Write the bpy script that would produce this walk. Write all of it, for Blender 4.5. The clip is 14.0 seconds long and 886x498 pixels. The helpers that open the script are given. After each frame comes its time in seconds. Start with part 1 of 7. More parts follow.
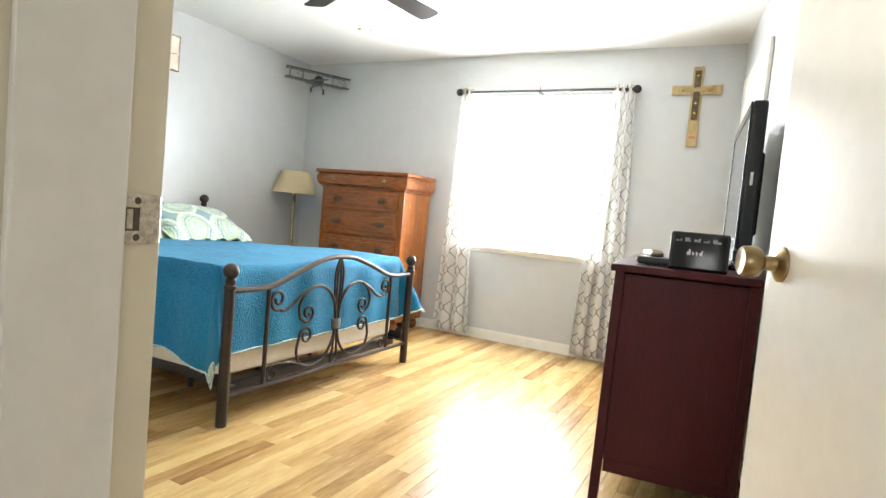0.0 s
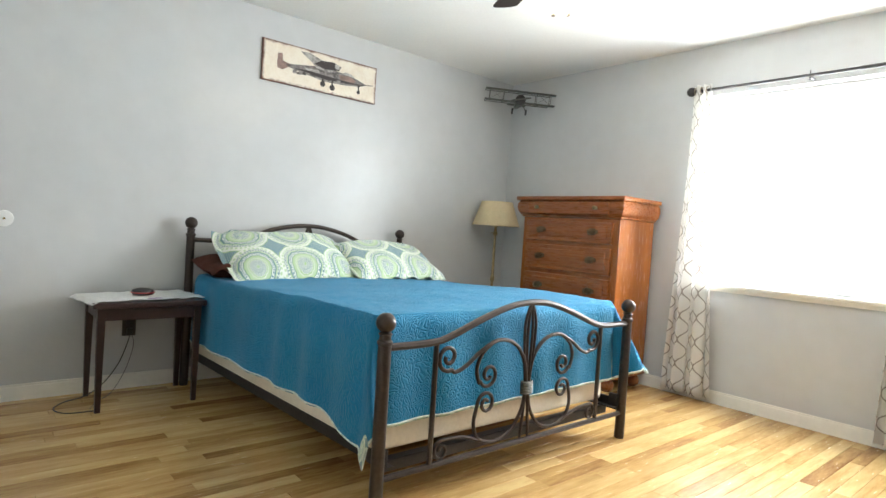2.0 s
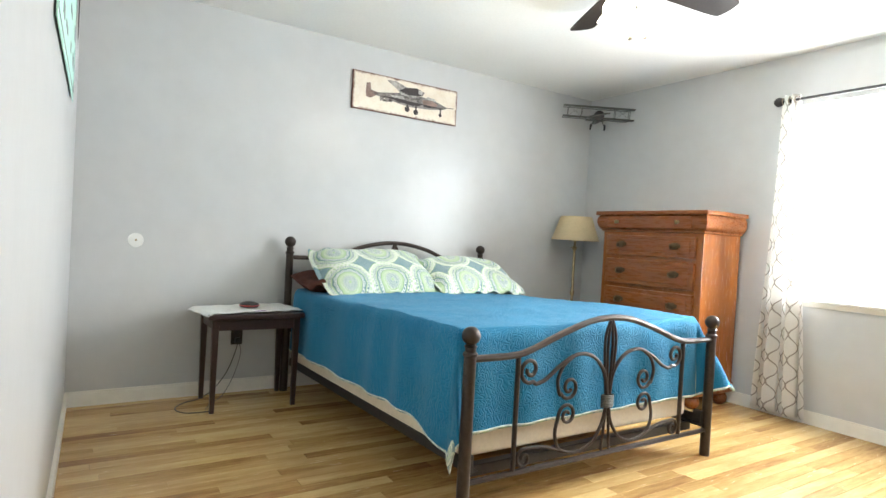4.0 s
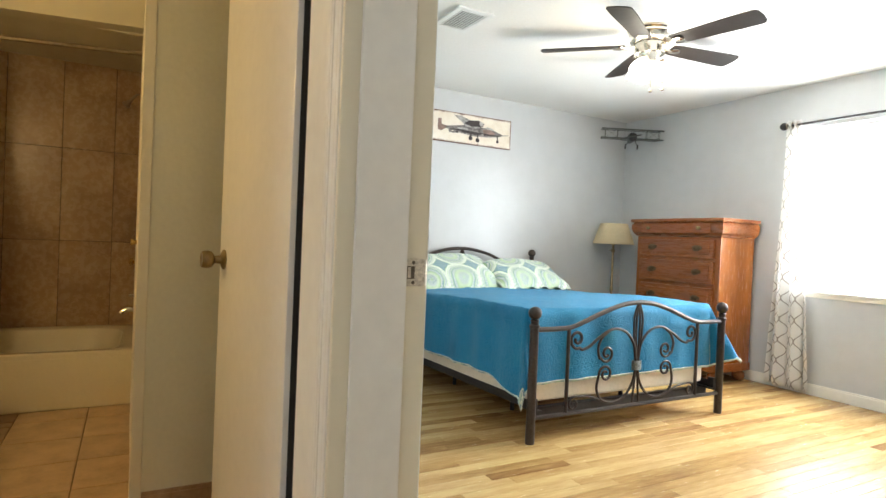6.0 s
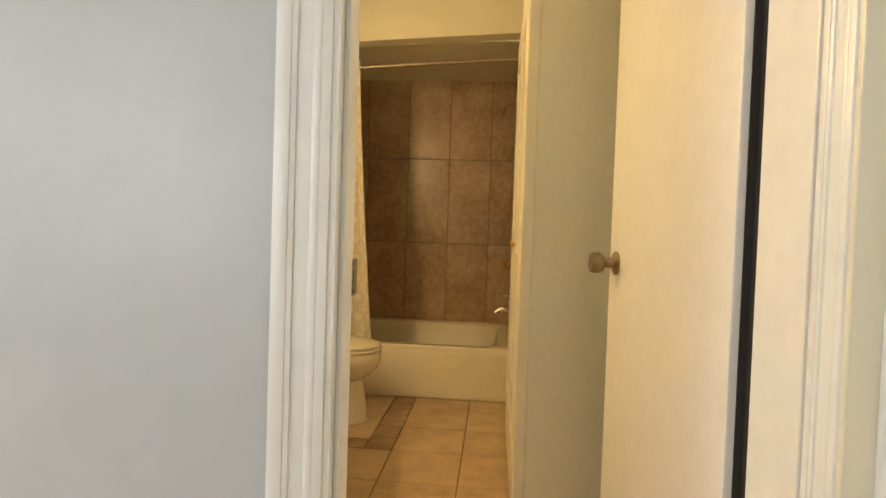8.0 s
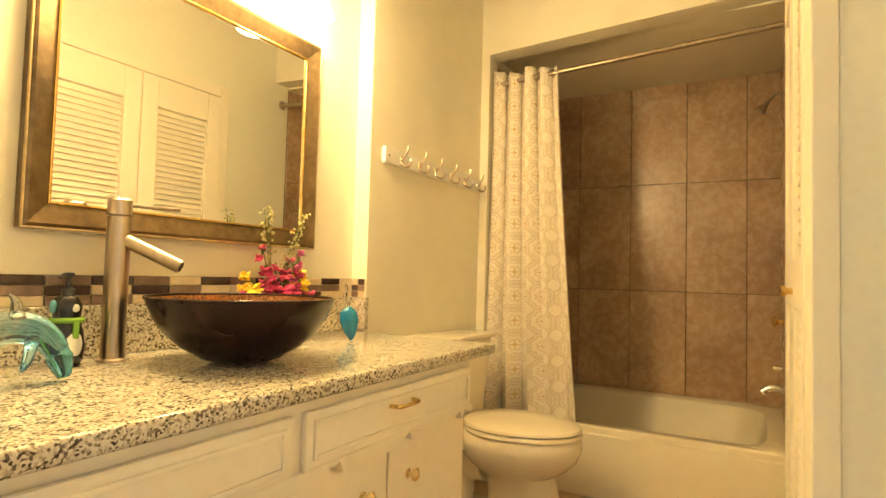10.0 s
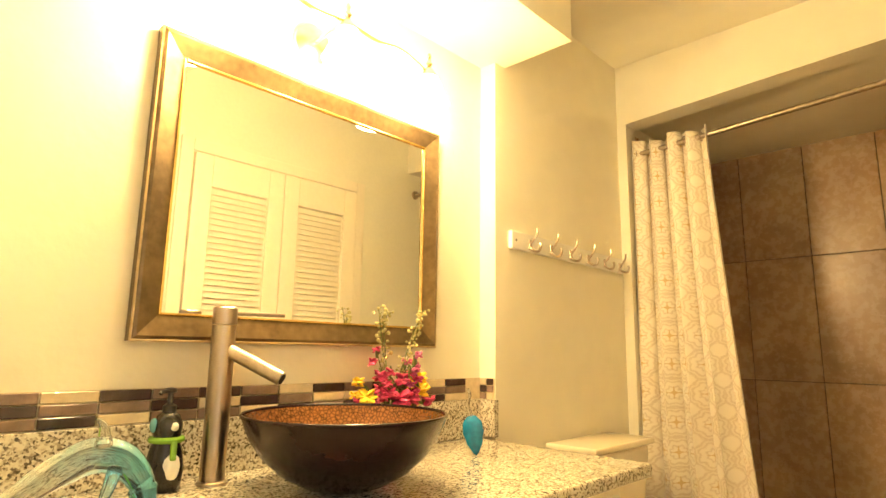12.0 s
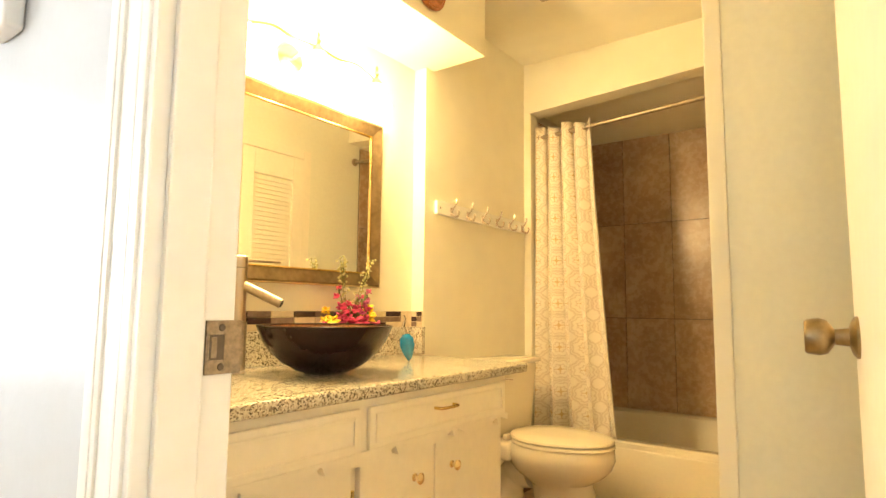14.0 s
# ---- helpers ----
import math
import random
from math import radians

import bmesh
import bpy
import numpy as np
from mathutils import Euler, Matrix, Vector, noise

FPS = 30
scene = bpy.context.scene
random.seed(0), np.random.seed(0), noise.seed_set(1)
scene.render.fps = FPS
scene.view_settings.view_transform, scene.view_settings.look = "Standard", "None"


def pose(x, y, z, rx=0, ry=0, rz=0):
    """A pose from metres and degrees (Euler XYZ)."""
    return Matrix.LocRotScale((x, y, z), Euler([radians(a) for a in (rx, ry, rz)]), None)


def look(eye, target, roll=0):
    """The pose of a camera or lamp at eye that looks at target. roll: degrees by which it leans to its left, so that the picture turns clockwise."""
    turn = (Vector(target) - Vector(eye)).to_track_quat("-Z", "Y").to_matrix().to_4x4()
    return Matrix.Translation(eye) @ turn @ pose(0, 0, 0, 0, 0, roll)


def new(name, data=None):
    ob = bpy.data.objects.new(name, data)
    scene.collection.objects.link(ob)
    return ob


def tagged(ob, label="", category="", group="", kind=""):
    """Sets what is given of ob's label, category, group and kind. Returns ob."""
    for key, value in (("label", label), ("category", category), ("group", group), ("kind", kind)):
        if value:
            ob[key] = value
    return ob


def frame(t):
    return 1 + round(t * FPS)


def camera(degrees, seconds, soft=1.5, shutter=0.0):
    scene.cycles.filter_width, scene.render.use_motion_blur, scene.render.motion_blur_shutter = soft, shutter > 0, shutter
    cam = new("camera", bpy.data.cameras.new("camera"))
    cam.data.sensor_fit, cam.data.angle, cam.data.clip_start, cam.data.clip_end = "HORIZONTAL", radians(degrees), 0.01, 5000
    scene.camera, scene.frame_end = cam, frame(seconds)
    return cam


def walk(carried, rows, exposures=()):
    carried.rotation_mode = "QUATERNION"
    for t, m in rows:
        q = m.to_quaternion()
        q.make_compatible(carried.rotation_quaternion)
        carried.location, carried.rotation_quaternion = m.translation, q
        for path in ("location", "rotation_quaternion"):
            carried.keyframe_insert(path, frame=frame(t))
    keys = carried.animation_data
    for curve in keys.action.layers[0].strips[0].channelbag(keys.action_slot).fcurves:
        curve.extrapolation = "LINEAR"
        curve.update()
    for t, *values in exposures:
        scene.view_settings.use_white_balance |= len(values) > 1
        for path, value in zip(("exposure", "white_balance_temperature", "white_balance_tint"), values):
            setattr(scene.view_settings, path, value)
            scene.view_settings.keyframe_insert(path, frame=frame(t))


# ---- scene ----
cam = camera(75.4, 14.0)
PATH = [
    (0, (0.307, 0.246, 1.031), (-0.608, 2.021, 0.913), 5.2),
    (0.5, (0.193, 0.487, 1.056), (-0.793, 2.224, 0.954), 5.1),
    (1, (0.093, 0.66, 1.036), (-0.999, 2.335, 0.973), 4.8),
    (1.5, (0.019, 0.83, 1.035), (-1.299, 2.333, 0.974), 4.1),
    (2, (-0.017, 0.887, 1.037), (-1.535, 2.188, 0.973), 3.7),
    (2.5, (-0.046, 0.887, 1.034), (-1.694, 2.018, 0.972), 3.4),
    (3, (-0.043, 0.908, 1.062), (-1.736, 1.973, 1.007), 3.3),
    (5.5, (0.585, 0.306, 1.061), (-1.076, 1.421, 1.058), 2.8),
    (6, (0.773, 0.142, 1.062), (-0.98, 1.104, 1.036), 2.4),
    (6.5, (0.856, 0.041, 1.055), (-1.0, 0.784, 0.998), 2.1),
    (7, (0.794, 0.007, 1.061), (-1.145, 0.494, 0.992), 1.8),
    (7.5, (0.617, 0.017, 1.057), (-1.375, 0.174, 0.984), 1.7),
    (8, (0.391, 0.087, 1.042), (-1.6, -0.093, 0.984), 1.9),
    (8.5, (0.147, 0.135, 1.027), (-1.812, -0.265, 0.986), 1.4),
    (9, (-0.08, 0.142, 1.01), (-1.991, -0.448, 1.022), 1.6),
    (11.5, (-0.613, 0.038, 1.063), (-2.076, -1.305, 1.297), 1.2),
    (12, (-0.613, 0.04, 1.081), (-2.035, -1.321, 1.435), 0.9),
    (12.5, (-0.579, 0.076, 1.08), (-1.985, -1.281, 1.508), 0.8),
    (13, (-0.478, 0.168, 1.045), (-1.927, -1.146, 1.459), 0.8),
    (13.5, (-0.31, 0.298, 1.013), (-1.885, -0.891, 1.337), 0.6),
    (14, (-0.117, 0.429, 1.012), (-1.717, -0.753, 1.217), 0.6),
]
EXPOSURES = [(0, 0.10), (0.5, -0.02), (1, -0.06), (1.5, -0.1), (2, -0.2), (3, 0.06), (5.5, -0.16), (6, -0.04), (6.5, 0.12), (7, 0.26), (7.5, 0.52), (8, 0.68), (8.5, 0.97), (9, 1.14), (11.5, 1.60), (12.5, 1.58), (13.5, 1.66), (14, 1.68)]
walk(cam, [(t, look(eye, target, roll)) for t, eye, target, roll in PATH], EXPOSURES)

# ---- world and light ----
world = bpy.data.worlds.new("world")
scene.world = world
world.use_nodes = True
wnt = world.node_tree
sky = wnt.nodes.new("ShaderNodeTexSky")
sky.sky_type, sky.sun_disc = "NISHITA", False
sky.sun_elevation, sky.sun_rotation = radians(50), radians(160)
wnt.nodes["Background"].inputs[1].default_value = 0.15
wnt.links.new(sky.outputs[0], wnt.nodes["Background"].inputs[0])


def lamp(name, kind, m, power, colour, **more):
    data = bpy.data.lights.new(name, kind)
    data.energy, data.color = power, colour
    for key, value in more.items():
        if key == "size":
            data.shape, data.size, data.size_y = "RECTANGLE", value[0], value[1]
        elif key == "radius":
            data.shadow_soft_size = value
    ob = new(name, data)
    ob.matrix_world = m
    return ob


WARM = (1.0, 0.63, 0.22)
# daylight in the bedroom window, two added hall fills, and the lamps that burn
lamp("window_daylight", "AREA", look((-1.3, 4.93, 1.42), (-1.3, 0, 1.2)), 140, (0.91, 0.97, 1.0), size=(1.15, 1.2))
# the hall fills stand at unseen openings added for them
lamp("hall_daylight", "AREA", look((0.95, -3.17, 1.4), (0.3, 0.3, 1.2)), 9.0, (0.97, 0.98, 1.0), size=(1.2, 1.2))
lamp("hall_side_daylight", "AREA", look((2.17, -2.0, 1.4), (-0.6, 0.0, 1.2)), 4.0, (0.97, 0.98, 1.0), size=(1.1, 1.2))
lamp("fan_bulb", "POINT", pose(-1.75, 2.92, 2.13), 15, (1.0, 0.9, 0.72), radius=0.13)
for x in (-1.14, -1.45, -1.76):
    lamp("vanity_bulb", "POINT", pose(x, -1.13, 1.86), 6.0, WARM, radius=0.035)

# ---- helpers for materials ----


def mat(name, colour, rough=0.5, metal=0.0, vary=0.12, scale=6.0, fine=60.0, bump=0.0, bump_scale=200.0, stretch=(1, 1, 1), coords="Object", spec=0.5, sheen=0.0, coat=0.0):
    """A plain surface: base colour with broad and fine variation, and a fine relief."""
    m = bpy.data.materials.new(name)
    m.use_nodes = True
    nt = m.node_tree
    n, l = nt.nodes, nt.links
    b = n["Principled BSDF"]
    b.inputs["Roughness"].default_value, b.inputs["Metallic"].default_value = rough, metal
    b.inputs["Specular IOR Level"].default_value = spec
    b.inputs["Sheen Weight"].default_value = sheen
    b.inputs["Coat Weight"].default_value = coat
    b.inputs["Coat Roughness"].default_value = 0.1
    tc, mp = n.new("ShaderNodeTexCoord"), n.new("ShaderNodeMapping")
    mp.inputs["Scale"].default_value = stretch
    l.new(tc.outputs[coords], mp.inputs[0])
    a, f = n.new("ShaderNodeTexNoise"), n.new("ShaderNodeTexNoise")
    a.inputs["Scale"].default_value, f.inputs["Scale"].default_value = scale, fine
    a.inputs["Detail"].default_value = 6
    for t in (a, f):
        l.new(mp.outputs[0], t.inputs["Vector"])
    add = n.new("ShaderNodeMath")
    add.operation = "ADD"
    l.new(a.outputs[0], add.inputs[0])
    l.new(f.outputs[0], add.inputs[1])
    ramp = n.new("ShaderNodeMapRange")
    ramp.inputs["From Min"].default_value, ramp.inputs["From Max"].default_value = 0.7, 1.3
    ramp.inputs["To Min"].default_value, ramp.inputs["To Max"].default_value = 1 - vary, 1 + vary
    l.new(add.outputs[0], ramp.inputs[0])
    mix = n.new("ShaderNodeVectorMath")
    mix.operation = "SCALE"
    mix.inputs[0].default_value = colour
    l.new(ramp.outputs[0], mix.inputs["Scale"])
    l.new(mix.outputs[0], b.inputs["Base Color"])
    rr = n.new("ShaderNodeMapRange")
    rr.inputs["To Min"].default_value, rr.inputs["To Max"].default_value = max(0.02, rough * 0.85), min(1, rough * 1.15)
    l.new(a.outputs[0], rr.inputs[0])
    l.new(rr.outputs[0], b.inputs["Roughness"])
    if bump:
        g, bp = n.new("ShaderNodeTexNoise"), n.new("ShaderNodeBump")
        g.inputs["Scale"].default_value = bump_scale
        g.inputs["Detail"].default_value = 3
        l.new(mp.outputs[0], g.inputs["Vector"])
        bp.inputs["Strength"].default_value, bp.inputs["Distance"].default_value = bump, 0.004
        l.new(g.outputs[0], bp.inputs["Height"])
        l.new(bp.outputs[0], b.inputs["Normal"])
    return m


class Net:
    """Short hand for building node nets."""

    def __init__(self, name, rough=0.5, metal=0.0):
        self.m = bpy.data.materials.new(name)
        self.m.use_nodes = True
        self.nt = self.m.node_tree
        self.b = self.nt.nodes["Principled BSDF"]
        self.b.inputs["Roughness"].default_value, self.b.inputs["Metallic"].default_value = rough, metal

    def node(self, kind):
        return self.nt.nodes.new(kind)

    def put(self, value, socket):
        if isinstance(value, (int, float, tuple)):
            socket.default_value = value
        else:
            self.nt.links.new(value, socket)

    def math(self, op, a, b=0.0, c=0.0):
        n = self.node("ShaderNodeMath")
        n.operation = op
        for v, s in zip((a, b, c), n.inputs):
            self.put(v, s)
        return n.outputs[0]

    def noise(self, vec, scale, detail=4, rough=0.5):
        n = self.node("ShaderNodeTexNoise")
        n.inputs["Scale"].default_value, n.inputs["Detail"].default_value, n.inputs["Roughness"].default_value = scale, detail, rough
        self.put(vec, n.inputs["Vector"])
        return n.outputs[0]

    def voronoi(self, vec, scale, feature="F1", out=0):
        n = self.node("ShaderNodeTexVoronoi")
        n.feature = feature
        n.inputs["Scale"].default_value = scale
        self.put(vec, n.inputs["Vector"])
        return n.outputs[out]

    def coords(self, kind="Object", scale=(1, 1, 1), shift=None):
        tc, mp = self.node("ShaderNodeTexCoord"), self.node("ShaderNodeMapping")
        mp.inputs["Scale"].default_value = scale
        self.put(tc.outputs[kind], mp.inputs[0])
        if shift is not None:
            self.put(shift, mp.inputs["Location"])
        return mp.outputs[0]

    def ramp(self, fac, stops, interp="LINEAR"):
        n = self.node("ShaderNodeValToRGB")
        n.color_ramp.interpolation = interp
        els = n.color_ramp.elements
        els[0].position, els[0].color = stops[0][0], (*stops[0][1], 1)
        els[1].position, els[1].color = stops[-1][0], (*stops[-1][1], 1)
        for p, c in stops[1:-1]:
            e = els.new(p)
            e.color = (*c, 1)
        self.put(fac, n.inputs[0])
        return n.outputs[0]

    def mix(self, fac, a, b, mode="MIX"):
        n = self.node("ShaderNodeMix")
        n.data_type, n.blend_type = "RGBA", mode
        self.put(fac, n.inputs[0])
        self.put((*a, 1) if isinstance(a, tuple) else a, n.inputs[6])
        self.put((*b, 1) if isinstance(b, tuple) else b, n.inputs[7])
        return n.outputs[2]

    def sep(self, vec):
        n = self.node("ShaderNodeSeparateXYZ")
        self.put(vec, n.inputs[0])
        return n.outputs

    def bump(self, height, strength=0.3, dist=0.004):
        n = self.node("ShaderNodeBump")
        n.inputs["Strength"].default_value, n.inputs["Distance"].default_value = strength, dist
        self.put(height, n.inputs["Height"])
        self.nt.links.new(n.outputs[0], self.b.inputs["Normal"])

    def colour(self, c):
        self.put(c, self.b.inputs["Base Color"])

    def rough(self, r):
        self.put(r, self.b.inputs["Roughness"])


# ---- materials ----
WALL = mat("grey_wall_paint", (0.545, 0.555, 0.56), 0.30, vary=0.03, scale=1.5, fine=9, bump=0.22, bump_scale=28, spec=0.33)
HALLWALL = WALL
CEIL = mat("ceiling_paint", (0.82, 0.81, 0.78), 0.85, vary=0.03, scale=2, bump=0.3, bump_scale=70)
BATHWALL = mat("cream_bath_paint", (0.78, 0.74, 0.60), 0.42, vary=0.03, scale=1.5, fine=9, bump=0.2, bump_scale=45)
TRIM = mat("white_trim_paint", (0.80, 0.78, 0.72), 0.30, vary=0.04, scale=3, fine=25, bump=0.02, bump_scale=60)
JAMBPAINT = mat("yellow_cream_jamb_enamel", (0.74, 0.68, 0.53), 0.32, vary=0.012, scale=3, fine=60, bump=0.03, bump_scale=60)
DOORPAINT = mat("white_door_paint", (0.80, 0.78, 0.73), 0.30, vary=0.03, scale=3, fine=30, bump=0.03, bump_scale=40)
# near-black colour that stands for the shade inside gaps and openings
GAPSHADE = mat("painted_gap_shade", (0.03, 0.025, 0.02), 0.9, vary=0.1)
IRON = mat("bronze_painted_iron", (0.048, 0.036, 0.031), 0.40, metal=0.5, vary=0.2, scale=12, bump=0.1, bump_scale=300)
PULLBRONZE = mat("aged_bronze_pull", (0.13, 0.085, 0.045), 0.42, metal=0.85, vary=0.3, scale=40)
PALEBRASS = mat("pale_polished_brass", (0.86, 0.72, 0.46), 0.24, metal=1.0, vary=0.08, scale=40)
CHAMPAGNE = mat("champagne_bead", (0.55, 0.43, 0.24), 0.32, metal=0.9, vary=0.2, scale=25)
BLACKIRON = mat("black_iron", (0.035, 0.032, 0.033), 0.45, metal=0.4, vary=0.2)
BRASS = mat("antique_brass", (0.34, 0.255, 0.135), 0.30, metal=1.0, vary=0.25, scale=40)
BRIGHTBRASS = mat("bright_brass", (0.72, 0.52, 0.20), 0.2, metal=1.0, vary=0.12, scale=40)
NICKEL = mat("brushed_nickel", (0.42, 0.35, 0.275), 0.30, metal=1.0, vary=0.1, scale=30, stretch=(1, 1, 0.05))
CHROME = mat("chrome", (0.8, 0.78, 0.74), 0.1, metal=1.0, vary=0.04)
STEELPLATE = mat("worn_strike_steel", (0.29, 0.235, 0.17), 0.35, metal=1.0, vary=0.3, scale=60, fine=200)
PALESTEEL = mat("paint_smeared_steel", (0.56, 0.51, 0.42), 0.42, metal=0.55, vary=0.35, scale=70, fine=220, bump=0.3, bump_scale=120)
STEELDARK = mat("dark_steel_and_hole_shade", (0.12, 0.10, 0.08), 0.4, metal=0.9, vary=0.2)
REDWOOD = mat("dark_red_lacquer", (0.058, 0.009, 0.011), 0.42, spec=0.22, vary=0.22, scale=3, fine=40, bump=0.06, stretch=(4, 4, 0.6))
ESPRESSO = mat("espresso_wood", (0.034, 0.016, 0.015), 0.35, vary=0.25, scale=6, stretch=(6, 6, 0.8))
BLACKPLASTIC = mat("black_plastic", (0.018, 0.018, 0.02), 0.32, vary=0.1)
GLOSSBLACK = mat("gloss_black", (0.012, 0.012, 0.013), 0.12, vary=0.05)
SCREEN = mat("tv_screen", (0.03, 0.032, 0.036), 0.12, vary=0.03, spec=0.7)
BOXSPRING = mat("cream_ticking", (0.78, 0.71, 0.58), 0.8, vary=0.06, scale=8, bump=0.5, bump_scale=25, sheen=0.2)
BROWNPILLOW = mat("brown_pillowcase", (0.07, 0.022, 0.014), 0.9, vary=0.2, bump=0.3, spec=0.2)
PORCELAIN = mat("biscuit_porcelain", (0.78, 0.71, 0.55), 0.08, vary=0.015, spec=0.6)
TUBWHITE = mat("tub_enamel", (0.80, 0.74, 0.58), 0.12, vary=0.02, spec=0.6)
VANITYPAINT = mat("cream_vanity_paint", (0.80, 0.75, 0.62), 0.32, vary=0.03, scale=4, fine=40, bump=0.08)
COPPER = mat("aged_copper", (0.42, 0.18, 0.09), 0.35, metal=0.9, vary=0.3, scale=30)
GROUT = mat("grout", (0.23, 0.17, 0.12), 0.9, vary=0.15, scale=20, bump=0.4)
WALLGROUT = mat("wall_grout", (0.13, 0.10, 0.075), 0.9, vary=0.15, scale=20)
SUBFLOOR = mat("dark_subfloor", (0.06, 0.035, 0.02), 0.8, vary=0.2)
LAMPSHADE = mat("parchment_shade", (0.58, 0.47, 0.29), 0.8, vary=0.06, scale=10, bump=0.2)
PLATEWHITE = mat("white_plastic", (0.80, 0.80, 0.78), 0.35, vary=0.02)
OUTLETDARK = mat("brown_outlet_plastic", (0.03, 0.022, 0.018), 0.4, vary=0.1)
CORD = mat("black_cord", (0.03, 0.03, 0.03), 0.6, vary=0.1)
DOILY = mat("white_doily_cotton", (0.78, 0.78, 0.76), 0.9, vary=0.06, scale=60, bump=0.6, bump_scale=160)
BLADE = mat("dark_fan_blade", (0.020, 0.015, 0.013), 0.5, spec=0.25, vary=0.35, scale=5, fine=40, stretch=(1, 8, 1))
FANNICKEL = mat("bright_satin_nickel", (0.78, 0.74, 0.66), 0.22, metal=1.0, vary=0.06, scale=30)
GRAPHITE = mat("aged_tin", (0.13, 0.135, 0.125), 0.5, metal=0.5, vary=0.3, scale=40)
ROPE = mat("pale_wood", (0.42, 0.30, 0.14), 0.6, vary=0.25, scale=12, fine=60, bump=0.2, stretch=(1, 1, 0.2))
DARKTILE = mat("dark_glass_tile", (0.05, 0.03, 0.028), 0.08, vary=0.3, scale=8)
TAUPETILE = mat("taupe_glass_tile", (0.20, 0.14, 0.11), 0.1, vary=0.2, scale=8)
CREAMTILE = mat("cream_glass_tile", (0.60, 0.50, 0.34), 0.12, vary=0.12, scale=8)
MATRIM = mat("frame_bronze", (0.17, 0.12, 0.062), 0.34, metal=0.8, vary=0.3, scale=7, fine=45)
MATGOLD = mat("frame_gold", (0.75, 0.5, 0.16), 0.25, metal=1.0, vary=0.15, scale=20)
GLASSBROWN = mat("brown_sink_glass", (0.014, 0.005, 0.006), 0.20, vary=0.12, scale=20, spec=0.22)
PINK = mat("pink_petal", (0.50, 0.035, 0.13), 0.6, vary=0.3, scale=60)
YELLOW = mat("yellow_petal", (0.80, 0.55, 0.03), 0.6, vary=0.2, scale=60)
PLUM = mat("plum_petal", (0.35, 0.05, 0.16), 0.6, vary=0.3, scale=60)
LEAF = mat("artificial_leaf", (0.10, 0.13, 0.03), 0.6, vary=0.3, scale=60)
SEEDGREEN = mat("pale_bud", (0.45, 0.42, 0.18), 0.7, vary=0.2, scale=60)
SCARF = mat("green_glaze", (0.20, 0.42, 0.05), 0.25, vary=0.1)
PLATEBLACK = mat("black_glaze", (0.015, 0.014, 0.014), 0.12, vary=0.05)
BLUEGLAZE = mat("blue_glaze", (0.10, 0.32, 0.42), 0.2, vary=0.1)
WICKER = mat("wicker", (0.30, 0.17, 0.07), 0.7, vary=0.35, scale=30, bump=0.6, bump_scale=120)
MINT = mat("mint_paper", (0.48, 0.74, 0.66), 0.8, vary=0.05)
INK = mat("grey_ink", (0.22, 0.27, 0.27), 0.8, vary=0.2)
WHITEINK = mat("white_ink", (0.75, 0.75, 0.75), 0.6, vary=0.02)
REDGLAZE = mat("red_device", (0.42, 0.05, 0.05), 0.35, vary=0.1)

GLASS = bpy.data.materials.new("clear_glass")
GLASS.use_nodes = True
gb = GLASS.node_tree.nodes["Principled BSDF"]
gb.inputs["Transmission Weight"].default_value, gb.inputs["Roughness"].default_value, gb.inputs["IOR"].default_value = 1, 0.02, 1.45


def tinted_glass(name, colour):
    n = Net(name, 0.09)
    n.b.inputs["Transmission Weight"].default_value = 1
    n.b.inputs["IOR"].default_value = 1.45
    c = n.coords()
    v = n.math("ADD", n.noise(c, 14, 3), n.math("MULTIPLY", n.math("ADD", n.sep(c)[0], 0.90), 2.2))
    n.colour(n.ramp(v, [(0.34, colour), (0.56, (0.96, 0.985, 0.99))]))
    return n.m


BLUEGLASS = tinted_glass("aqua_art_glass", (0.20, 0.66, 0.96))
DEEPGLASS = mat("turquoise_art_glass", (0.004, 0.17, 0.36), 0.05, vary=0.3, scale=25, spec=0.7)
MIRROR = mat("mirror_silver", (0.90, 0.90, 0.88), 0.01, metal=1.0, vary=0.0)


def glowing(name, colour, strength):
    m = bpy.data.materials.new(name)
    m.use_nodes = True
    b = m.node_tree.nodes["Principled BSDF"]
    b.inputs["Emission Color"].default_value, b.inputs["Emission Strength"].default_value = (*colour, 1), strength
    b.inputs["Base Color"].default_value = (0.9, 0.88, 0.84, 1)
    return m


# glow of the panel outside the bedroom window, standing for overexposed daylight
DAYLIGHT = glowing("outside_daylight_glow", (0.93, 0.97, 1.0), 5.0)
# glow of the unseen panels added to brighten the hall
HALLFILL = glowing("unseen_hall_fill_glow", (0.95, 0.98, 1.0), 2.5)
SHADEGLOW = glowing("lit_frosted_glass", (1.0, 0.86, 0.55), 9.0)
FANGLOW = glowing("lit_fan_globe", (1.0, 0.95, 0.82), 14.0)


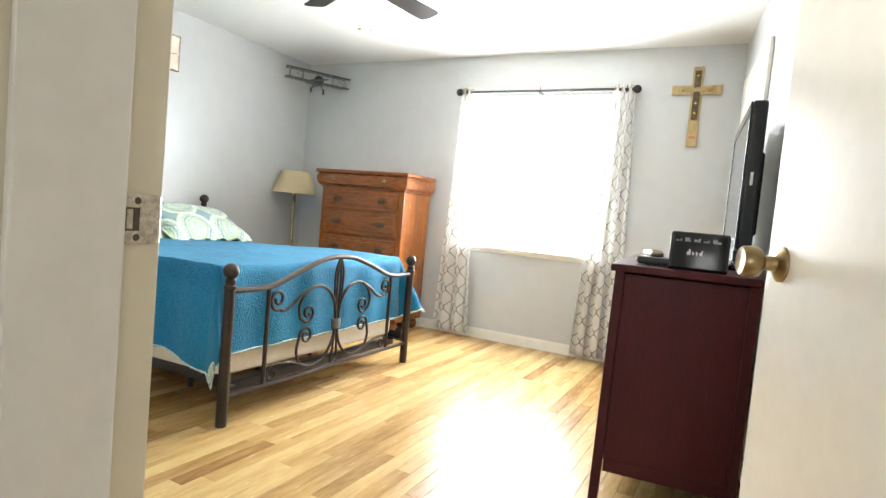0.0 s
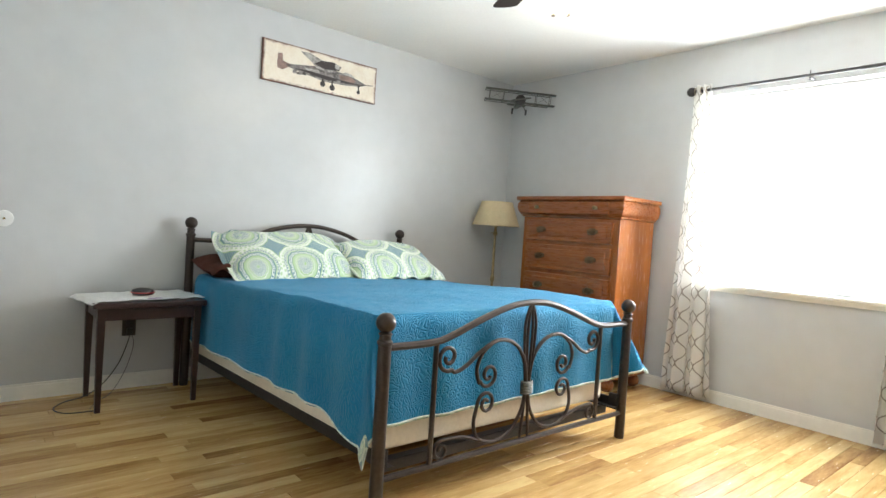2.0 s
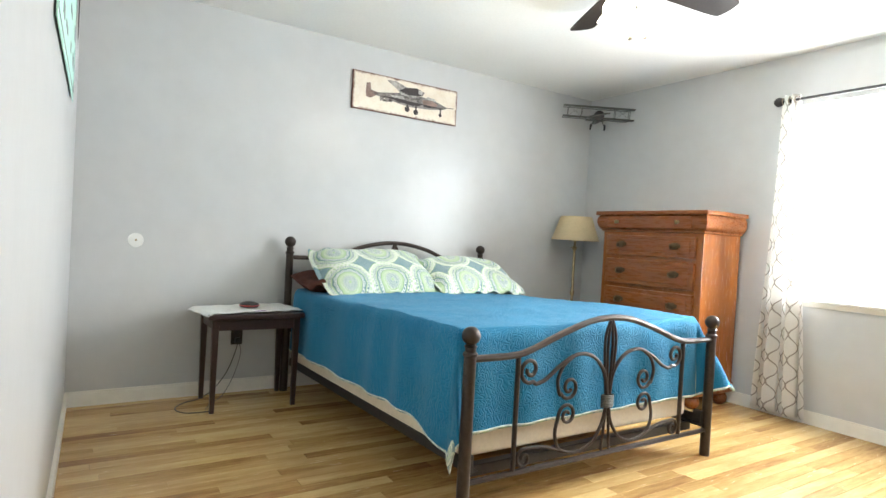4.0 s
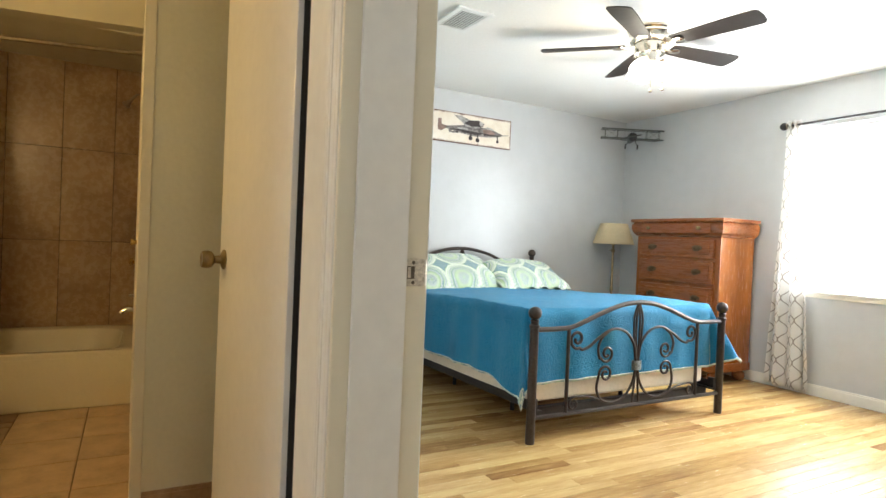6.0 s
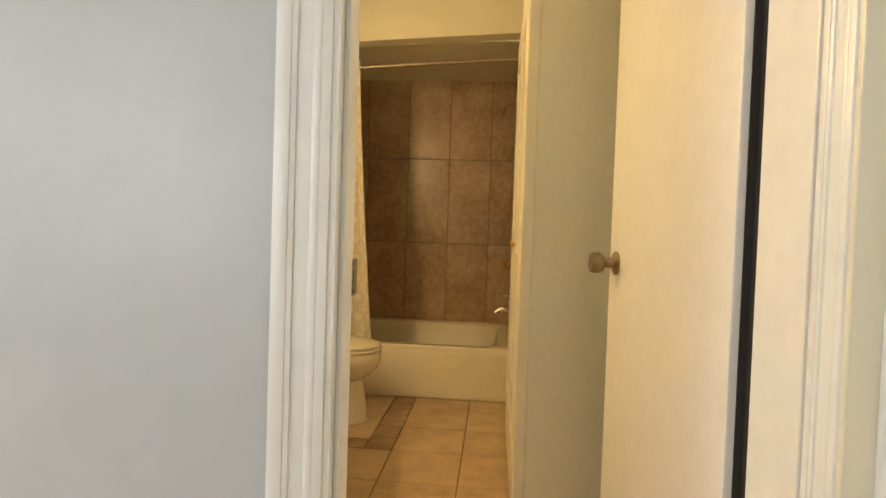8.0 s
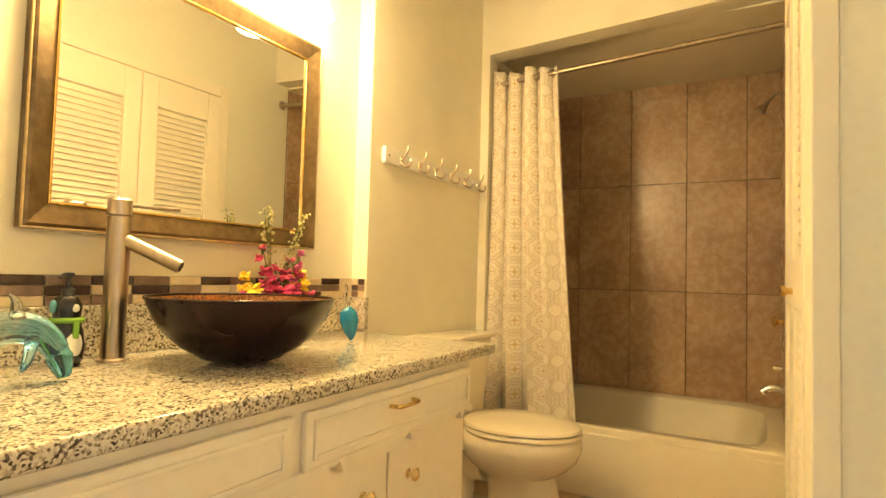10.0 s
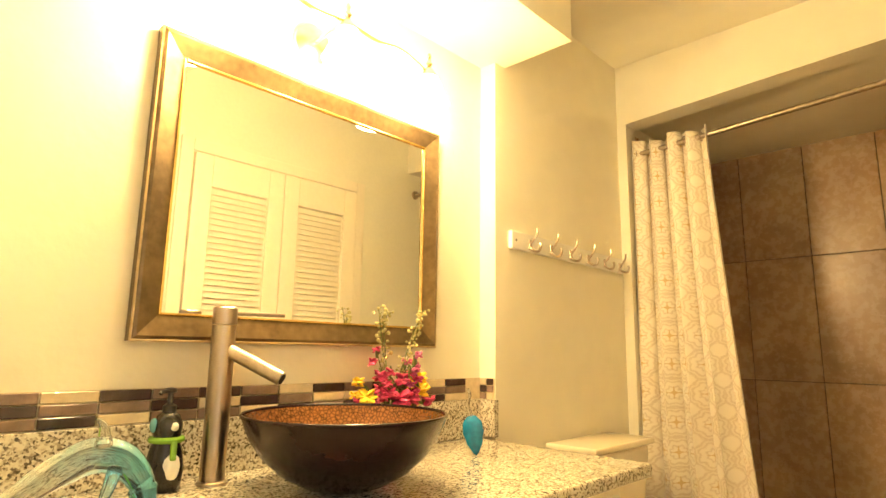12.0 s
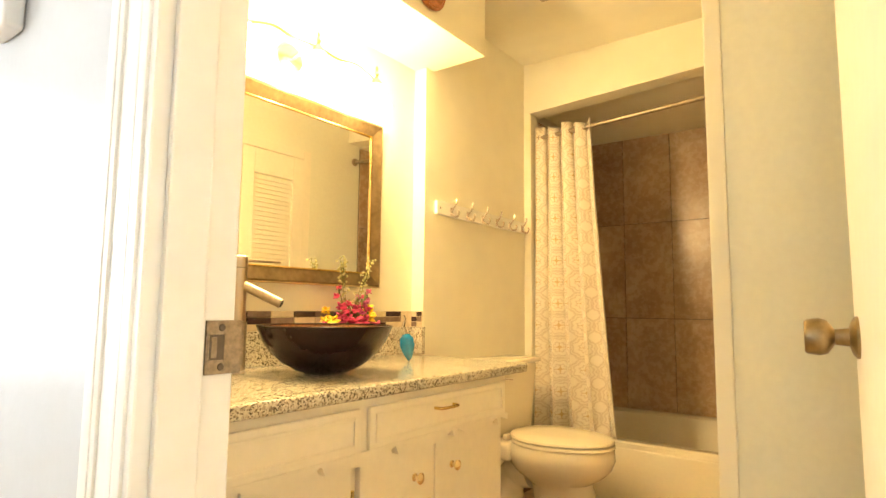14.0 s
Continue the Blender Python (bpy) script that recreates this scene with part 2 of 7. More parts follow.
def wood(name, dark, mid, light, rough, rnd, along=1, size=(9, 1.2, 9), fine=0.3):
    """Wood with long grain. rnd: which random value sets one piece apart: "object", "island" or ""."""
    n = Net(name, rough)
    if rnd == "object":
        r = n.node("ShaderNodeObjectInfo").outputs["Random"]
    elif rnd == "island":
        r = n.node("ShaderNodeNewGeometry").outputs["Random Per Island"]
    else:
        r = 0.5
    sc = [size[0]] * 3
    sc[along] = size[1]
    if rnd:
        comb = n.node("ShaderNodeCombineXYZ")
        for i in range(3):
            n.put(n.math("MULTIPLY", r, 37.0 + 11 * i), comb.inputs[i])
        v = n.coords("Object", tuple(sc), comb.outputs[0])
    else:
        v = n.coords("Object", tuple(sc))
    g1 = n.noise(v, 1.6, 6, 0.6)
    g2 = n.noise(v, 9, 3, 0.6)
    g = n.math("ADD", n.math("MULTIPLY", g1, 1 - fine), n.math("MULTIPLY", g2, fine))
    if rnd:
        g = n.math("ADD", g, n.math("MULTIPLY", n.math("SUBTRACT", n.math("POWER", r, 0.7), 0.56), 0.40))
    n.colour(n.ramp(g, [(0.22, dark), (0.5, mid), (0.74, light)]))
    n.rough(n.math("ADD", n.math("MULTIPLY", g2, 0.12), rough - 0.06))
    n.bump(g2, 0.06, 0.002)
    return n.m


PLANK = wood("laminate_strip", (0.235, 0.115, 0.036), (0.47, 0.29, 0.108), (0.63, 0.445, 0.195), 0.25, "object")
PLANKREST = wood("laminate_strips_far", (0.235, 0.115, 0.036), (0.47, 0.29, 0.108), (0.63, 0.445, 0.195), 0.25, "island")
CHERRY = wood("cherry_wood", (0.13, 0.034, 0.008), (0.23, 0.066, 0.013), (0.31, 0.100, 0.021), 0.28, "", 0, (10, 1.2, 10), 0.12)
CHERRYV = wood("cherry_wood_upright", (0.165, 0.046, 0.009), (0.265, 0.082, 0.015), (0.345, 0.120, 0.025), 0.26, "", 2, (10, 1.2, 10), 0.12)


def quilt_blue():
    n = Net("blue_quilt", 0.82)
    n.b.inputs["Sheen Weight"].default_value = 0.12
    n.b.inputs["Specular IOR Level"].default_value = 0.2
    v = n.coords("UV")
    warp = n.node("ShaderNodeVectorMath")
    warp.operation = "MULTIPLY_ADD"
    tex = n.node("ShaderNodeTexNoise")
    tex.inputs["Scale"].default_value = 9
    n.put(v, tex.inputs["Vector"])
    n.put(tex.outputs["Color"], warp.inputs[0])
    warp.inputs[1].default_value = (0.09, 0.09, 0)
    n.put(v, warp.inputs[2])
    s = n.sep(warp.outputs[0])
    meander = n.noise(warp.outputs[0], 30, 0.0)
    a = n.math("SINE", n.math("MULTIPLY", meander, 20.0))
    line = n.math("POWER", n.math("ABSOLUTE", a), 0.5)
    weave = n.noise(v, 500, 2)
    broad = n.noise(v, 3, 4)
    c = n.ramp(broad, [(0.3, (0.010, 0.170, 0.330)), (0.7, (0.013, 0.21, 0.39))])
    n.colour(n.mix(n.math("ADD", n.math("MULTIPLY", line, 0.22), 0.78), (0.005, 0.125, 0.25), c))
    n.bump(n.math("ADD", line, n.math("MULTIPLY", weave, 0.15)), 0.6, 0.007)
    return n.m


QUILT = quilt_blue()


def medallions(name, size, bold):
    """Printed cotton with round medallions in green and teal."""
    n = Net(name, 0.85)
    n.b.inputs["Sheen Weight"].default_value = 0.2
    v = n.sep(n.coords("UV", (1 / size, 1 / size, 1)))
    fx = n.math("SUBTRACT", n.math("FRACT", v[0]), 0.5)
    fy = n.math("SUBTRACT", n.math("FRACT", v[1]), 0.5)
    r = n.math("SQRT", n.math("ADD", n.math("MULTIPLY", fx, fx), n.math("MULTIPLY", fy, fy)))
    th = n.math("ARCTAN2", fy, fx)
    pet = n.math("MULTIPLY", n.math("SINE", n.math("MULTIPLY", th, 14.0)), 0.006)
    rr = n.math("ADD", r, pet)
    white, pale, green, teal, grey = (0.72, 0.75, 0.69), (0.42, 0.56, 0.33), (0.27, 0.45, 0.18), (0.06, 0.19, 0.26), (0.08, 0.20, 0.22)
    stops = [(0.0, green), (0.03, white), (0.045, grey), (0.06, white), (0.10, grey), (0.115, white), (0.165, green), (0.185, white), (0.20, pale), (0.255, green), (0.268, grey),
             (0.28, white), (0.335, grey), (0.362, pale), (0.385, white), (0.425, grey), (0.437, white), (0.525, green), (0.54, teal), (0.69, grey)]
    c = n.ramp(rr, stops, "CONSTANT")
    # rings of small dashes
    for lo, hi, k, tone in ((0.07, 0.10, 18.0, grey), (0.125, 0.16, 26.0, grey), (0.295, 0.33, 44.0, teal), (0.39, 0.42, 52.0, grey), (0.45, 0.49, 36.0, pale)):
        ring = n.math("MULTIPLY", n.math("GREATER_THAN", r, lo), n.math("LESS_THAN", r, hi))
        dash = n.math("MULTIPLY", n.math("GREATER_THAN", n.math("SINE", n.math("MULTIPLY", th, k)), 0.0), ring)
        c = n.mix(dash, c, tone)
    # cross-hatching in the diamonds between the rounds
    hatch = n.math("GREATER_THAN", n.math("MULTIPLY", n.math("SINE", n.math("MULTIPLY", n.math("ADD", fx, fy), 110.0)), n.math("SINE", n.math("MULTIPLY", n.math("SUBTRACT", fx, fy), 110.0))), 0.25)
    c = n.mix(n.math("MULTIPLY", n.math("MULTIPLY", hatch, n.math("GREATER_THAN", r, 0.54)), 0.5), c, white)
    weave = n.noise(n.coords("UV"), 40 * bold, 3)
    n.colour(n.mix(n.math("MULTIPLY", weave, 0.18), c, (0.66, 0.72, 0.64)))
    n.bump(n.noise(n.coords("UV"), 60, 3), 0.3, 0.004)
    return n.m


SHAM = medallions("medallion_cotton", 0.30, 1.0)
LINING = medallions("green_print_lining", 0.10, 1.5)


def trellis():
    n = Net("trellis_curtain", 0.85)
    n.b.inputs["Sheen Weight"].default_value = 0.2
    v = n.sep(n.coords("UV"))
    u = n.math("MULTIPLY", v[0], 1 / 0.060)
    w = n.math("MULTIPLY", n.math("COSINE", n.math("MULTIPLY", v[1], 2 * math.pi / 0.165)), 0.5)
    d = []
    for off, sign in ((0.0, -1.0), (1.0, 1.0)):
        x = n.math("ADD", n.math("ADD", u, off + 401.0), n.math("MULTIPLY", w, sign))
        d.append(n.math("ABSOLUTE", n.math("SUBTRACT", n.math("MODULO", x, 2.0), 1.0)))
    line = n.math("LESS_THAN", n.math("MINIMUM", d[0], d[1]), 0.085)
    n.colour(n.mix(line, (0.86, 0.85, 0.82), (0.33, 0.29, 0.25)))
    n.bump(n.noise(n.coords("UV"), 700, 2), 0.2, 0.002)
    thin, both = n.node("ShaderNodeBsdfTranslucent"), n.node("ShaderNodeMixShader")
    n.put(n.mix(line, (0.85, 0.84, 0.82), (0.50, 0.48, 0.46)), thin.inputs[0])
    both.inputs[0].default_value = 0.42
    n.nt.links.new(n.b.outputs[0], both.inputs[1])
    n.nt.links.new(thin.outputs[0], both.inputs[2])
    n.nt.links.new(both.outputs[0], n.nt.nodes["Material Output"].inputs[0])
    return n.m


TRELLIS = trellis()


def damask():
    """Cream cotton with a pale lattice of rounds and small gold stars."""
    n = Net("shower_damask", 0.8)
    v = n.sep(n.coords("UV", (1 / 0.115, 1 / 0.125, 1)))
    fx = n.math("SUBTRACT", n.math("FRACT", v[0]), 0.5)
    fy = n.math("SUBTRACT", n.math("FRACT", v[1]), 0.5)
    r = n.math("SQRT", n.math("ADD", n.math("MULTIPLY", fx, fx), n.math("MULTIPLY", fy, fy)))
    th = n.math("ARCTAN2", fy, fx)
    wave = n.math("ADD", r, n.math("MULTIPLY", n.math("COSINE", n.math("MULTIPLY", th, 8.0)), 0.03))
    tex = n.noise(n.coords("UV"), 70, 3, 0.7)
    f = n.math("ADD", wave, n.math("MULTIPLY", n.math("SUBTRACT", tex, 0.5), 0.16))
    cream, taupe = (0.84, 0.78, 0.66), (0.66, 0.575, 0.455)
    c = n.ramp(f, [(0.0, cream), (0.16, cream), (0.20, taupe), (0.25, cream), (0.34, cream), (0.39, taupe), (0.44, cream), (0.50, taupe), (0.56, cream), (0.75, cream)])
    star = n.math("LESS_THAN", n.math("MULTIPLY", n.math("ABSOLUTE", fx), n.math("ABSOLUTE", fy)), 0.0016)
    near = n.math("LESS_THAN", n.math("ADD", n.math("ABSOLUTE", fx), n.math("ABSOLUTE", fy)), 0.22)
    n.colour(n.mix(n.math("MULTIPLY", n.math("MULTIPLY", star, near), 0.75), c, (0.58, 0.40, 0.14)))
    n.bump(tex, 0.2, 0.002)
    return n.m


DAMASK = damask()


def granite():
    n = Net("speckled_granite", 0.14)
    v = n.coords()
    a = n.voronoi(v, 250, "F1", 1)
    s = n.sep(a)
    b = n.noise(v, 45, 6, 0.75)
    f = n.math("ADD", n.math("MULTIPLY", s[0], 0.55), n.math("MULTIPLY", b, 0.6))
    n.colour(n.ramp(f, [(0.29, (0.03, 0.026, 0.022)), (0.39, (0.16, 0.13, 0.10)), (0.47, (0.38, 0.33, 0.25)), (0.58, (0.55, 0.51, 0.40)), (0.78, (0.66, 0.63, 0.52))], "LINEAR"))
    return n.m


GRANITE = granite()


def stone_tile(name, dark, mid, light, rough, scale):
    n = Net(name, rough)
    r = n.node("ShaderNodeObjectInfo").outputs["Random"]
    comb = n.node("ShaderNodeCombineXYZ")
    for i in range(3):
        n.put(n.math("MULTIPLY", r, 23.0 + 7 * i), comb.inputs[i])
    v = n.coords("Object", (1, 1, 1), comb.outputs[0])
    a = n.noise(v, scale, 7, 0.65)
    b = n.noise(v, scale * 9, 4, 0.6)
    f = n.math("ADD", n.math("MULTIPLY", a, 0.8), n.math("MULTIPLY", b, 0.2))
    f = n.math("ADD", f, n.math("MULTIPLY", n.math("SUBTRACT", r, 0.5), 0.12))
    n.colour(n.ramp(f, [(0.3, dark), (0.5, mid), (0.7, light)]))
    n.rough(n.math("ADD", n.math("MULTIPLY", b, 0.2), rough - 0.1))
    n.bump(b, 0.12, 0.003)
    return n.m


SHOWERTILE = stone_tile("brown_shower_tile", (0.30, 0.195, 0.12), (0.45, 0.31, 0.195), (0.57, 0.42, 0.27), 0.27, 3.0)
FLOORTILE = stone_tile("tan_floor_tile", (0.38, 0.26, 0.155), (0.57, 0.41, 0.255), (0.70, 0.53, 0.35), 0.34, 5.0)
BORDERTILE = stone_tile("brown_border_tile", (0.25, 0.155, 0.095), (0.38, 0.25, 0.155), (0.50, 0.35, 0.23), 0.38, 9.0)


def bowl_inside():
    n = Net("copper_foil_glass", 0.18, 0.35)
    v = n.coords()
    e = n.voronoi(v, 115, "DISTANCE_TO_EDGE", 0)
    n.colour(n.ramp(e, [(0.0, (0.05, 0.02, 0.008)), (0.05, (0.09, 0.036, 0.012)), (0.12, (0.22, 0.085, 0.024)), (0.6, (0.32, 0.14, 0.042))]))
    n.bump(e, 0.4, 0.003)
    return n.m


SINKFOIL = bowl_inside()


def canvas_print():
    n = Net("aged_canvas_print", 0.75)
    v = n.coords()
    a = n.noise(v, 4.5, 7, 0.7)
    b = n.noise(v, 60, 4, 0.6)
    f = n.math("ADD", n.math("MULTIPLY", a, 0.75), n.math("MULTIPLY", b, 0.25))
    c = n.ramp(f, [(0.28, (0.50, 0.33, 0.24)), (0.38, (0.70, 0.60, 0.48)), (0.55, (0.80, 0.74, 0.64)), (0.7, (0.72, 0.62, 0.50))])
    # worn, browned border of the print
    s = n.sep(v)
    dy = n.math("MINIMUM", s[1], n.math("SUBTRACT", 0.887, s[1]))
    dz = n.math("MINIMUM", s[2], n.math("SUBTRACT", 0.27, s[2]))
    d = n.math("ADD", n.math("MINIMUM", dy, dz), n.math("MULTIPLY", n.math("SUBTRACT", n.noise(v, 28, 5, 0.7), 0.5), 0.055))
    w = n.node("ShaderNodeMapRange")
    n.put(d, w.inputs[0])
    w.inputs["From Min"].default_value, w.inputs["From Max"].default_value = 0.002, 0.018
    n.colour(n.mix(w.outputs[0], (0.16, 0.075, 0.05), c))
    return n.m


CANVAS = canvas_print()
CANVASEDGE = mat("canvas_edge", (0.12, 0.05, 0.035), 0.8, vary=0.35, scale=20)
PLANEGREY = mat("printed_grey", (0.19, 0.17, 0.16), 0.75, vary=0.75, scale=22, fine=90)
PLANELIGHT = mat("printed_pale_grey", (0.33, 0.31, 0.29), 0.75, vary=0.6, scale=14)
PLANERED = mat("printed_rust", (0.25, 0.165, 0.14), 0.75, vary=0.35, scale=14)
PLANEDARK = mat("printed_black", (0.045, 0.035, 0.035), 0.75, vary=0.3, scale=14)

# ---- helpers for meshes ----


def link(name, bm, material, parent=None, label="", smooth=False):
    me = bpy.data.meshes.new(name)
    bmesh.ops.recalc_face_normals(bm, faces=bm.faces[:])
    bm.to_mesh(me)
    bm.free()
    for m in material if isinstance(material, (list, tuple)) else (material,):
        me.materials.append(m)
    if smooth:
        for p in me.polygons:
            p.use_smooth = True
        try:
            me.set_sharp_from_angle(angle=radians(40))
        except AttributeError:
            pass
    ob = new(name, me)
    if parent is not None:
        ob.parent = parent
    if label:
        ob["label"] = label
    return ob


def part(name, bm, material, parent, label="", smooth=False):
    return link(name, bm, material, parent, label, smooth)


def thing(name, m, label, category, group=""):
    ob = new(name)
    ob.empty_display_size = 0.05
    ob.matrix_world = m
    return tagged(ob, label, category, group)


def setting(name, bm, material, label="", category="", smooth=False):
    return tagged(link(name, bm, material, None, "", smooth), label, category, kind="structure")


def box(bm, x0, y0, z0, x1, y1, z1, bevel=0.0, seg=2, m=None):
    made = bmesh.ops.create_cube(bm, size=1.0)["verts"]
    t = Matrix.Translation(((x0 + x1) / 2, (y0 + y1) / 2, (z0 + z1) / 2)) @ Matrix.Diagonal((abs(x1 - x0), abs(y1 - y0), abs(z1 - z0), 1))
    bmesh.ops.transform(bm, matrix=t, verts=made)
    if bevel > 0:
        edges = list({e for v in made for e in v.link_edges})
        made = bmesh.ops.bevel(bm, geom=edges, offset=min(bevel, 0.45 * min(abs(x1 - x0), abs(y1 - y0), abs(z1 - z0))), segments=seg, profile=0.6, affect="EDGES")["verts"]
        made = list({v for v in made} | set())
    if m is not None:
        vs = [v for v in bm.verts if v.is_valid and (bevel == 0 and v in made)] if bevel == 0 else made
        bmesh.ops.transform(bm, matrix=m, verts=vs)
    return bm


def boxm(x0, y0, z0, x1, y1, z1, bevel=0.0, seg=2):
    return box(bmesh.new(), x0, y0, z0, x1, y1, z1, bevel, seg)


def prism(bm, poly, z0, z1):
    """An upright block over a plan polygon."""
    lo = [bm.verts.new((x, y, z0)) for x, y in poly]
    hi = [bm.verts.new((x, y, z1)) for x, y in poly]
    bm.faces.new(lo[::-1])
    bm.faces.new(hi)
    k = len(poly)
    for i in range(k):
        bm.faces.new((lo[i], lo[(i + 1) % k], hi[(i + 1) % k], hi[i]))
    return bm


def slab(bm, p0, p1, thick, z0, z1):
    """A wall from p0 to p1 whose thickness lies on the left of that way."""
    d = (Vector(p1) - Vector(p0)).normalized()
    s = Vector((-d.y, d.x)) * thick
    a, b = Vector(p0), Vector(p1)
    return prism(bm, [tuple(a), tuple(b), tuple(b + s), tuple(a + s)], z0, z1)


def tube(bm, pts, r, seg=10, closed=False, caps=True):
    """A round bar along points; r: a radius or one for each point."""
    pts = [Vector(p) for p in pts]
    k = len(pts)
    rings, side = [], None
    for i, p in enumerate(pts):
        a = pts[(i - 1) % k] if closed or i > 0 else p
        b = pts[(i + 1) % k] if closed or i < k - 1 else p
        d = (b - a).normalized()
        if side is None:
            side = d.orthogonal().normalized()
        side = (side - d * side.dot(d))
        side = side.normalized() if side.length > 1e-6 else d.orthogonal().normalized()
        up = d.cross(side)
        rad = r[i] if isinstance(r, (list, tuple)) else r
        rings.append([bm.verts.new(p + rad * (math.cos(2 * math.pi * j / seg) * side + math.sin(2 * math.pi * j / seg) * up)) for j in range(seg)])
    for i in range(k if closed else k - 1):
        a, b = rings[i], rings[(i + 1) % k]
        for j in range(seg):
            bm.faces.new((a[j], a[(j + 1) % seg], b[(j + 1) % seg], b[j]))
    if caps and not closed:
        bm.faces.new(rings[0][::-1])
        bm.faces.new(rings[-1])
    return bm


def lathe(bm, profile, seg=24, m=None, caps=True):
    """A turned body: profile of (radius, height) from one end to the other."""
    m = m or Matrix()
    rings = []
    for r, z in profile:
        if r < 1e-5:
            rings.append([bm.verts.new(m @ Vector((0, 0, z)))])
        else:
            rings.append([bm.verts.new(m @ Vector((r * math.cos(2 * math.pi * j / seg), r * math.sin(2 * math.pi * j / seg), z))) for j in range(seg)])
    for a, b in zip(rings, rings[1:]):
        for j in range(seg):
            q = [a[j % len(a)], a[(j + 1) % len(a)], b[(j + 1) % len(b)], b[j % len(b)]]
            q = list(dict.fromkeys(q))
            if len(q) > 2:
                bm.faces.new(q)
    for ring, flip in ((rings[0], True), (rings[-1], False)):
        if len(ring) > 2 and caps:
            bm.faces.new(ring[::-1] if flip else ring)
    return bm


def ball(bm, c, r, seg=16, squash=(1, 1, 1)):
    bmesh.ops.create_uvsphere(bm, u_segments=seg, v_segments=max(6, seg // 2), radius=1, matrix=Matrix.Translation(c) @ Matrix.Diagonal((r * squash[0], r * squash[1], r * squash[2], 1)))
    return bm


def smooth_path(pts, steps=6, closed=False):
    """A rounded line through points."""
    p = [Vector(q) for q in pts]
    k, out = len(p), []
    for i in range(k if closed else k - 1):
        a, b, c, d = (p[(i + j) % k] if closed else p[min(max(i + j, 0), k - 1)] for j in (-1, 0, 1, 2))
        for s in range(steps):
            t = s / steps
            out.append(0.5 * ((2 * b) + (c - a) * t + (2 * a - 5 * b + 4 * c - d) * t * t + (3 * b - a - 3 * c + d) * t ** 3))
    if not closed:
        out.append(p[-1])
    return out


def sheet(bm, nu, nv, f, uv=None, keep=None):
    """A grid of points f(u, v), u and v from 0 to 1; uv(u, v) sets the texture's place in metres."""
    layer = bm.loops.layers.uv.verify()
    g = [[bm.verts.new(f(i / nu, j / nv)) for j in range(nv + 1)] for i in range(nu + 1)]
    for i in range(nu):
        for j in range(nv):
            face = bm.faces.new((g[i][j], g[i + 1][j], g[i + 1][j + 1], g[i][j + 1]))
            for lp, (a, b) in zip(face.loops, ((i, j), (i + 1, j), (i + 1, j + 1), (i, j + 1))):
                lp[layer].uv = uv(a / nu, b / nv) if uv else (a / nu, b / nv)
    return bm


def solid(ob, thick, offset=0.0):
    mod = ob.modifiers.new("thickness", "SOLIDIFY")
    mod.thickness, mod.offset = thick, offset
    return ob


def panel_frame(bm, x0, z0, x1, z1, w, y0, y1, bevel=0.004):
    """Four bars round a rectangle in the xz plane."""
    box(bm, x0, y0, z0, x0 + w, y1, z1, bevel)
    box(bm, x1 - w, y0, z0, x1, y1, z1, bevel)
    box(bm, x0 + w, y0, z0, x1 - w, y1, z0 + w, bevel)
    box(bm, x0 + w, y0, z1 - w, x1 - w, y1, z1, bevel)
    return bm


# ---- the large structure ----
H, HB = 2.415, 2.50          # ceilings of the bedroom and hall, and of the bathroom
XW, YN = -3.72, 4.79        # the bedroom's west and north walls
XH, XB, XL = -0.395, -0.53, -0.490       # the bathroom wall: hall face and bathroom face
YH, YS = 0.50, 0.69         # the bedroom door wall: hall face and bedroom face
BD0, BD1, DOORTOP = -0.303, 0.65, 2.08   # bedroom doorway
TD0, TD1 = -0.134, 0.49     # bathroom doorway
EAST0, EAST1 = (0.72, 0.69), (0.205, YN)
WX0, WX1, WZ0, WZ1 = -1.91, -0.66, 0.80, 2.07   # bedroom window opening

bm = bmesh.new()
prism(bm, [(XW - 0.15, 0.60), (2.2, 0.60), (2.2, 5.0), (XW - 0.15, 5.0)], -0.12, -0.012)
setting("floor_base_bedroom", bm, SUBFLOOR, "dark subfloor under the laminate strips", "floor")
bm = bmesh.new()
prism(bm, [(XH - 0.06, -3.2), (2.2, -3.2), (2.2, 0.60), (XH - 0.06, 0.60)], -0.12, -0.012)
setting("floor_base_hall", bm, SUBFLOOR, "dark subfloor of the hall", "floor")
bm = bmesh.new()
prism(bm, [(-4.35, -1.45), (XH - 0.06, -1.45), (XH - 0.06, 0.60), (-4.35, 0.60)], -0.12, -0.006)
setting("floor_bathroom", bm, GROUT, "tan stone tile floor with dark grout", "floor")

setting("ceiling_bedroom", prism(bmesh.new(), [(XW - 0.15, 0.60), (2.2, 0.60), (2.2, 5.0), (XW - 0.15, 5.0)], H, H + 0.12), CEIL, "white painted ceiling", "ceiling")
setting("ceiling_hall", prism(bmesh.new(), [(XH - 0.06, -3.2), (2.2, -3.2), (2.2, 0.60), (XH - 0.06, 0.60)], H, H + 0.12), CEIL, "white painted hall ceiling", "ceiling")
setting("ceiling_bathroom", prism(bmesh.new(), [(-4.35, -1.45), (XH - 0.06, -1.45), (XH - 0.06, 0.60), (-4.35, 0.60)], HB, HB + 0.12), BATHWALL, "cream painted ceiling", "ceiling")

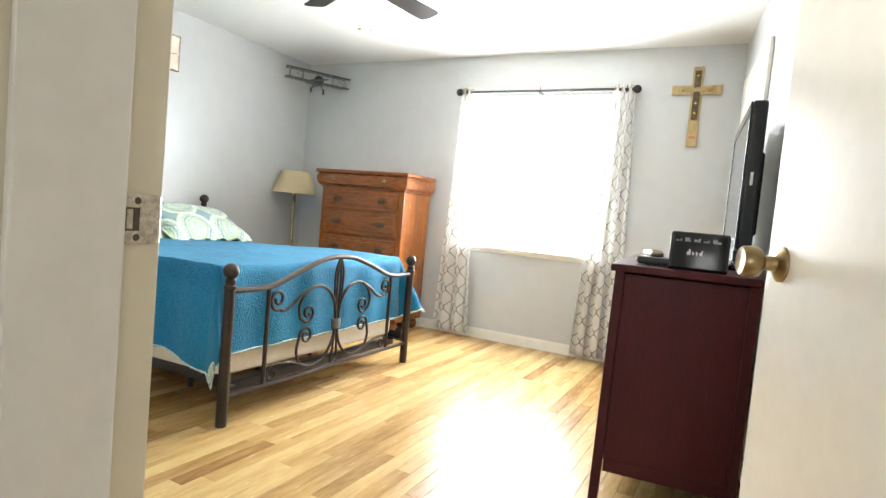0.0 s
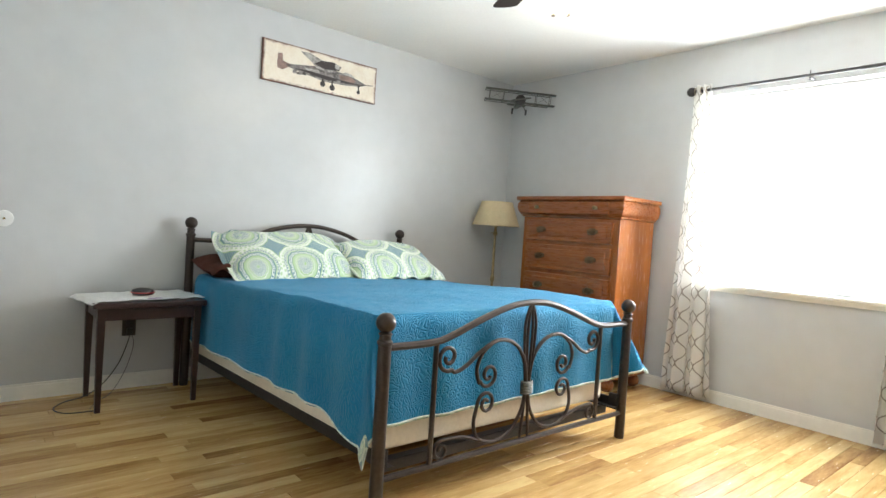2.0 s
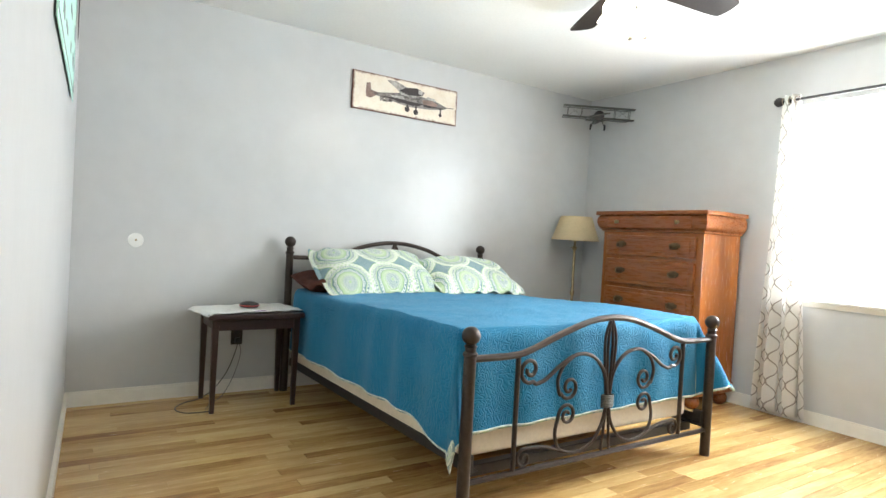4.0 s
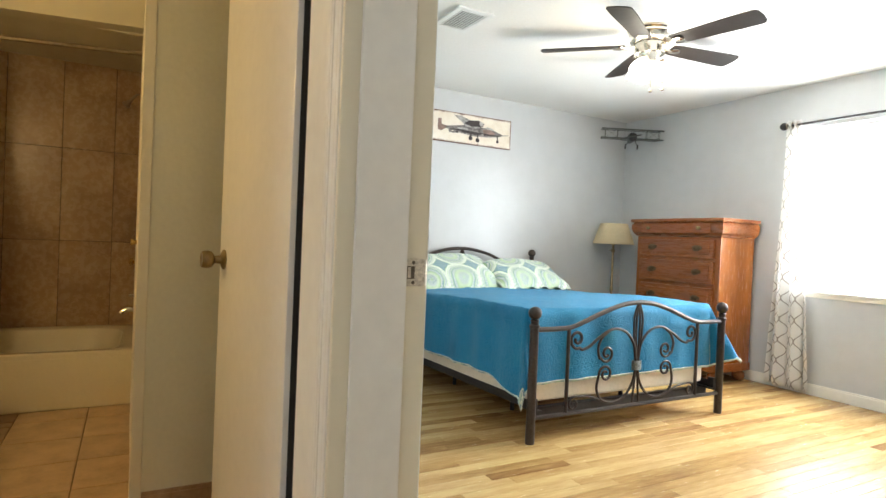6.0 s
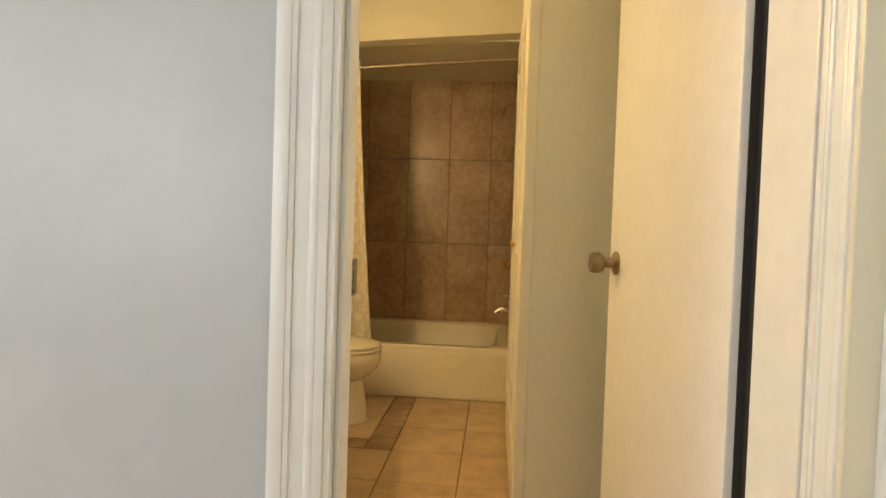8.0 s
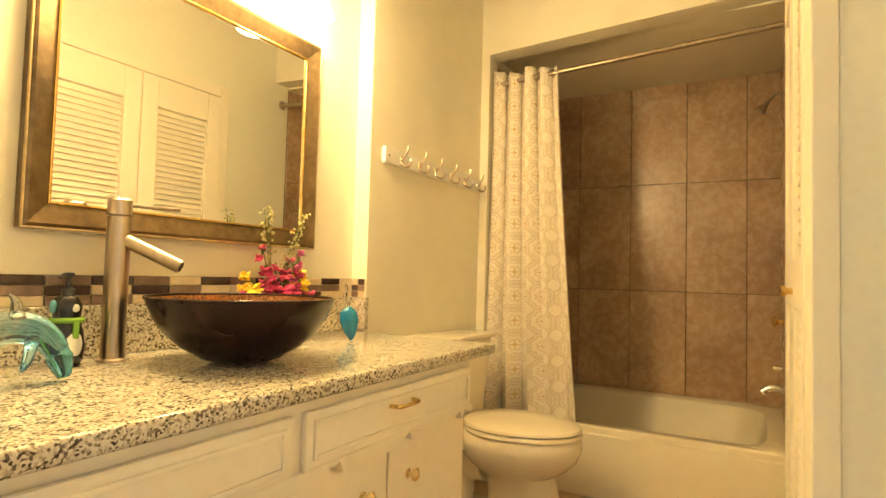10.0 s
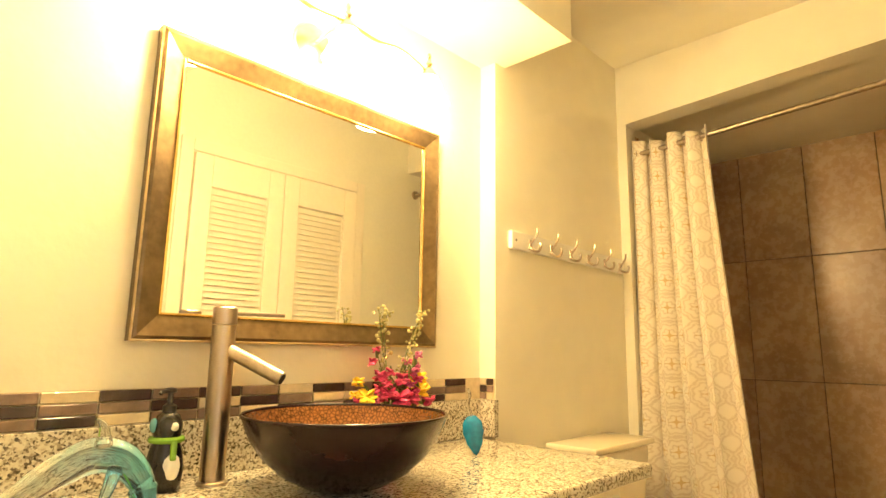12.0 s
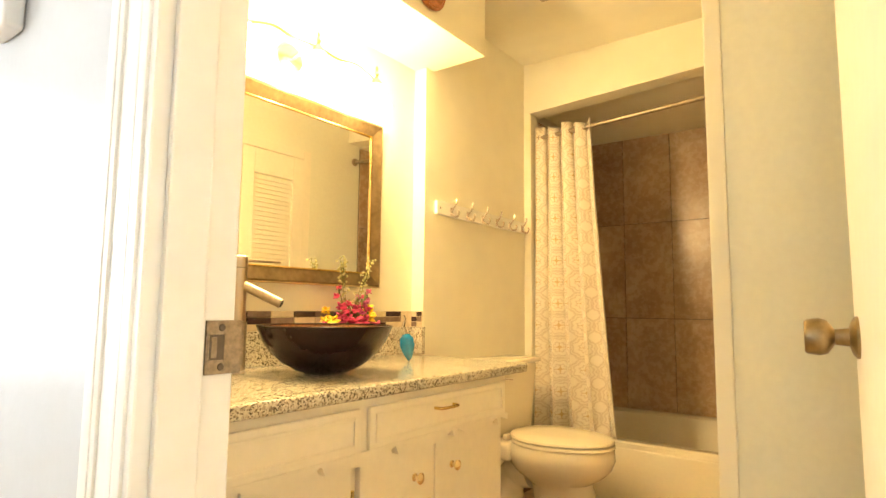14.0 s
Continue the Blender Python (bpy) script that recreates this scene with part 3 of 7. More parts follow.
setting("wall_west", slab(bmesh.new(), (XW, 5.0), (XW, 0.5), -0.15, 0, H), WALL, "pale grey painted wall behind the bed", "wall")
bm = bmesh.new()
slab(bm, (XW, YN), (WX0, YN), 0.2, 0, H)
slab(bm, (WX1, YN), (0.6, YN), 0.2, 0, H)
slab(bm, (WX0, YN), (WX1, YN), 0.2, 0, WZ0)
slab(bm, (WX0, YN), (WX1, YN), 0.2, WZ1, H)
setting("wall_north", bm, WALL, "pale grey painted wall with the window", "wall")
setting("wall_east", slab(bmesh.new(), EAST1, EAST0, 0.12, 0, H), WALL, "pale grey painted wall", "wall")
bm = bmesh.new()
prism(bm, [(BD0 - 0.02, YH), (BD0 - 0.02, YS), (-1.0, 0.70), (XW, 0.765), (XW, 0.62), (XB, 0.60), (XH, YH)], 0, H)
prism(bm, [(BD1 + 0.02, YH), (2.2, YH), (2.2, YS), (BD1 + 0.02, YS)], 0, H)
prism(bm, [(BD0 - 0.02, YH), (BD1 + 0.02, YH), (BD1 + 0.02, YS), (BD0 - 0.02, YS)], DOORTOP + 0.02, H)
setting("wall_south", bm, WALL, "pale grey painted wall with the bedroom doorway", "wall")

# hall
bm = bmesh.new()
prism(bm, [(XH, -3.2), (XH, TD0 - 0.02), (XL, TD0 - 0.02), (XL, -3.2)], 0, HB)
prism(bm, [(XH, TD0 - 0.02), (XH, TD1), (XB, TD1), (XB, TD0 - 0.02)], DOORTOP + 0.02, HB)
setting("wall_hall_west", bm, HALLWALL, "pale grey painted hall wall", "wall")
# east and south walls are out of view; their openings only admit fill light
bm = bmesh.new()
for y0, y1, z0, z1 in ((-3.2, -2.6, 0, H), (-1.4, YH, 0, H), (-2.6, -1.4, 0, 0.75), (-2.6, -1.4, 2.05, H)):
    prism(bm, [(2.2, y0), (2.32, y0), (2.32, y1), (2.2, y1)], z0, z1)
setting("wall_hall_east", bm, HALLWALL, "unseen pale grey hall wall with an added side opening for fill light", "wall")
bm = bmesh.new()
for x0, x1, z0, z1 in ((XH, 0.3, 0, H), (1.6, 2.2, 0, H), (0.3, 1.6, 0, 0.75), (0.3, 1.6, 2.05, H)):
    prism(bm, [(x0, -3.2), (x1, -3.2), (x1, -3.32), (x0, -3.32)], z0, z1)
setting("wall_hall_south", bm, HALLWALL, "unseen pale grey hall wall with an added opening for fill light", "wall")

# bathroom
YM, YK, XR = -1.27, -1.20, -2.175   # mirror wall, hook wall, and the return between them
XC, YC = -1.42, 0.205              # closet block
XT, XTB, YT = -3.14, -4.20, 0.215   # tub front, tiled back wall, plumbing wall
bm = bmesh.new()
prism(bm, [(XL, YM), (XR, YM), (XR, YK), (-4.35, YK), (-4.35, -1.45), (XL, -1.45)], 0, HB)
setting("wall_bath_south", bm, BATHWALL, "cream painted wall with a proud section", "wall")
bm = bmesh.new()
prism(bm, [(XB, 0.56), (XC, 0.56), (XC, YC), (XT - 0.12, YC), (XT - 0.12, YT), (-4.35, YT), (-4.35, 0.60), (XB, 0.60)], 0, HB)
setting("wall_bath_north", bm, mat("sage_closet_paint", (0.75, 0.74, 0.61), 0.4, vary=0.03, scale=1.5, bump=0.2, bump_scale=45), "pale sage closet wall beside the door", "wall")
setting("wall_bath_back", slab(bmesh.new(), (XTB - 0.012, YK), (XTB - 0.012, YT), 0.14, 0, HB), WALLGROUT, "grouted wall behind the shower tiles", "wall")
bm = boxm(XT - 0.12, YK, 2.19, XT, YC, HB)
for v in bm.verts:
    if v.co.z < 2.3 and v.co.y > 0:
        v.co.z += 0.075
setting("tub_header", bm, BATHWALL, "cream painted header over the tub", "wall")
setting("tub_ceiling", boxm(XTB - 0.01, YK, 2.25, XT - 0.12, YT, HB), BATHWALL, "cream painted dropped ceiling over the tub", "ceiling")
setting("tub_stile", boxm(XT - 0.10, YK, 0, XT, YK + 0.045, 2.19), BATHWALL, "narrow cream wall edge beside the tub", "wall")
setting("vanity_soffit", boxm(XR - 0.06, YM, 2.15, XL, -0.91, HB), BATHWALL, "cream painted soffit over the vanity", "soffit")


def casing(name, along, a, z1, face, out, width=0.062, side=1):
    """A moulded door casing bar: an upright board with a stepped profile. along: "x" or "y", the axis across it."""
    bm = bmesh.new()
    steps = ((0, 1.0, 0.010), (0.0, 0.40, 0.0135), (0.06, 0.30, 0.0155), (0.66, 0.82, 0.0112))
    for s0, s1, t in steps:
        p, q = a + side * s0 * width, a + side * s1 * width
        p, q = min(p, q), max(p, q)
        if along == "y":
            box(bm, min(face, face + out * t), p, 0.0, max(face, face + out * t), q, z1, 0.003)
        else:
            box(bm, p, min(face, face + out * t), 0.0, q, max(face, face + out * t), z1, 0.003)
    return setting(name, bm, TRIM, "white moulded door casing", "trim", smooth=True)


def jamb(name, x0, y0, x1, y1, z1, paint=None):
    return setting(name, boxm(x0, y0, 0, x1, y1, z1, 0.003), paint or TRIM, "yellow-cream enamel door jamb" if paint else "white painted door jamb", "trim")


# bathroom doorway
jamb("trim_bath_jamb", XL - 0.004, TD0 - 0.02, XH + 0.006, TD0, DOORTOP)
jamb("trim_bath_stop", XL + 0.036, TD0, XH - 0.012, TD0 + 0.009, DOORTOP)
jamb("trim_bath_hinge_jamb", XB - 0.006, TD1, XH + 0.006, TD1 + 0.02, DOORTOP)
setting("trim_bath_head", boxm(XB - 0.006, TD0 - 0.02, DOORTOP, XH + 0.006, TD1 + 0.02, DOORTOP + 0.02), TRIM, "white painted door head", "trim")
casing("trim_bath_casing", "y", TD0 - 0.090, DOORTOP + 0.06, XH, 1, width=0.080, side=1)
setting("trim_bath_casing_head", boxm(XH, TD0 - 0.090, DOORTOP + 0.005, XH + 0.017, YH - 0.003, DOORTOP + 0.067, 0.003), TRIM, "white moulded door casing", "trim")
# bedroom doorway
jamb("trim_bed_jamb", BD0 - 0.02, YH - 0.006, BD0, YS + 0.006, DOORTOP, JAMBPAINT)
jamb("trim_bed_stop", BD0, YH + 0.03, BD0 + 0.011, YS - 0.045, DOORTOP)
jamb("trim_bed_hinge_jamb", BD1, YH - 0.006, BD1 + 0.02, YS + 0.006, DOORTOP)
setting("trim_bed_head", boxm(BD0 - 0.02, YH - 0.006, DOORTOP, BD1 + 0.02, YS + 0.006, DOORTOP + 0.02), TRIM, "white painted door head", "trim")
casing("trim_bed_casing", "x", BD0 - 0.072, DOORTOP + 0.06, YH, -1, side=1)
casing("trim_bed_casing_right", "x", BD1 + 0.072, DOORTOP + 0.06, YH, -1, side=-1)
casing("trim_bed_casing_inner", "x", BD0 - 0.072, DOORTOP + 0.06, YS + 0.003, 1, side=1)
setting("trim_bed_casing_head", boxm(BD0 - 0.072, YH - 0.017, DOORTOP + 0.005, BD1 + 0.072, YH, DOORTOP + 0.067, 0.003), TRIM, "white moulded door casing", "trim")


def skirting(name, p0, p1, h=0.085, t=0.014, material=None):
    bm = bmesh.new()
    slab(bm, p0, p1, t, 0, h - 0.012)
    slab(bm, p0, p1, t * 0.6, h - 0.012, h)
    return setting(name, bm, material or TRIM, "white painted baseboard" if material is None else "brown tile baseboard", "baseboard")


skirting("baseboard_west", (XW, 0.77), (XW, YN), t=-0.014)
skirting("baseboard_north", (XW + 0.014, YN), (0.23, YN), t=-0.014)
skirting("baseboard_east", EAST1, EAST0, t=-0.014)
skirting("baseboard_south", (XW + 0.014, 0.765), (-1.0, 0.70), t=0.014)
skirting("baseboard_south_door", (-1.0, 0.70), (BD0 - 0.075, YS), t=0.014)
skirting("baseboard_hall", (XH, -3.2), (XH, TD0 - 0.091), t=-0.014)
skirting("baseboard_closet", (XC, 0.56), (XC, YC), 0.16, 0.012, BORDERTILE)

# window
win = tagged(new("window_1"), "white framed window blown out white by the glow outside it", "window", kind="structure")
part("window_frame", panel_frame(bmesh.new(), WX0, WZ0, WX1, WZ1, 0.045, YN + 0.09, YN + 0.15), PLATEWHITE, win)
part("window_sill", boxm(WX0 - 0.02, YN - 0.035, WZ0 - 0.022, WX1 + 0.02, YN + 0.10, WZ0, 0.006), TRIM, win)
part("apron", boxm(WX0, YN - 0.014, WZ0 - 0.05, WX1, YN, WZ0 - 0.022, 0.004), TRIM, win)
pane = part("pane", boxm(WX0 + 0.04, YN + 0.118, WZ0 + 0.04, WX1 - 0.04, YN + 0.122, WZ1 - 0.04), GLASS, win)
pane.visible_shadow = False
setting("backdrop", boxm(WX0 - 0.4, YN + 0.45, WZ0 - 0.5, WX1 + 0.4, YN + 0.46, WZ1 + 0.4), DAYLIGHT, "overexposed daylight outside the window", "backdrop")
# added openings and glowing panels, all unseen, that brighten the hall
hw = tagged(new("window_2"), "added unseen hall opening that lets fill light in", "window", kind="structure")
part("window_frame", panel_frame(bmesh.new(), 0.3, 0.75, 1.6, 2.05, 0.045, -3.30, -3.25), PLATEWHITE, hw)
hs = tagged(new("window_3"), "added unseen hall side opening that lets fill light in", "window", kind="structure")
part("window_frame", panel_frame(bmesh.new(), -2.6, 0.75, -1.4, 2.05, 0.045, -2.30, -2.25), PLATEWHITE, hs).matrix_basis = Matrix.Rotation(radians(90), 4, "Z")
setting("backdrop_hall_side", boxm(2.6, -2.9, 0.5, 2.61, -1.1, 2.3), HALLFILL, "glowing fill panel added outside the unseen hall side opening", "backdrop")
setting("backdrop_hall", boxm(0.0, -3.61, 0.5, 1.9, -3.60, 2.3), HALLFILL, "glowing fill panel added outside the unseen hall opening", "backdrop")


def knob_pair(door, x, z, y_faces, material, rose=0.032):
    """Door knobs on both faces; each is a rosette, a neck and a rounded knob. Local axes: the door runs along x."""
    for y, s in y_faces:
        m = Matrix.Translation((x, y, z)) @ Matrix.Rotation(radians(90) * s, 4, "X")
        knob = part("knob", lathe(bmesh.new(), [(0.0, 0.0), (rose, 0.0), (rose, 0.004), (rose * 0.75, 0.009), (0.014, 0.012), (0.012, 0.030), (0.018, 0.034), (0.026, 0.040), (0.029, 0.050), (0.027, 0.066), (0.024, 0.070), (0.012, 0.069), (0.0, 0.067)], 24, m), material, door, "round antique brass knob", True)


def flush_door(name, hinge, free, z1, knob_z, label):
    d = Vector(free) - Vector(hinge)
    w = d.length
    ob = tagged(new(name), label, "door", kind="structure")
    ob.matrix_world = Matrix.Translation((*hinge, 0)) @ Matrix.Rotation(math.atan2(d.y, d.x), 4, "Z")
    part("leaf", boxm(0, -0.0175, 0.012, w, 0.0175, z1, 0.003), DOORPAINT, ob)
    knob_pair(ob, w - 0.062, knob_z, ((-0.0175, 1), (0.0175, -1)), BRASS)
    part("latch_plate", boxm(w - 0.001, -0.0125, knob_z - 0.028, w + 0.002, 0.0125, knob_z + 0.028), STEELPLATE, ob)
    for z in (0.25, z1 - 0.2):
        part("hinge", tube(bmesh.new(), [(-0.004, 0.02, z - 0.045), (-0.004, 0.02, z + 0.045)], 0.006, 8), BRASS, ob)
    return ob


flush_door("door_bath", (-0.570, 0.4866), (-1.258, 0.428), DOORTOP - 0.01, 0.974, "flush white bathroom door standing open")
flush_door("door_bedroom", (BD1 - 0.012, YS + 0.02), (0.372, 1.49), DOORTOP - 0.01, 0.998, "flush white bedroom door standing open")

# strike plates on the two jambs


def strike(name, m, metal, label):
    """A strike plate with a bent lip; local x runs towards the room, y out of the jamb is negative."""
    s = thing(name, m, label, "strike plate")
    b = bmesh.new()
    box(b, -0.022, -0.0016, -0.0285, 0.020, 0.0016, 0.0285, 0.0008)
    part("plate", b, metal, s)
    lip = bmesh.new()
    rows = [(0.0195, 0.0), (0.024, 0.0004), (0.028, 0.0025), (0.0305, 0.006), (0.031, 0.010)]
    prev = None
    for x, y in rows:
        h = 0.0275 - 0.15 * (x - 0.0195)
        q = [lip.verts.new(p) for p in ((x, y - 0.0016, -h), (x, y - 0.0016, h), (x - 0.0012, y + 0.0014, h), (x - 0.0012, y + 0.0014, -h))]
        if prev:
            for j in range(4):
                lip.faces.new((prev[j], prev[(j + 1) % 4], q[(j + 1) % 4], q[j]))
        else:
            lip.faces.new(q)
        prev = q
    lip.faces.new(prev[::-1])
    part("lip", lip, metal, s, smooth=True)
    # no real hole: a dark plate carries the shade inside it
    part("latch_hole", boxm(-0.019, -0.0021, -0.0135, -0.001, -0.0012, 0.0135, 0.0004), STEELDARK, s)
    rim = panel_frame(bmesh.new(), -0.0205, -0.015, 0.0005, 0.015, 0.0018, -0.0026, -0.0014, 0.0004)
    part("hole_rim", rim, metal, s)
    part("latch_tongue", boxm(-0.017, -0.0032, -0.011, -0.010, -0.0018, 0.011, 0.0006), metal, s)
    for z in (-0.0208, 0.0208):
        part("screw", lathe(bmesh.new(), [(0.0, 0.0), (0.0042, 0.0), (0.0034, 0.0012), (0.0, 0.0010)], 12, Matrix.Translation((-0.004, -0.0015, z)) @ Matrix.Rotation(radians(90), 4, "X")), STEELDARK, s)


strike("strike_plate", Matrix.Translation((BD0 + 0.003, YS - 0.024, 0.995)) @ Matrix.Rotation(radians(90), 4, "Z"), PALESTEEL, "paint-smeared pale steel strike plate on the bedroom door jamb")
strike("strike_plate", Matrix.Translation((XL + 0.010, TD0 + 0.003, 0.968)) @ Matrix.Rotation(radians(180), 4, "Z"), STEELPLATE, "worn steel strike plate on the bathroom door jamb")

# closet door on the east wall of the bedroom
cd = tagged(new("door_closet"), "white closet door in the grey wall", "door", kind="structure")
de = (Vector(EAST0) - Vector(EAST1)).normalized()
cd.matrix_world = Matrix.Translation((EAST1[0] + de.x * 0.25, EAST1[1] + de.y * 0.25, 0)) @ Matrix.Rotation(math.atan2(de.y, de.x), 4, "Z")
part("leaf", boxm(0.06, -0.02, 0.01, 0.86, -0.004, 2.03, 0.003), DOORPAINT, cd)
part("casing", panel_frame(bmesh.new(), 0, 0.0, 0.92, 2.09, 0.06, -0.022, -0.001), TRIM, cd)

# the shade in the hinge gap is put in as near-black strips
setting("trim_hinge_gap", box(boxm(-0.567, 0.497, 0.17, -0.541, 0.506, DOORTOP - 0.02), -0.5692, 0.484, 0.17, -0.566, 0.506, DOORTOP - 0.02), GAPSHADE, "near-black strip standing for shade in the bathroom door hinge gap", "trim")
setting("trim_hinge_gap_foot", boxm(-0.567, 0.494, 0.0, -0.541, 0.508, 0.165, 0.002), TRIM, "white painted block under the hinge gap", "trim")

# ---- the bedroom's things ----


def spiral(cy, cz, r0, a0, turns, steps=22, shrink=0.25):
    """A scroll in the yz plane that winds in from radius r0 at the angle a0."""
    out = []
    for i in range(steps + 1):
        t = i / steps
        a, r = a0 + turns * 2 * math.pi * t, r0 * (1 - (1 - shrink) * t)
        out.append((0, cy + r * math.cos(a), cz + r * math.sin(a)))
    return out


def bar(name, pts, r, parent, steps=6, seg=8):
    return part(name, tube(bmesh.new(), smooth_path(pts, steps), r, seg), IRON, parent, smooth=True)


def bed_post(parent, y, h, x=0.0):
    post = part("post", lathe(bmesh.new(), [(0.0, 0.0), (0.024, 0.0), (0.025, 0.01), (0.0235, h - 0.06), (0.0235, h - 0.045), (0.028, h - 0.04), (0.028, h - 0.030), (0.021, h - 0.024), (0.021, h - 0.008), (0.026, h - 0.004), (0.017, h + 0.004), (0.0, h + 0.004)], 20, Matrix.Translation((x, y, 0))), IRON, parent, smooth=True)
    part("ball_finial", ball(bmesh.new(), (x, y, h + 0.036), 0.036, 20), IRON, post, smooth=True)


BEDX, BEDY, BEDW, BEDL = -1.66, 2.055, 1.555, 1.975
bed = thing("bed", pose(BEDX, BEDY, 0), "bronze iron bed frame with scrollwork head and foot", "bed")
C = BEDW / 2
for y in (0, BEDW):
    bed_post(bed, y, 0.665)
    bed_post(bed, y, 0.95, -BEDL)
arch = [(0, 0.0, 0.612), (0, 0.20, 0.612), (0, 0.30, 0.628), (0, 0.48, 0.69), (0, 0.64, 0.735), (0, C, 0.748)]
bar("top_rail", arch + [(0, BEDW - y, z) for _, y, z in arch[-2::-1]], 0.0145, bed)
bar("bottom_rail", [(0, 0, 0.135), (0, C, 0.135), (0, BEDW, 0.135)], 0.0125, bed)
for s in (0, 1):
    fy = (lambda y: BEDW - y) if s else (lambda y: y)
    mir = lambda pts: [(x, fy(y), z) for x, y, z in pts]
    bar("upright", mir([(0, 0.24, 0.14), (0, 0.24, 0.40), (0, 0.24, 0.615)]), 0.0105, bed)
    # great upper curve from the collar over to the scroll by the upright
    bar("upper_scroll", mir([(0, C - 0.010, 0.40), (0, C - 0.03, 0.50), (0, C - 0.10, 0.575), (0, C - 0.20, 0.595), (0, C - 0.30, 0.555), (0, 0.40, 0.505)] + [(0, 0.345, 0.487)] + spiral(0.305, 0.548, 0.055, -1.2, -1.35)), 0.0085, bed, 4)
    bar("upper_curl", mir([(0, C - 0.22, 0.592), (0, C - 0.285, 0.55), (0, C - 0.315, 0.49), (0, C - 0.30, 0.43)] + spiral(C - 0.245, 0.455, 0.052, 3.6, 1.35)), 0.0075, bed, 4)
    bar("lower_scroll", mir([(0, C - 0.010, 0.345), (0, C - 0.03, 0.27), (0, C - 0.09, 0.195), (0, C - 0.18, 0.165), (0, C - 0.28, 0.19), (0, C - 0.315, 0.26), (0, C - 0.30, 0.335)] + spiral(C - 0.25, 0.335, 0.05, 2.9, -1.35)), 0.0075, bed, 4)
    bar("lower_curl", mir([(0, C - 0.24, 0.172), (0, C - 0.36, 0.215), (0, C - 0.45, 0.225)] + spiral(0.295, 0.185, 0.042, 1.3, 1.3)), 0.007, bed, 4)
    bar("petal", mir([(0, C - 0.004, 0.742), (0, C - 0.034, 0.66), (0, C - 0.030, 0.54), (0, C - 0.012, 0.40)]), 0.0065, bed)
    bar("inner_petal", mir([(0, C - 0.003, 0.742), (0, C - 0.014, 0.64), (0, C - 0.012, 0.52), (0, C - 0.004, 0.40)]), 0.0065, bed)
    bar("lower_stem", mir([(0, C - 0.006, 0.345), (0, C - 0.016, 0.25), (0, C - 0.026, 0.15)]), 0.0065, bed)
collar = bmesh.new()
for i in range(8):
    tube(collar, [(math.cos(a) * 0.016, C + math.sin(a) * 0.033, 0.346 + 0.007 * i) for a in [2 * math.pi * j / 18 for j in range(18)]], 0.0038, 6, closed=True)
part("wire_collar", collar, GRAPHITE, bed, "wound grey wire collar", True)
# headboard
arch = [(-BEDL, 0.0, 0.885), (-BEDL, 0.22, 0.885), (-BEDL, 0.34, 0.905), (-BEDL, 0.50, 0.965), (-BEDL, 0.66, 1.0), (-BEDL, C, 1.008)]
bar("head_rail", arch + [(-BEDL, BEDW - y, z) for _, y, z in arch[-2::-1]], 0.0145, bed)
bar("head_lower_rail", [(-BEDL, 0, 0.40), (-BEDL, C, 0.40), (-BEDL, BEDW, 0.40)], 0.0125, bed)
for y in (0.22, BEDW - 0.22):
    bar("upright", [(-BEDL, y, 0.40), (-BEDL, y, 0.65), (-BEDL, y, 0.885)], 0.0105, bed)
for dy in (-0.03, -0.012, 0.012, 0.03):
    bar("head_petal", [(-BEDL, C + dy * 0.2, 1.0), (-BEDL, C + dy, 0.93), (-BEDL, C + dy, 0.8), (-BEDL, C + dy * 0.4, 0.66)], 0.0065, bed)
for y, s in ((0.035, 1), (BEDW - 0.035, -1)):
    rail = bmesh.new()
    box(rail, -BEDL, y - 0.003, 0.165, 0, y + 0.003, 0.215, 0.001)
    box(rail, -BEDL, min(y, y + s * 0.04), 0.165, 0, max(y, y + s * 0.04), 0.171, 0.001)
    part("side_rail", rail, BLACKIRON, bed)
    part("rail_bracket", boxm(-0.05, y - 0.012, 0.155, -0.004, y + 0.012, 0.235, 0.003), BLACKIRON, bed)
cross = bmesh.new()
box(cross, -0.075, 0.03, 0.120, -0.070, BEDW - 0.03, 0.165, 0.001)
box(cross, -0.11, 0.03, 0.160, -0.070, BEDW - 0.03, 0.165, 0.001)
part("foot_cross_rail", cross, BLACKIRON, bed)
for x in (-0.55, -1.25):
    part("slat", boxm(x - 0.04, 0.04, 0.171, x + 0.04, BEDW - 0.04, 0.186, 0.002), ESPRESSO, bed)
    for y in (0.30, C, BEDW - 0.30):
        part("support_leg", tube(bmesh.new(), [(x, y, 0.0), (x, y, 0.171)], 0.014, 10), BLACKIRON, bed)

spring = thing("box_spring", pose(BEDX - 0.098, BEDY + 0.03, 0.187), "cream quilted box spring on the bed frame", "box spring")
part("body", boxm(-1.85, 0.005, 0, 0, BEDW - 0.065, 0.205, 0.025, 4), BOXSPRING, spring, smooth=True)
part("piping", tube(bmesh.new(), [(-1.85, 0.003, 0.2), (0.002, 0.003, 0.2), (0.002, BEDW - 0.063, 0.2), (-1.85, BEDW - 0.063, 0.2)], 0.006, 6), BOXSPRING, spring)
matt = thing("mattress", pose(BEDX - 0.112, BEDY + 0.03, 0.393), "white mattress under a blue quilt", "mattress")
part("body", boxm(-1.87, 0.005, 0, 0, BEDW - 0.065, 0.275, 0.05, 4), BOXSPRING, matt, smooth=True)

# quilt: it lies on the mattress and hangs at both sides and at the foot
QX1, QY0, QY1, QZ, QL = BEDX - 0.094, BEDY + 0.022, BEDY + BEDW - 0.022, 0.688, 1.76
DROP_S, DROP_F, DROP_N = 0.425, 0.415, 0.41


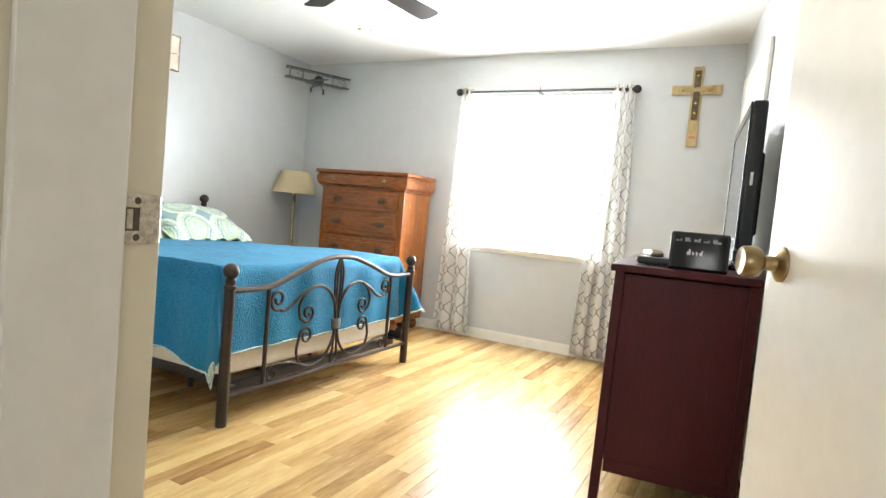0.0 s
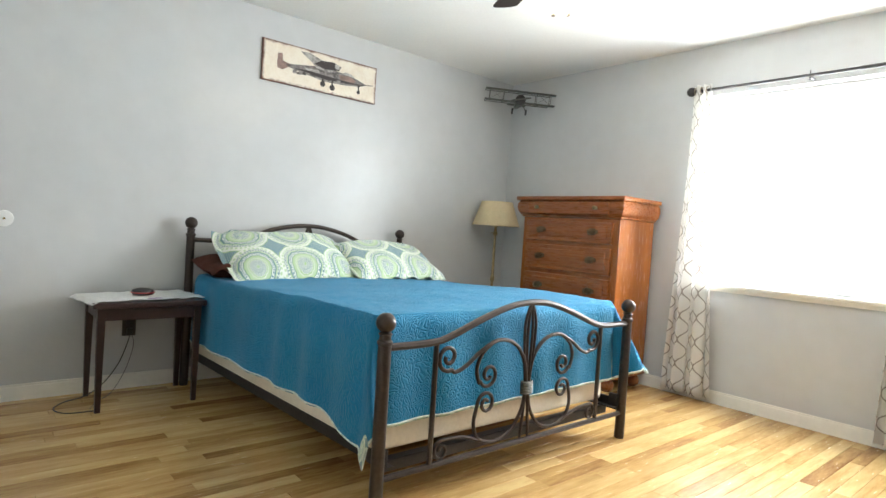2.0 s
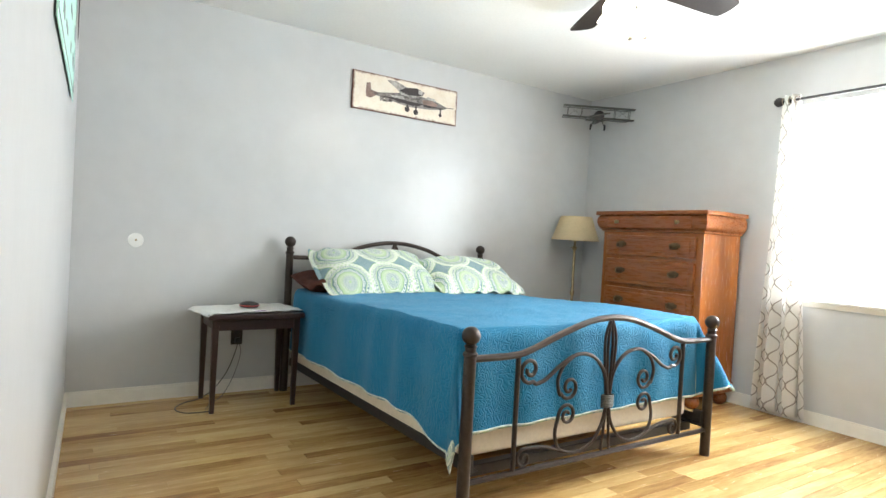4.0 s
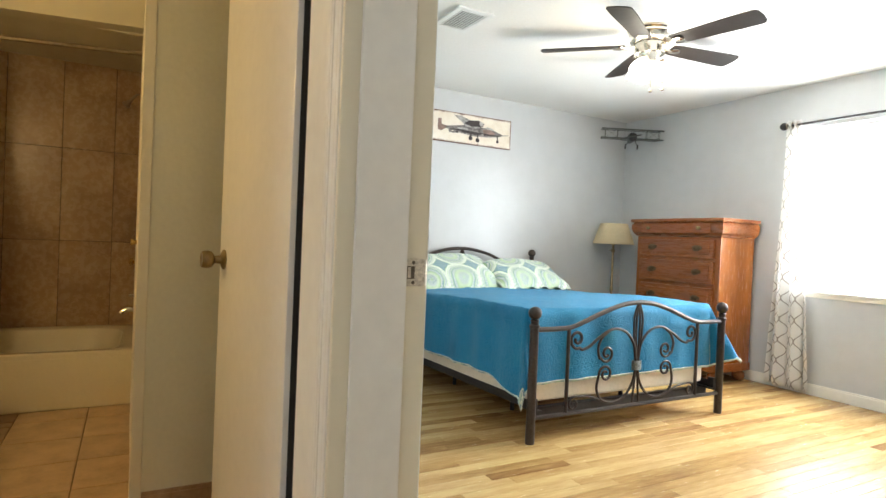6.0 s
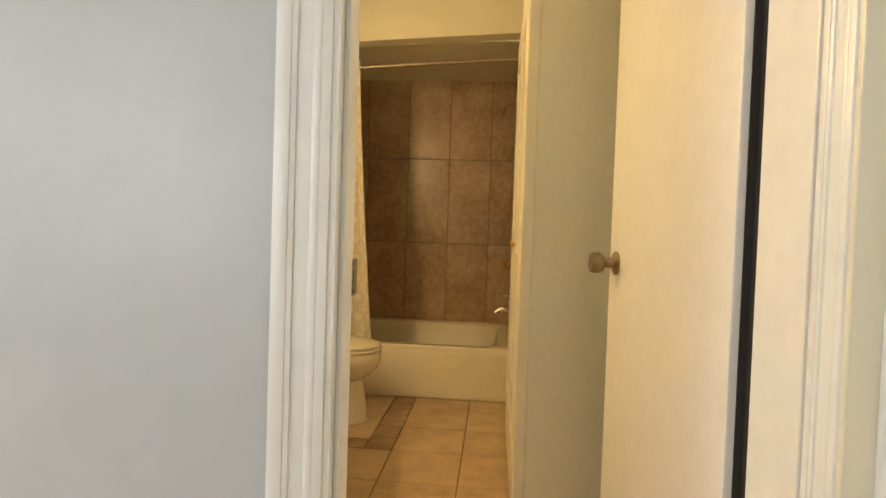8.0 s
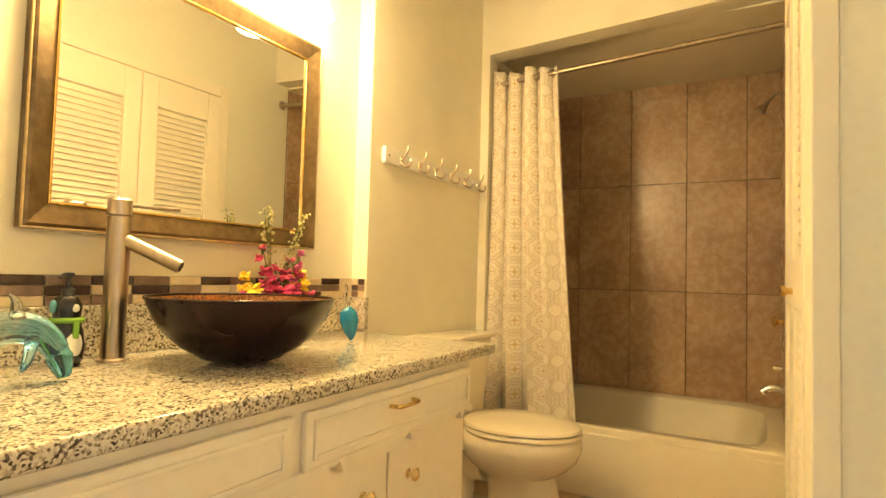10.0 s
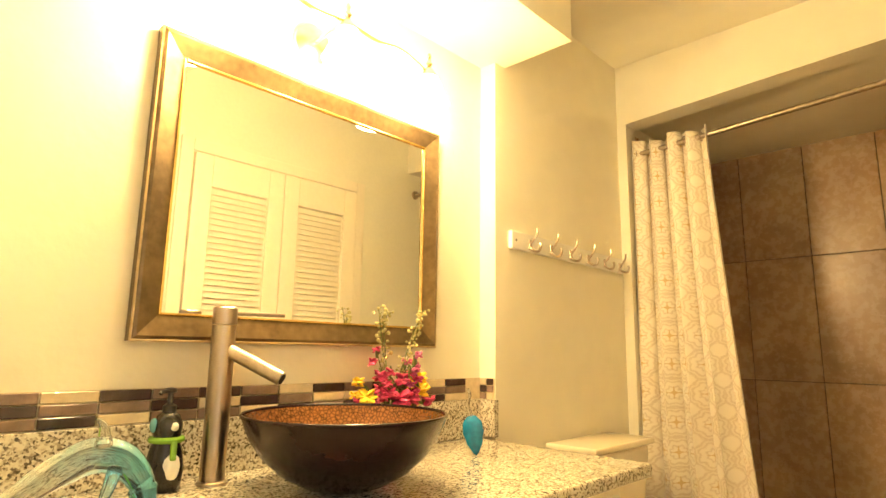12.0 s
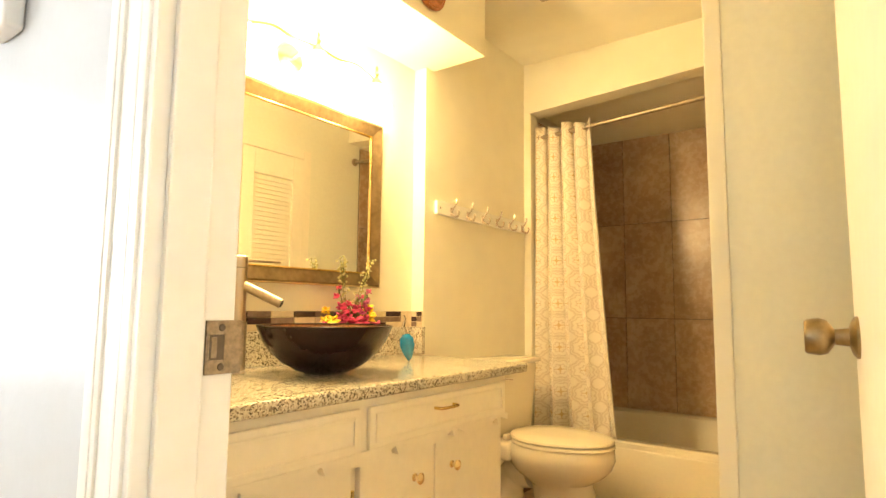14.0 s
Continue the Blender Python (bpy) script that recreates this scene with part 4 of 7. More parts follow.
def quilt_point(u, v, inset=0.0):
    b = u * (QL + DROP_F)
    a = v * (QY1 - QY0 + DROP_S + DROP_N) - DROP_S
    db = max(0.0, b - QL)
    w = QY1 - QY0
    da, side = (max(0.0, -a), -1) if a < w / 2 else (max(0.0, a - w), 1)
    x0 = QX1 - QL + min(b, QL)
    y0 = QY0 + min(max(a, 0.0), w)
    hang = (da ** 6 + db ** 6) ** (1 / 6)
    soft = 0.035
    drop = hang - soft if hang > 2 * soft else hang * hang / (4 * soft)
    out = min(hang, 2 * soft) * 0.35 + 0.012 * max(0.0, hang - 0.06) / 0.3
    ang = math.atan2(db, da) if hang > 1e-6 else 0.0
    corner = math.sin(2 * ang) if da > 0 and db > 0 else 0.0
    flare = corner * (0.42 if side > 0 else 0.10) * max(0.0, hang - 0.05)
    ripple = 0.010 * math.sin(b * 19 + 1.3 * math.sin(b * 5)) * min(1, da / 0.2) + 0.008 * math.sin(a * 23) * min(1, db / 0.2)
    dx = (out + flare + ripple - inset) * (math.sin(ang) if hang > 1e-6 else 0)
    dy = (out + flare + ripple - inset) * (math.cos(ang) if hang > 1e-6 else 0)
    top = 0.012 * math.sin(b * 3.1 + 0.4) * math.sin(a * 2.3) + 0.006 * noise.noise((a * 6, b * 6, 0)) + (0.028 if b > QL - 0.5 else 0.028 * max(0, (b - 0.6) / (QL - 1.1)))
    if side < 0:
        near = min(1.0, max(0.0, (b - QL + 0.36) / 0.36))
        drop += 0.065 * near * near * (3 - 2 * near) * min(1.0, da / DROP_S) ** 2
    crease = 0.004 * noise.noise((a * 14, b * 14, 3))
    z = QZ + top * (1 if hang < 0.02 else max(0, 1 - hang * 3)) - drop * (1 + (0.02 if side < 0 else -0.20) * corner) + crease - inset * 0.6
    return (x0 + dx, y0 + side * dy, z)


def quilt_uv(u, v):
    return (u * (QL + DROP_F), v * (QY1 - QY0 + DROP_S + DROP_N))


quilt = thing("quilt", pose(0, 0, 0), "bright blue stitched quilt hanging over the mattress", "quilt")
cover = part("cover", sheet(bmesh.new(), 120, 120, quilt_point, quilt_uv), QUILT, quilt, smooth=True)
part("lining", sheet(bmesh.new(), 100, 100, lambda u, v: quilt_point(min(u * 1.004, 1.004), -0.003 + v * 1.006, 0.006), quilt_uv), LINING, quilt, "green and white print lining", True)
hem = [quilt_point(i / 80, 0.0) for i in range(81)] + [quilt_point(1.0, i / 80) for i in range(1, 81)] + [quilt_point(1 - i / 80, 1.0) for i in range(1, 81)]
part("hem", tube(bmesh.new(), hem, 0.0036, 6), mat("pale_green_binding", (0.66, 0.74, 0.68), 0.85, vary=0.25, scale=60), quilt, "pale printed hem binding", True)

part("turned_corner", sheet(bmesh.new(), 14, 14, lambda u, v: quilt_point(0.915 + 0.088 * u, -0.004 + (0.004 + 0.062 * u) * v, -0.007), lambda u, v: (0.12 * u, 0.12 * v)), LINING, quilt, "turned-up corner showing the green print lining", True)


def pillow_mesh(w, h, t, sag, seed):
    """A stuffed pillow with a flat flange; local x across, y up the pillow, z its thickness."""
    bm = bmesh.new()
    layer = bm.loops.layers.uv.verify()
    nu, nv = 34, 24
    for s in (1, -1):
        g = []
        for i in range(nu + 1):
            row = []
            for j in range(nv + 1):
                x, y = (i / nu - 0.5) * 2, (j / nv - 0.5) * 2
                e = max(0.0, 1 - abs(x / 0.93) ** 3.0) * max(0.0, 1 - abs(y / 0.92) ** 3.0)
                z = s * t * 0.5 * (e ** 0.55) + 0.004 * s
                wob = 0.012 * noise.noise((x * 2.3 + seed, y * 2.3, s)) + 0.02 * noise.noise((x * 1.1 + seed, y * 1.4, 5))
                edge = 0.012 * math.sin(17 * x + 3 * seed) * max(0, abs(y) - 0.85) / 0.15
                row.append(bm.verts.new((x * w / 2 * (1 - 0.05 * y * y * abs(x)), y * h / 2 - sag * x * x * 0.4, z + wob + edge)))
            g.append(row)
        for i in range(nu):
            for j in range(nv):
                f = bm.faces.new((g[i][j], g[i + 1][j], g[i + 1][j + 1], g[i][j + 1]))
                for lp, (a, b) in zip(f.loops, ((i, j), (i + 1, j), (i + 1, j + 1), (i, j + 1))):
                    lp[layer].uv = (a / nu * w + seed * 0.11, b / nv * h + 0.075)
    bmesh.ops.remove_doubles(bm, verts=bm.verts[:], dist=0.0005)
    return bm


def pillow(m, w, h, t, sag, seed, label, material):
    p = thing("pillow", m, label, "pillow", "pillows on the bed")
    part("sham", pillow_mesh(w, h, t, sag, seed), material, p, smooth=True)


def lean(x, y, z, tilt, yaw, roll=0):
    return Matrix.Translation((x, y, z)) @ Matrix.Rotation(radians(90 + yaw), 4, "Z") @ Matrix.Rotation(radians(tilt), 4, "X") @ Matrix.Rotation(radians(roll), 4, "Z")


pillow(lean(-3.335, BEDY + 0.41, 0.818, 32, 0, 3), 0.84, 0.48, 0.16, 0.02, 0.0, "green and teal medallion print pillow leaning on the headboard", SHAM)
pillow(lean(-3.31, BEDY + 1.15, 0.80, 27, 4, -2), 0.78, 0.46, 0.17, 0.05, 1.7, "green and teal medallion print pillow, slightly slumped", SHAM)
pillow(lean(-3.40, BEDY + 0.23, 0.745, 8, 0, 0), 0.66, 0.40, 0.11, 0.0, 3.1, "dark brown pillow under the printed pillow", BROWNPILLOW)

# the bed stands slightly askew: its head lies nearer to the door wall


def skew(ob, k):
    if ob.data:
        off = ob.matrix_world.translation.x if ob.parent is None else sum((p.location for p in (ob.parent, ob.parent.parent) if p), Vector()).x
        for v in ob.data.vertices:
            v.co.y -= k * max(0.0, BEDX - (v.co.x + off)) / BEDL
    for child in ob.children:
        skew(child, k)


for ob in (bed, spring, matt, quilt):
    skew(ob, 0.075)

# tall chest of drawers
CHX0, CHX1, CHY0, CHY1, CHZ = -3.05, -2.19, 4.29, 4.745, 1.345
chest = thing("chest_of_drawers", pose(0, 0, 0), "cherry wood chest of drawers with a rounded cornice", "chest of drawers")
part("body", boxm(CHX0, CHY0 + 0.02, 0.14, CHX1, CHY1, CHZ - 0.14, 0.006), CHERRYV, chest)
part("base", boxm(CHX0 - 0.015, CHY0 + 0.005, 0.09, CHX1 + 0.015, CHY1, 0.16, 0.012, 3), CHERRY, chest)
cap = bmesh.new()
prof = [(0.0, -0.155), (0.012, -0.15), (0.012, -0.14), (0.022, -0.135), (0.034, -0.115), (0.042, -0.085), (0.040, -0.055), (0.028, -0.035), (0.026, -0.028)]
prev = None
for o, z in prof:
    ring = [cap.verts.new(p) for p in ((CHX0 - o, CHY1, CHZ + z), (CHX0 - o, CHY0 + 0.02 - o, CHZ + z), (CHX1 + o, CHY0 + 0.02 - o, CHZ + z), (CHX1 + o, CHY1, CHZ + z))]
    if prev:
        for j in range(3):
            cap.faces.new((prev[j], prev[j + 1], ring[j + 1], ring[j]))
    prev = ring
part("cornice", cap, CHERRY, chest, smooth=True)
part("top", boxm(CHX0 - 0.05, CHY0 - 0.032, CHZ - 0.03, CHX1 + 0.05, CHY1, CHZ, 0.008, 3), CHERRY, chest, smooth=True)
part("cornice_drawer", boxm(CHX0 + 0.07, CHY0 - 0.026, CHZ - 0.128, CHX1 - 0.07, CHY0 - 0.008, CHZ - 0.038, 0.008), CHERRY, chest)
for x in (CHX0 + 0.17, CHX1 - 0.17):
    part("knob", lathe(bmesh.new(), [(0.0, 0.0), (0.011, 0.0), (0.011, 0.003), (0.006, 0.006), (0.006, 0.014), (0.014, 0.02), (0.015, 0.027), (0.008, 0.032), (0.0, 0.033)], 14, Matrix.Translation((x, CHY0 - 0.026, CHZ - 0.082)) @ Matrix.Rotation(radians(90), 4, "X")), BRASS, chest, "antique brass knob", True)
for k, (z0, z1) in enumerate(((1.015, 1.165), (0.80, 0.985), (0.575, 0.77), (0.365, 0.55), (0.18, 0.345))):
    dr = part("drawer", boxm(CHX0 + 0.05, CHY0 - 0.002, z0, CHX1 - 0.05, CHY0 + 0.03, z1, 0.006), CHERRY, chest)
    part("panel", boxm(CHX0 + 0.085, CHY0 - 0.008, z0 + 0.03, CHX1 - 0.085, CHY0, z1 - 0.03, 0.007, 3), CHERRY, dr, smooth=True)
    for x in (CHX0 + 0.20, CHX1 - 0.20):
        pull = bmesh.new()
        box(pull, x - 0.045, CHY0 - 0.011, (z0 + z1) / 2 - 0.005, x + 0.045, CHY0 - 0.008, (z0 + z1) / 2 + 0.022, 0.001)
        box(pull, x - 0.025, CHY0 - 0.011, (z0 + z1) / 2 - 0.014, x + 0.025, CHY0 - 0.0085, (z0 + z1) / 2 + 0.03, 0.001)
        tube(pull, smooth_path([(x - 0.034, CHY0 - 0.012, (z0 + z1) / 2 + 0.010), (x - 0.03, CHY0 - 0.022, (z0 + z1) / 2 - 0.008), (x, CHY0 - 0.026, (z0 + z1) / 2 - 0.016), (x + 0.03, CHY0 - 0.022, (z0 + z1) / 2 - 0.008), (x + 0.034, CHY0 - 0.012, (z0 + z1) / 2 + 0.010)], 4), 0.004, 6)
        part("bail_pull", pull, PULLBRONZE, dr, "dark bail pull", True)
for x in (CHX0 + 0.05, CHX1 - 0.05):
    for y in (CHY0 + 0.07, CHY1 - 0.06):
        part("bun_foot", lathe(bmesh.new(), [(0.0, 0.0), (0.030, 0.0), (0.048, 0.02), (0.052, 0.045), (0.044, 0.07), (0.034, 0.08), (0.04, 0.092), (0.0, 0.092)], 20, Matrix.Translation((x, y, 0))), CHERRY, chest, smooth=True)

# floor lamp in the corner
fl = thing("floor_lamp", pose(-3.545, 4.5, 0), "brass floor lamp with a tan parchment shade, unlit", "floor lamp")
part("base", lathe(bmesh.new(), [(0.0, 0.0), (0.13, 0.0), (0.13, 0.012), (0.09, 0.022), (0.03, 0.03), (0.018, 0.06), (0.0, 0.06)], 28), BRASS, fl, smooth=True)
part("pole", lathe(bmesh.new(), [(0.0, 0.05), (0.012, 0.05), (0.012, 0.62), (0.018, 0.63), (0.018, 0.66), (0.012, 0.67), (0.011, 1.02), (0.02, 1.03), (0.02, 1.05), (0.012, 1.06), (0.012, 1.12), (0.0, 1.12)], 16), BRASS, fl, smooth=True)
part("switch", tube(bmesh.new(), [(0, 0, 1.045), (-0.03, -0.02, 1.045)], 0.004, 6), BRASS, fl)
part("socket", lathe(bmesh.new(), [(0.0, 1.10), (0.022, 1.10), (0.022, 1.16), (0.0, 1.17)], 14), LAMPSHADE, fl)
shade = part("shade", lathe(bmesh.new(), [(0.205, 1.108), (0.207, 1.112), (0.135, 1.318), (0.132, 1.318), (0.202, 1.110), (0.205, 1.108)], 36, None, False), LAMPSHADE, fl, "tan pleated parchment shade", True)

# bedside table with what lies on it
tb = thing("side_table", pose(-3.70, 1.43, 0), "dark espresso wooden side table beside the bed", "side table")
part("tabletop", boxm(0.02, -0.005, 0.535, 0.43, 0.545, 0.565, 0.006), ESPRESSO, tb)
for y in (0.02, 0.487):
    for x in (0.04, 0.37):
        leg = bmesh.new()
        box(leg, x, y, 0.0, x + 0.038, y + 0.038, 0.535, 0.003)
        for v in leg.verts:
            if v.co.z < 0.2:
                v.co.x += (x + 0.019 - v.co.x) * 0.35
                v.co.y += (y + 0.019 - v.co.y) * 0.35
        part("leg", leg, ESPRESSO, tb)
part("apron", boxm(0.385, 0.058, 0.47, 0.40, 0.487, 0.535, 0.002), ESPRESSO, tb)
part("apron", boxm(0.05, 0.058, 0.47, 0.065, 0.487, 0.535, 0.002), ESPRESSO, tb)
for y in (0.03, 0.50):
    part("apron", boxm(0.078, y, 0.47, 0.375, y + 0.015, 0.535, 0.002), ESPRESSO, tb)
cloth = thing("doily", pose(-3.485, 1.675, 0.5665, 0, 0, 9), "white lace doily draped over the side table", "doily")


def doily_point(u, v):
    x, y = (u - 0.5) * 0.35, (v - 0.5) * 0.60
    ex, ey = max(0, abs(x) - 0.20), max(0, -y - 0.252)
    return (x - math.copysign(ex * 0.55, x), y - math.copysign(ey * 0.3, y), 0.006 - 0.8 * ex - 0.35 * ey + 0.006 * noise.noise((x * 14, y * 14, 1)) + 0.01 * math.sin(18 * y) * min(1, ex * 30))


solid(part("cloth", sheet(bmesh.new(), 40, 50, doily_point), DOILY, cloth, smooth=True), 0.003)
rc = thing("alarm_clock", pose(-3.50, 1.70, 0.578), "dark oval clock with a red trim on the doily", "clock")
part("body", lathe(bmesh.new(), [(0.0, 0.0), (0.052, 0.0), (0.058, 0.010), (0.052, 0.024), (0.03, 0.032), (0.0, 0.034)], 28), BLACKPLASTIC, rc, smooth=True)
part("trim_ring", tube(bmesh.new(), [(0.0575 * math.cos(2 * math.pi * i / 28), 0.0575 * math.sin(2 * math.pi * i / 28), 0.011) for i in range(28)], 0.004, 6, closed=True), REDGLAZE, rc, "red trim ring", True)
note = thing("note_card", pose(-3.31, 1.72, 0.5775, 0, 0, 12), "small white and violet card on the doily", "card")
part("card", boxm(-0.03, -0.05, 0, 0.03, 0.05, 0.002), PLATEWHITE, note)
part("print_bar", boxm(-0.01, -0.04, 0.0021, 0.015, 0.03, 0.0026), mat("violet_ink", (0.25, 0.12, 0.35), 0.7), note)

# wall outlet with cord, and the round cable plate
ot = thing("wall_outlet", pose(XW, 1.685, 0.365), "dark brown wall outlet with a plug", "outlet")
part("plate", boxm(0, -0.036, -0.058, 0.006, 0.036, 0.058, 0.003), OUTLETDARK, ot)
for z in (-0.025, 0.025):
    part("socket", boxm(0.006, -0.017, z - 0.015, 0.008, 0.017, z + 0.015, 0.001), BLACKPLASTIC, ot)
part("plug", boxm(0.008, -0.014, -0.04, 0.035, 0.014, -0.012, 0.003), BLACKPLASTIC, ot)
cd2 = thing("power_cord", pose(0, 0, 0), "black power cord looping on the floor under the table", "cord")
part("cord", tube(bmesh.new(), smooth_path([(XW + 0.035, 1.685, 0.335), (XW + 0.05, 1.675, 0.29), (XW + 0.05, 1.63, 0.16), (XW + 0.06, 1.55, 0.05), (XW + 0.10, 1.46, 0.006), (XW + 0.16, 1.36, 0.004), (XW + 0.26, 1.30, 0.004), (XW + 0.36, 1.34, 0.004), (XW + 0.38, 1.46, 0.004)], 8), 0.003, 6), CORD, cd2, smooth=True)
part("thin_cord", tube(bmesh.new(), smooth_path([(XW + 0.035, 1.69, 0.33), (XW + 0.06, 1.70, 0.26), (XW + 0.07, 1.66, 0.12), (XW + 0.14, 1.58, 0.02), (XW + 0.22, 1.50, 0.004), (XW + 0.34, 1.45, 0.004)], 8), 0.0018, 6), CORD, cd2, smooth=True)
cp = thing("cable_plate", pose(XW, 1.085, 0.955), "round white cable plate on the wall", "wall plate")
part("disc", lathe(bmesh.new(), [(0.0, 0.0), (0.042, 0.0), (0.040, 0.005), (0.02, 0.007), (0.0, 0.007)], 28, Matrix.Rotation(radians(90), 4, "Y")), PLATEWHITE, cp, smooth=True)
part("connector", lathe(bmesh.new(), [(0.0, 0.006), (0.006, 0.006), (0.006, 0.014), (0.0, 0.014)], 10, Matrix.Rotation(radians(90), 4, "Y")), BRASS, cp)

# picture of an aircraft over the bed
PY0, PY1, PZ0, PZ1 = 2.39, 3.277, 1.952, 2.222
pic = thing("wall_picture", pose(XW, PY0, PZ0), "long vintage canvas print of a grey aircraft", "picture")
PW, PH = PY1 - PY0, PZ1 - PZ0
part("canvas", boxm(0.002, 0.004, 0.004, 0.0165, PW - 0.004, PH - 0.004), CANVAS, pic)
part("edge", panel_frame(bmesh.new(), 0, 0, PW, PH, 0.006, -0.016, 0.0, 0.001), CANVASEDGE, pic).matrix_basis = Matrix.Rotation(radians(90), 4, "Z")


def flat_shape(pts, x=0.0172, t=0.0008):
    bm = bmesh.new()
    a = [bm.verts.new((x, u * PW, v * PH)) for u, v in pts]
    f = bm.faces.new(a)
    r = bmesh.ops.extrude_face_region(bm, geom=[f])["geom"]
    bmesh.ops.translate(bm, vec=(t, 0, 0), verts=[g for g in r if isinstance(g, bmesh.types.BMVert)])
    return bm


part("print_fuselage", flat_shape([(0.18, 0.50), (0.30, 0.56), (0.42, 0.62), (0.55, 0.65), (0.70, 0.62), (0.80, 0.56), (0.91, 0.46), (0.84, 0.38), (0.70, 0.32), (0.52, 0.29), (0.36, 0.36), (0.20, 0.44)]), PLANEGREY, pic)
part("print_tail", flat_shape([(0.12, 0.36), (0.16, 0.34), (0.22, 0.46), (0.22, 0.52), (0.16, 0.56), (0.155, 0.74), (0.12, 0.72), (0.115, 0.5)]), PLANERED, pic)
part("print_wing", flat_shape([(0.30, 0.90), (0.38, 0.92), (0.60, 0.70), (0.58, 0.56), (0.44, 0.58), (0.40, 0.70)], 0.0181), PLANELIGHT, pic)
part("print_engine", flat_shape([(0.42, 0.68), (0.48, 0.80), (0.59, 0.84), (0.66, 0.76), (0.64, 0.65), (0.50, 0.61)], 0.019), PLANEDARK, pic)
part("print_far_wing", flat_shape([(0.34, 0.46), (0.46, 0.44), (0.60, 0.40), (0.56, 0.34), (0.40, 0.38)], 0.0181), PLANEDARK, pic)
part("print_nose", flat_shape([(0.64, 0.56), (0.74, 0.58), (0.80, 0.50), (0.78, 0.42), (0.66, 0.40)], 0.0181), PLANERED, pic)
part("print_canopy", flat_shape([(0.66, 0.60), (0.70, 0.665), (0.76, 0.64), (0.79, 0.57)], 0.0181), PLANELIGHT, pic)
for u, v, w in ((0.50, 0.22, 0.045), (0.585, 0.18, 0.045), (0.83, 0.22, 0.03)):
    part("print_wheel", flat_shape([(u + w * 0.52 * math.cos(a), v + w * 1.7 * math.sin(a)) for a in [2 * math.pi * i / 14 for i in range(14)]], 0.0185), PLANEDARK, pic)
    part("print_strut", flat_shape([(u - 0.006, v), (u + 0.006, v), (u + 0.008, 0.42), (u - 0.008, 0.42)], 0.0176), PLANEDARK, pic)
part("print_pod", flat_shape([(0.26, 0.36), (0.34, 0.40), (0.36, 0.34), (0.28, 0.31)], 0.0181), PLANEDARK, pic)

part("print_belly", flat_shape([(0.24, 0.44), (0.40, 0.40), (0.56, 0.36), (0.72, 0.37), (0.86, 0.43), (0.72, 0.43), (0.54, 0.44), (0.36, 0.47)], 0.0183), PLANEDARK, pic)
part("print_panel", flat_shape([(0.34, 0.52), (0.46, 0.54), (0.47, 0.47), (0.36, 0.47)], 0.0183), PLANELIGHT, pic)
part("print_pitot", flat_shape([(0.90, 0.47), (0.965, 0.49), (0.965, 0.475), (0.90, 0.45)], 0.0176), PLANEDARK, pic)
part("print_engine_mouth", flat_shape([(0.60, 0.80), (0.63, 0.80), (0.655, 0.74), (0.63, 0.67), (0.60, 0.70)], 0.0199), PLANELIGHT, pic)
for u in (0.24, 0.29, 0.62):
    part("print_pylon", flat_shape([(u, 0.40), (u + 0.035, 0.42), (u + 0.04, 0.33), (u + 0.005, 0.31)], 0.0185), PLANEGREY, pic)

# biplane model that hangs in the corner
bp = thing("model_biplane", Matrix.Translation((-3.42, 4.56, 2.20)) @ Matrix.Rotation(radians(50), 4, "Z") @ Matrix.Rotation(radians(3), 4, "Y"), "grey tin biplane model hanging by a wire in the corner", "model plane")
SP = 0.30
for z, y, name in ((0.062, -0.01, "upper_wing"), (-0.025, 0.01, "lower_wing")):
    w = bmesh.new()
    for dy, r in ((-0.048, 0.0045), (0.0, 0.003), (0.048, 0.0035)):
        tube(w, [(-SP, y + dy, z), (SP, y + dy, z)], r, 8)
    for i in range(13):
        x = -SP + 2 * SP * i / 12
        tube(w, [(x, y - 0.05, z), (x, y + 0.05, z)], 0.0026, 6)
    box(w, -SP, y - 0.046, z + 0.001, SP, y + 0.0, z + 0.0022, 0.0)
    part(name, w, GRAPHITE, bp)
for x in (-0.26, -0.14, 0.14, 0.26):
    for y in (-0.04, 0.04):
        part("strut", tube(bmesh.new(), [(x, y, -0.025), (x, y - 0.01, 0.06)], 0.0025, 6), GRAPHITE, bp)
for x0, x1 in ((-0.26, -0.14), (0.14, 0.26)):
    part("brace_wire", tube(bmesh.new(), [(x0, -0.04, -0.025), (x1, -0.05, 0.06)], 0.0013, 5), GRAPHITE, bp)
    part("brace_wire", tube(bmesh.new(), [(x1, -0.04, -0.025), (x0, -0.05, 0.06)], 0.0013, 5), GRAPHITE, bp)
part("fuselage", lathe(bmesh.new(), [(0.0, -0.09), (0.030, -0.085), (0.038, -0.06), (0.038, 0.03), (0.027, 0.14), (0.010, 0.24), (0.0, 0.245)], 16, Matrix.Translation((0, 0, -0.018)) @ Matrix.Rotation(radians(-90), 4, "X")), GRAPHITE, bp, smooth=True)
part("engine", lathe(bmesh.new(), [(0.0, -0.112), (0.014, -0.105), (0.034, -0.095), (0.044, -0.09), (0.044, -0.075), (0.0, -0.072)], 9, Matrix.Translation((0, 0, -0.018)) @ Matrix.Rotation(radians(-90), 4, "X")), BLACKIRON, bp, smooth=True)
part("propeller", tube(bmesh.new(), [(-0.085, -0.114, -0.038), (-0.045, -0.115, -0.029), (0.0, -0.115, -0.018), (0.045, -0.115, -0.007), (0.085, -0.114, 0.002)], [0.004, 0.008, 0.005, 0.008, 0.004], 6), GRAPHITE, bp)
part("tail_plane", boxm(-0.08, 0.20, 0.0, 0.08, 0.245, 0.005, 0.002), GRAPHITE, bp)
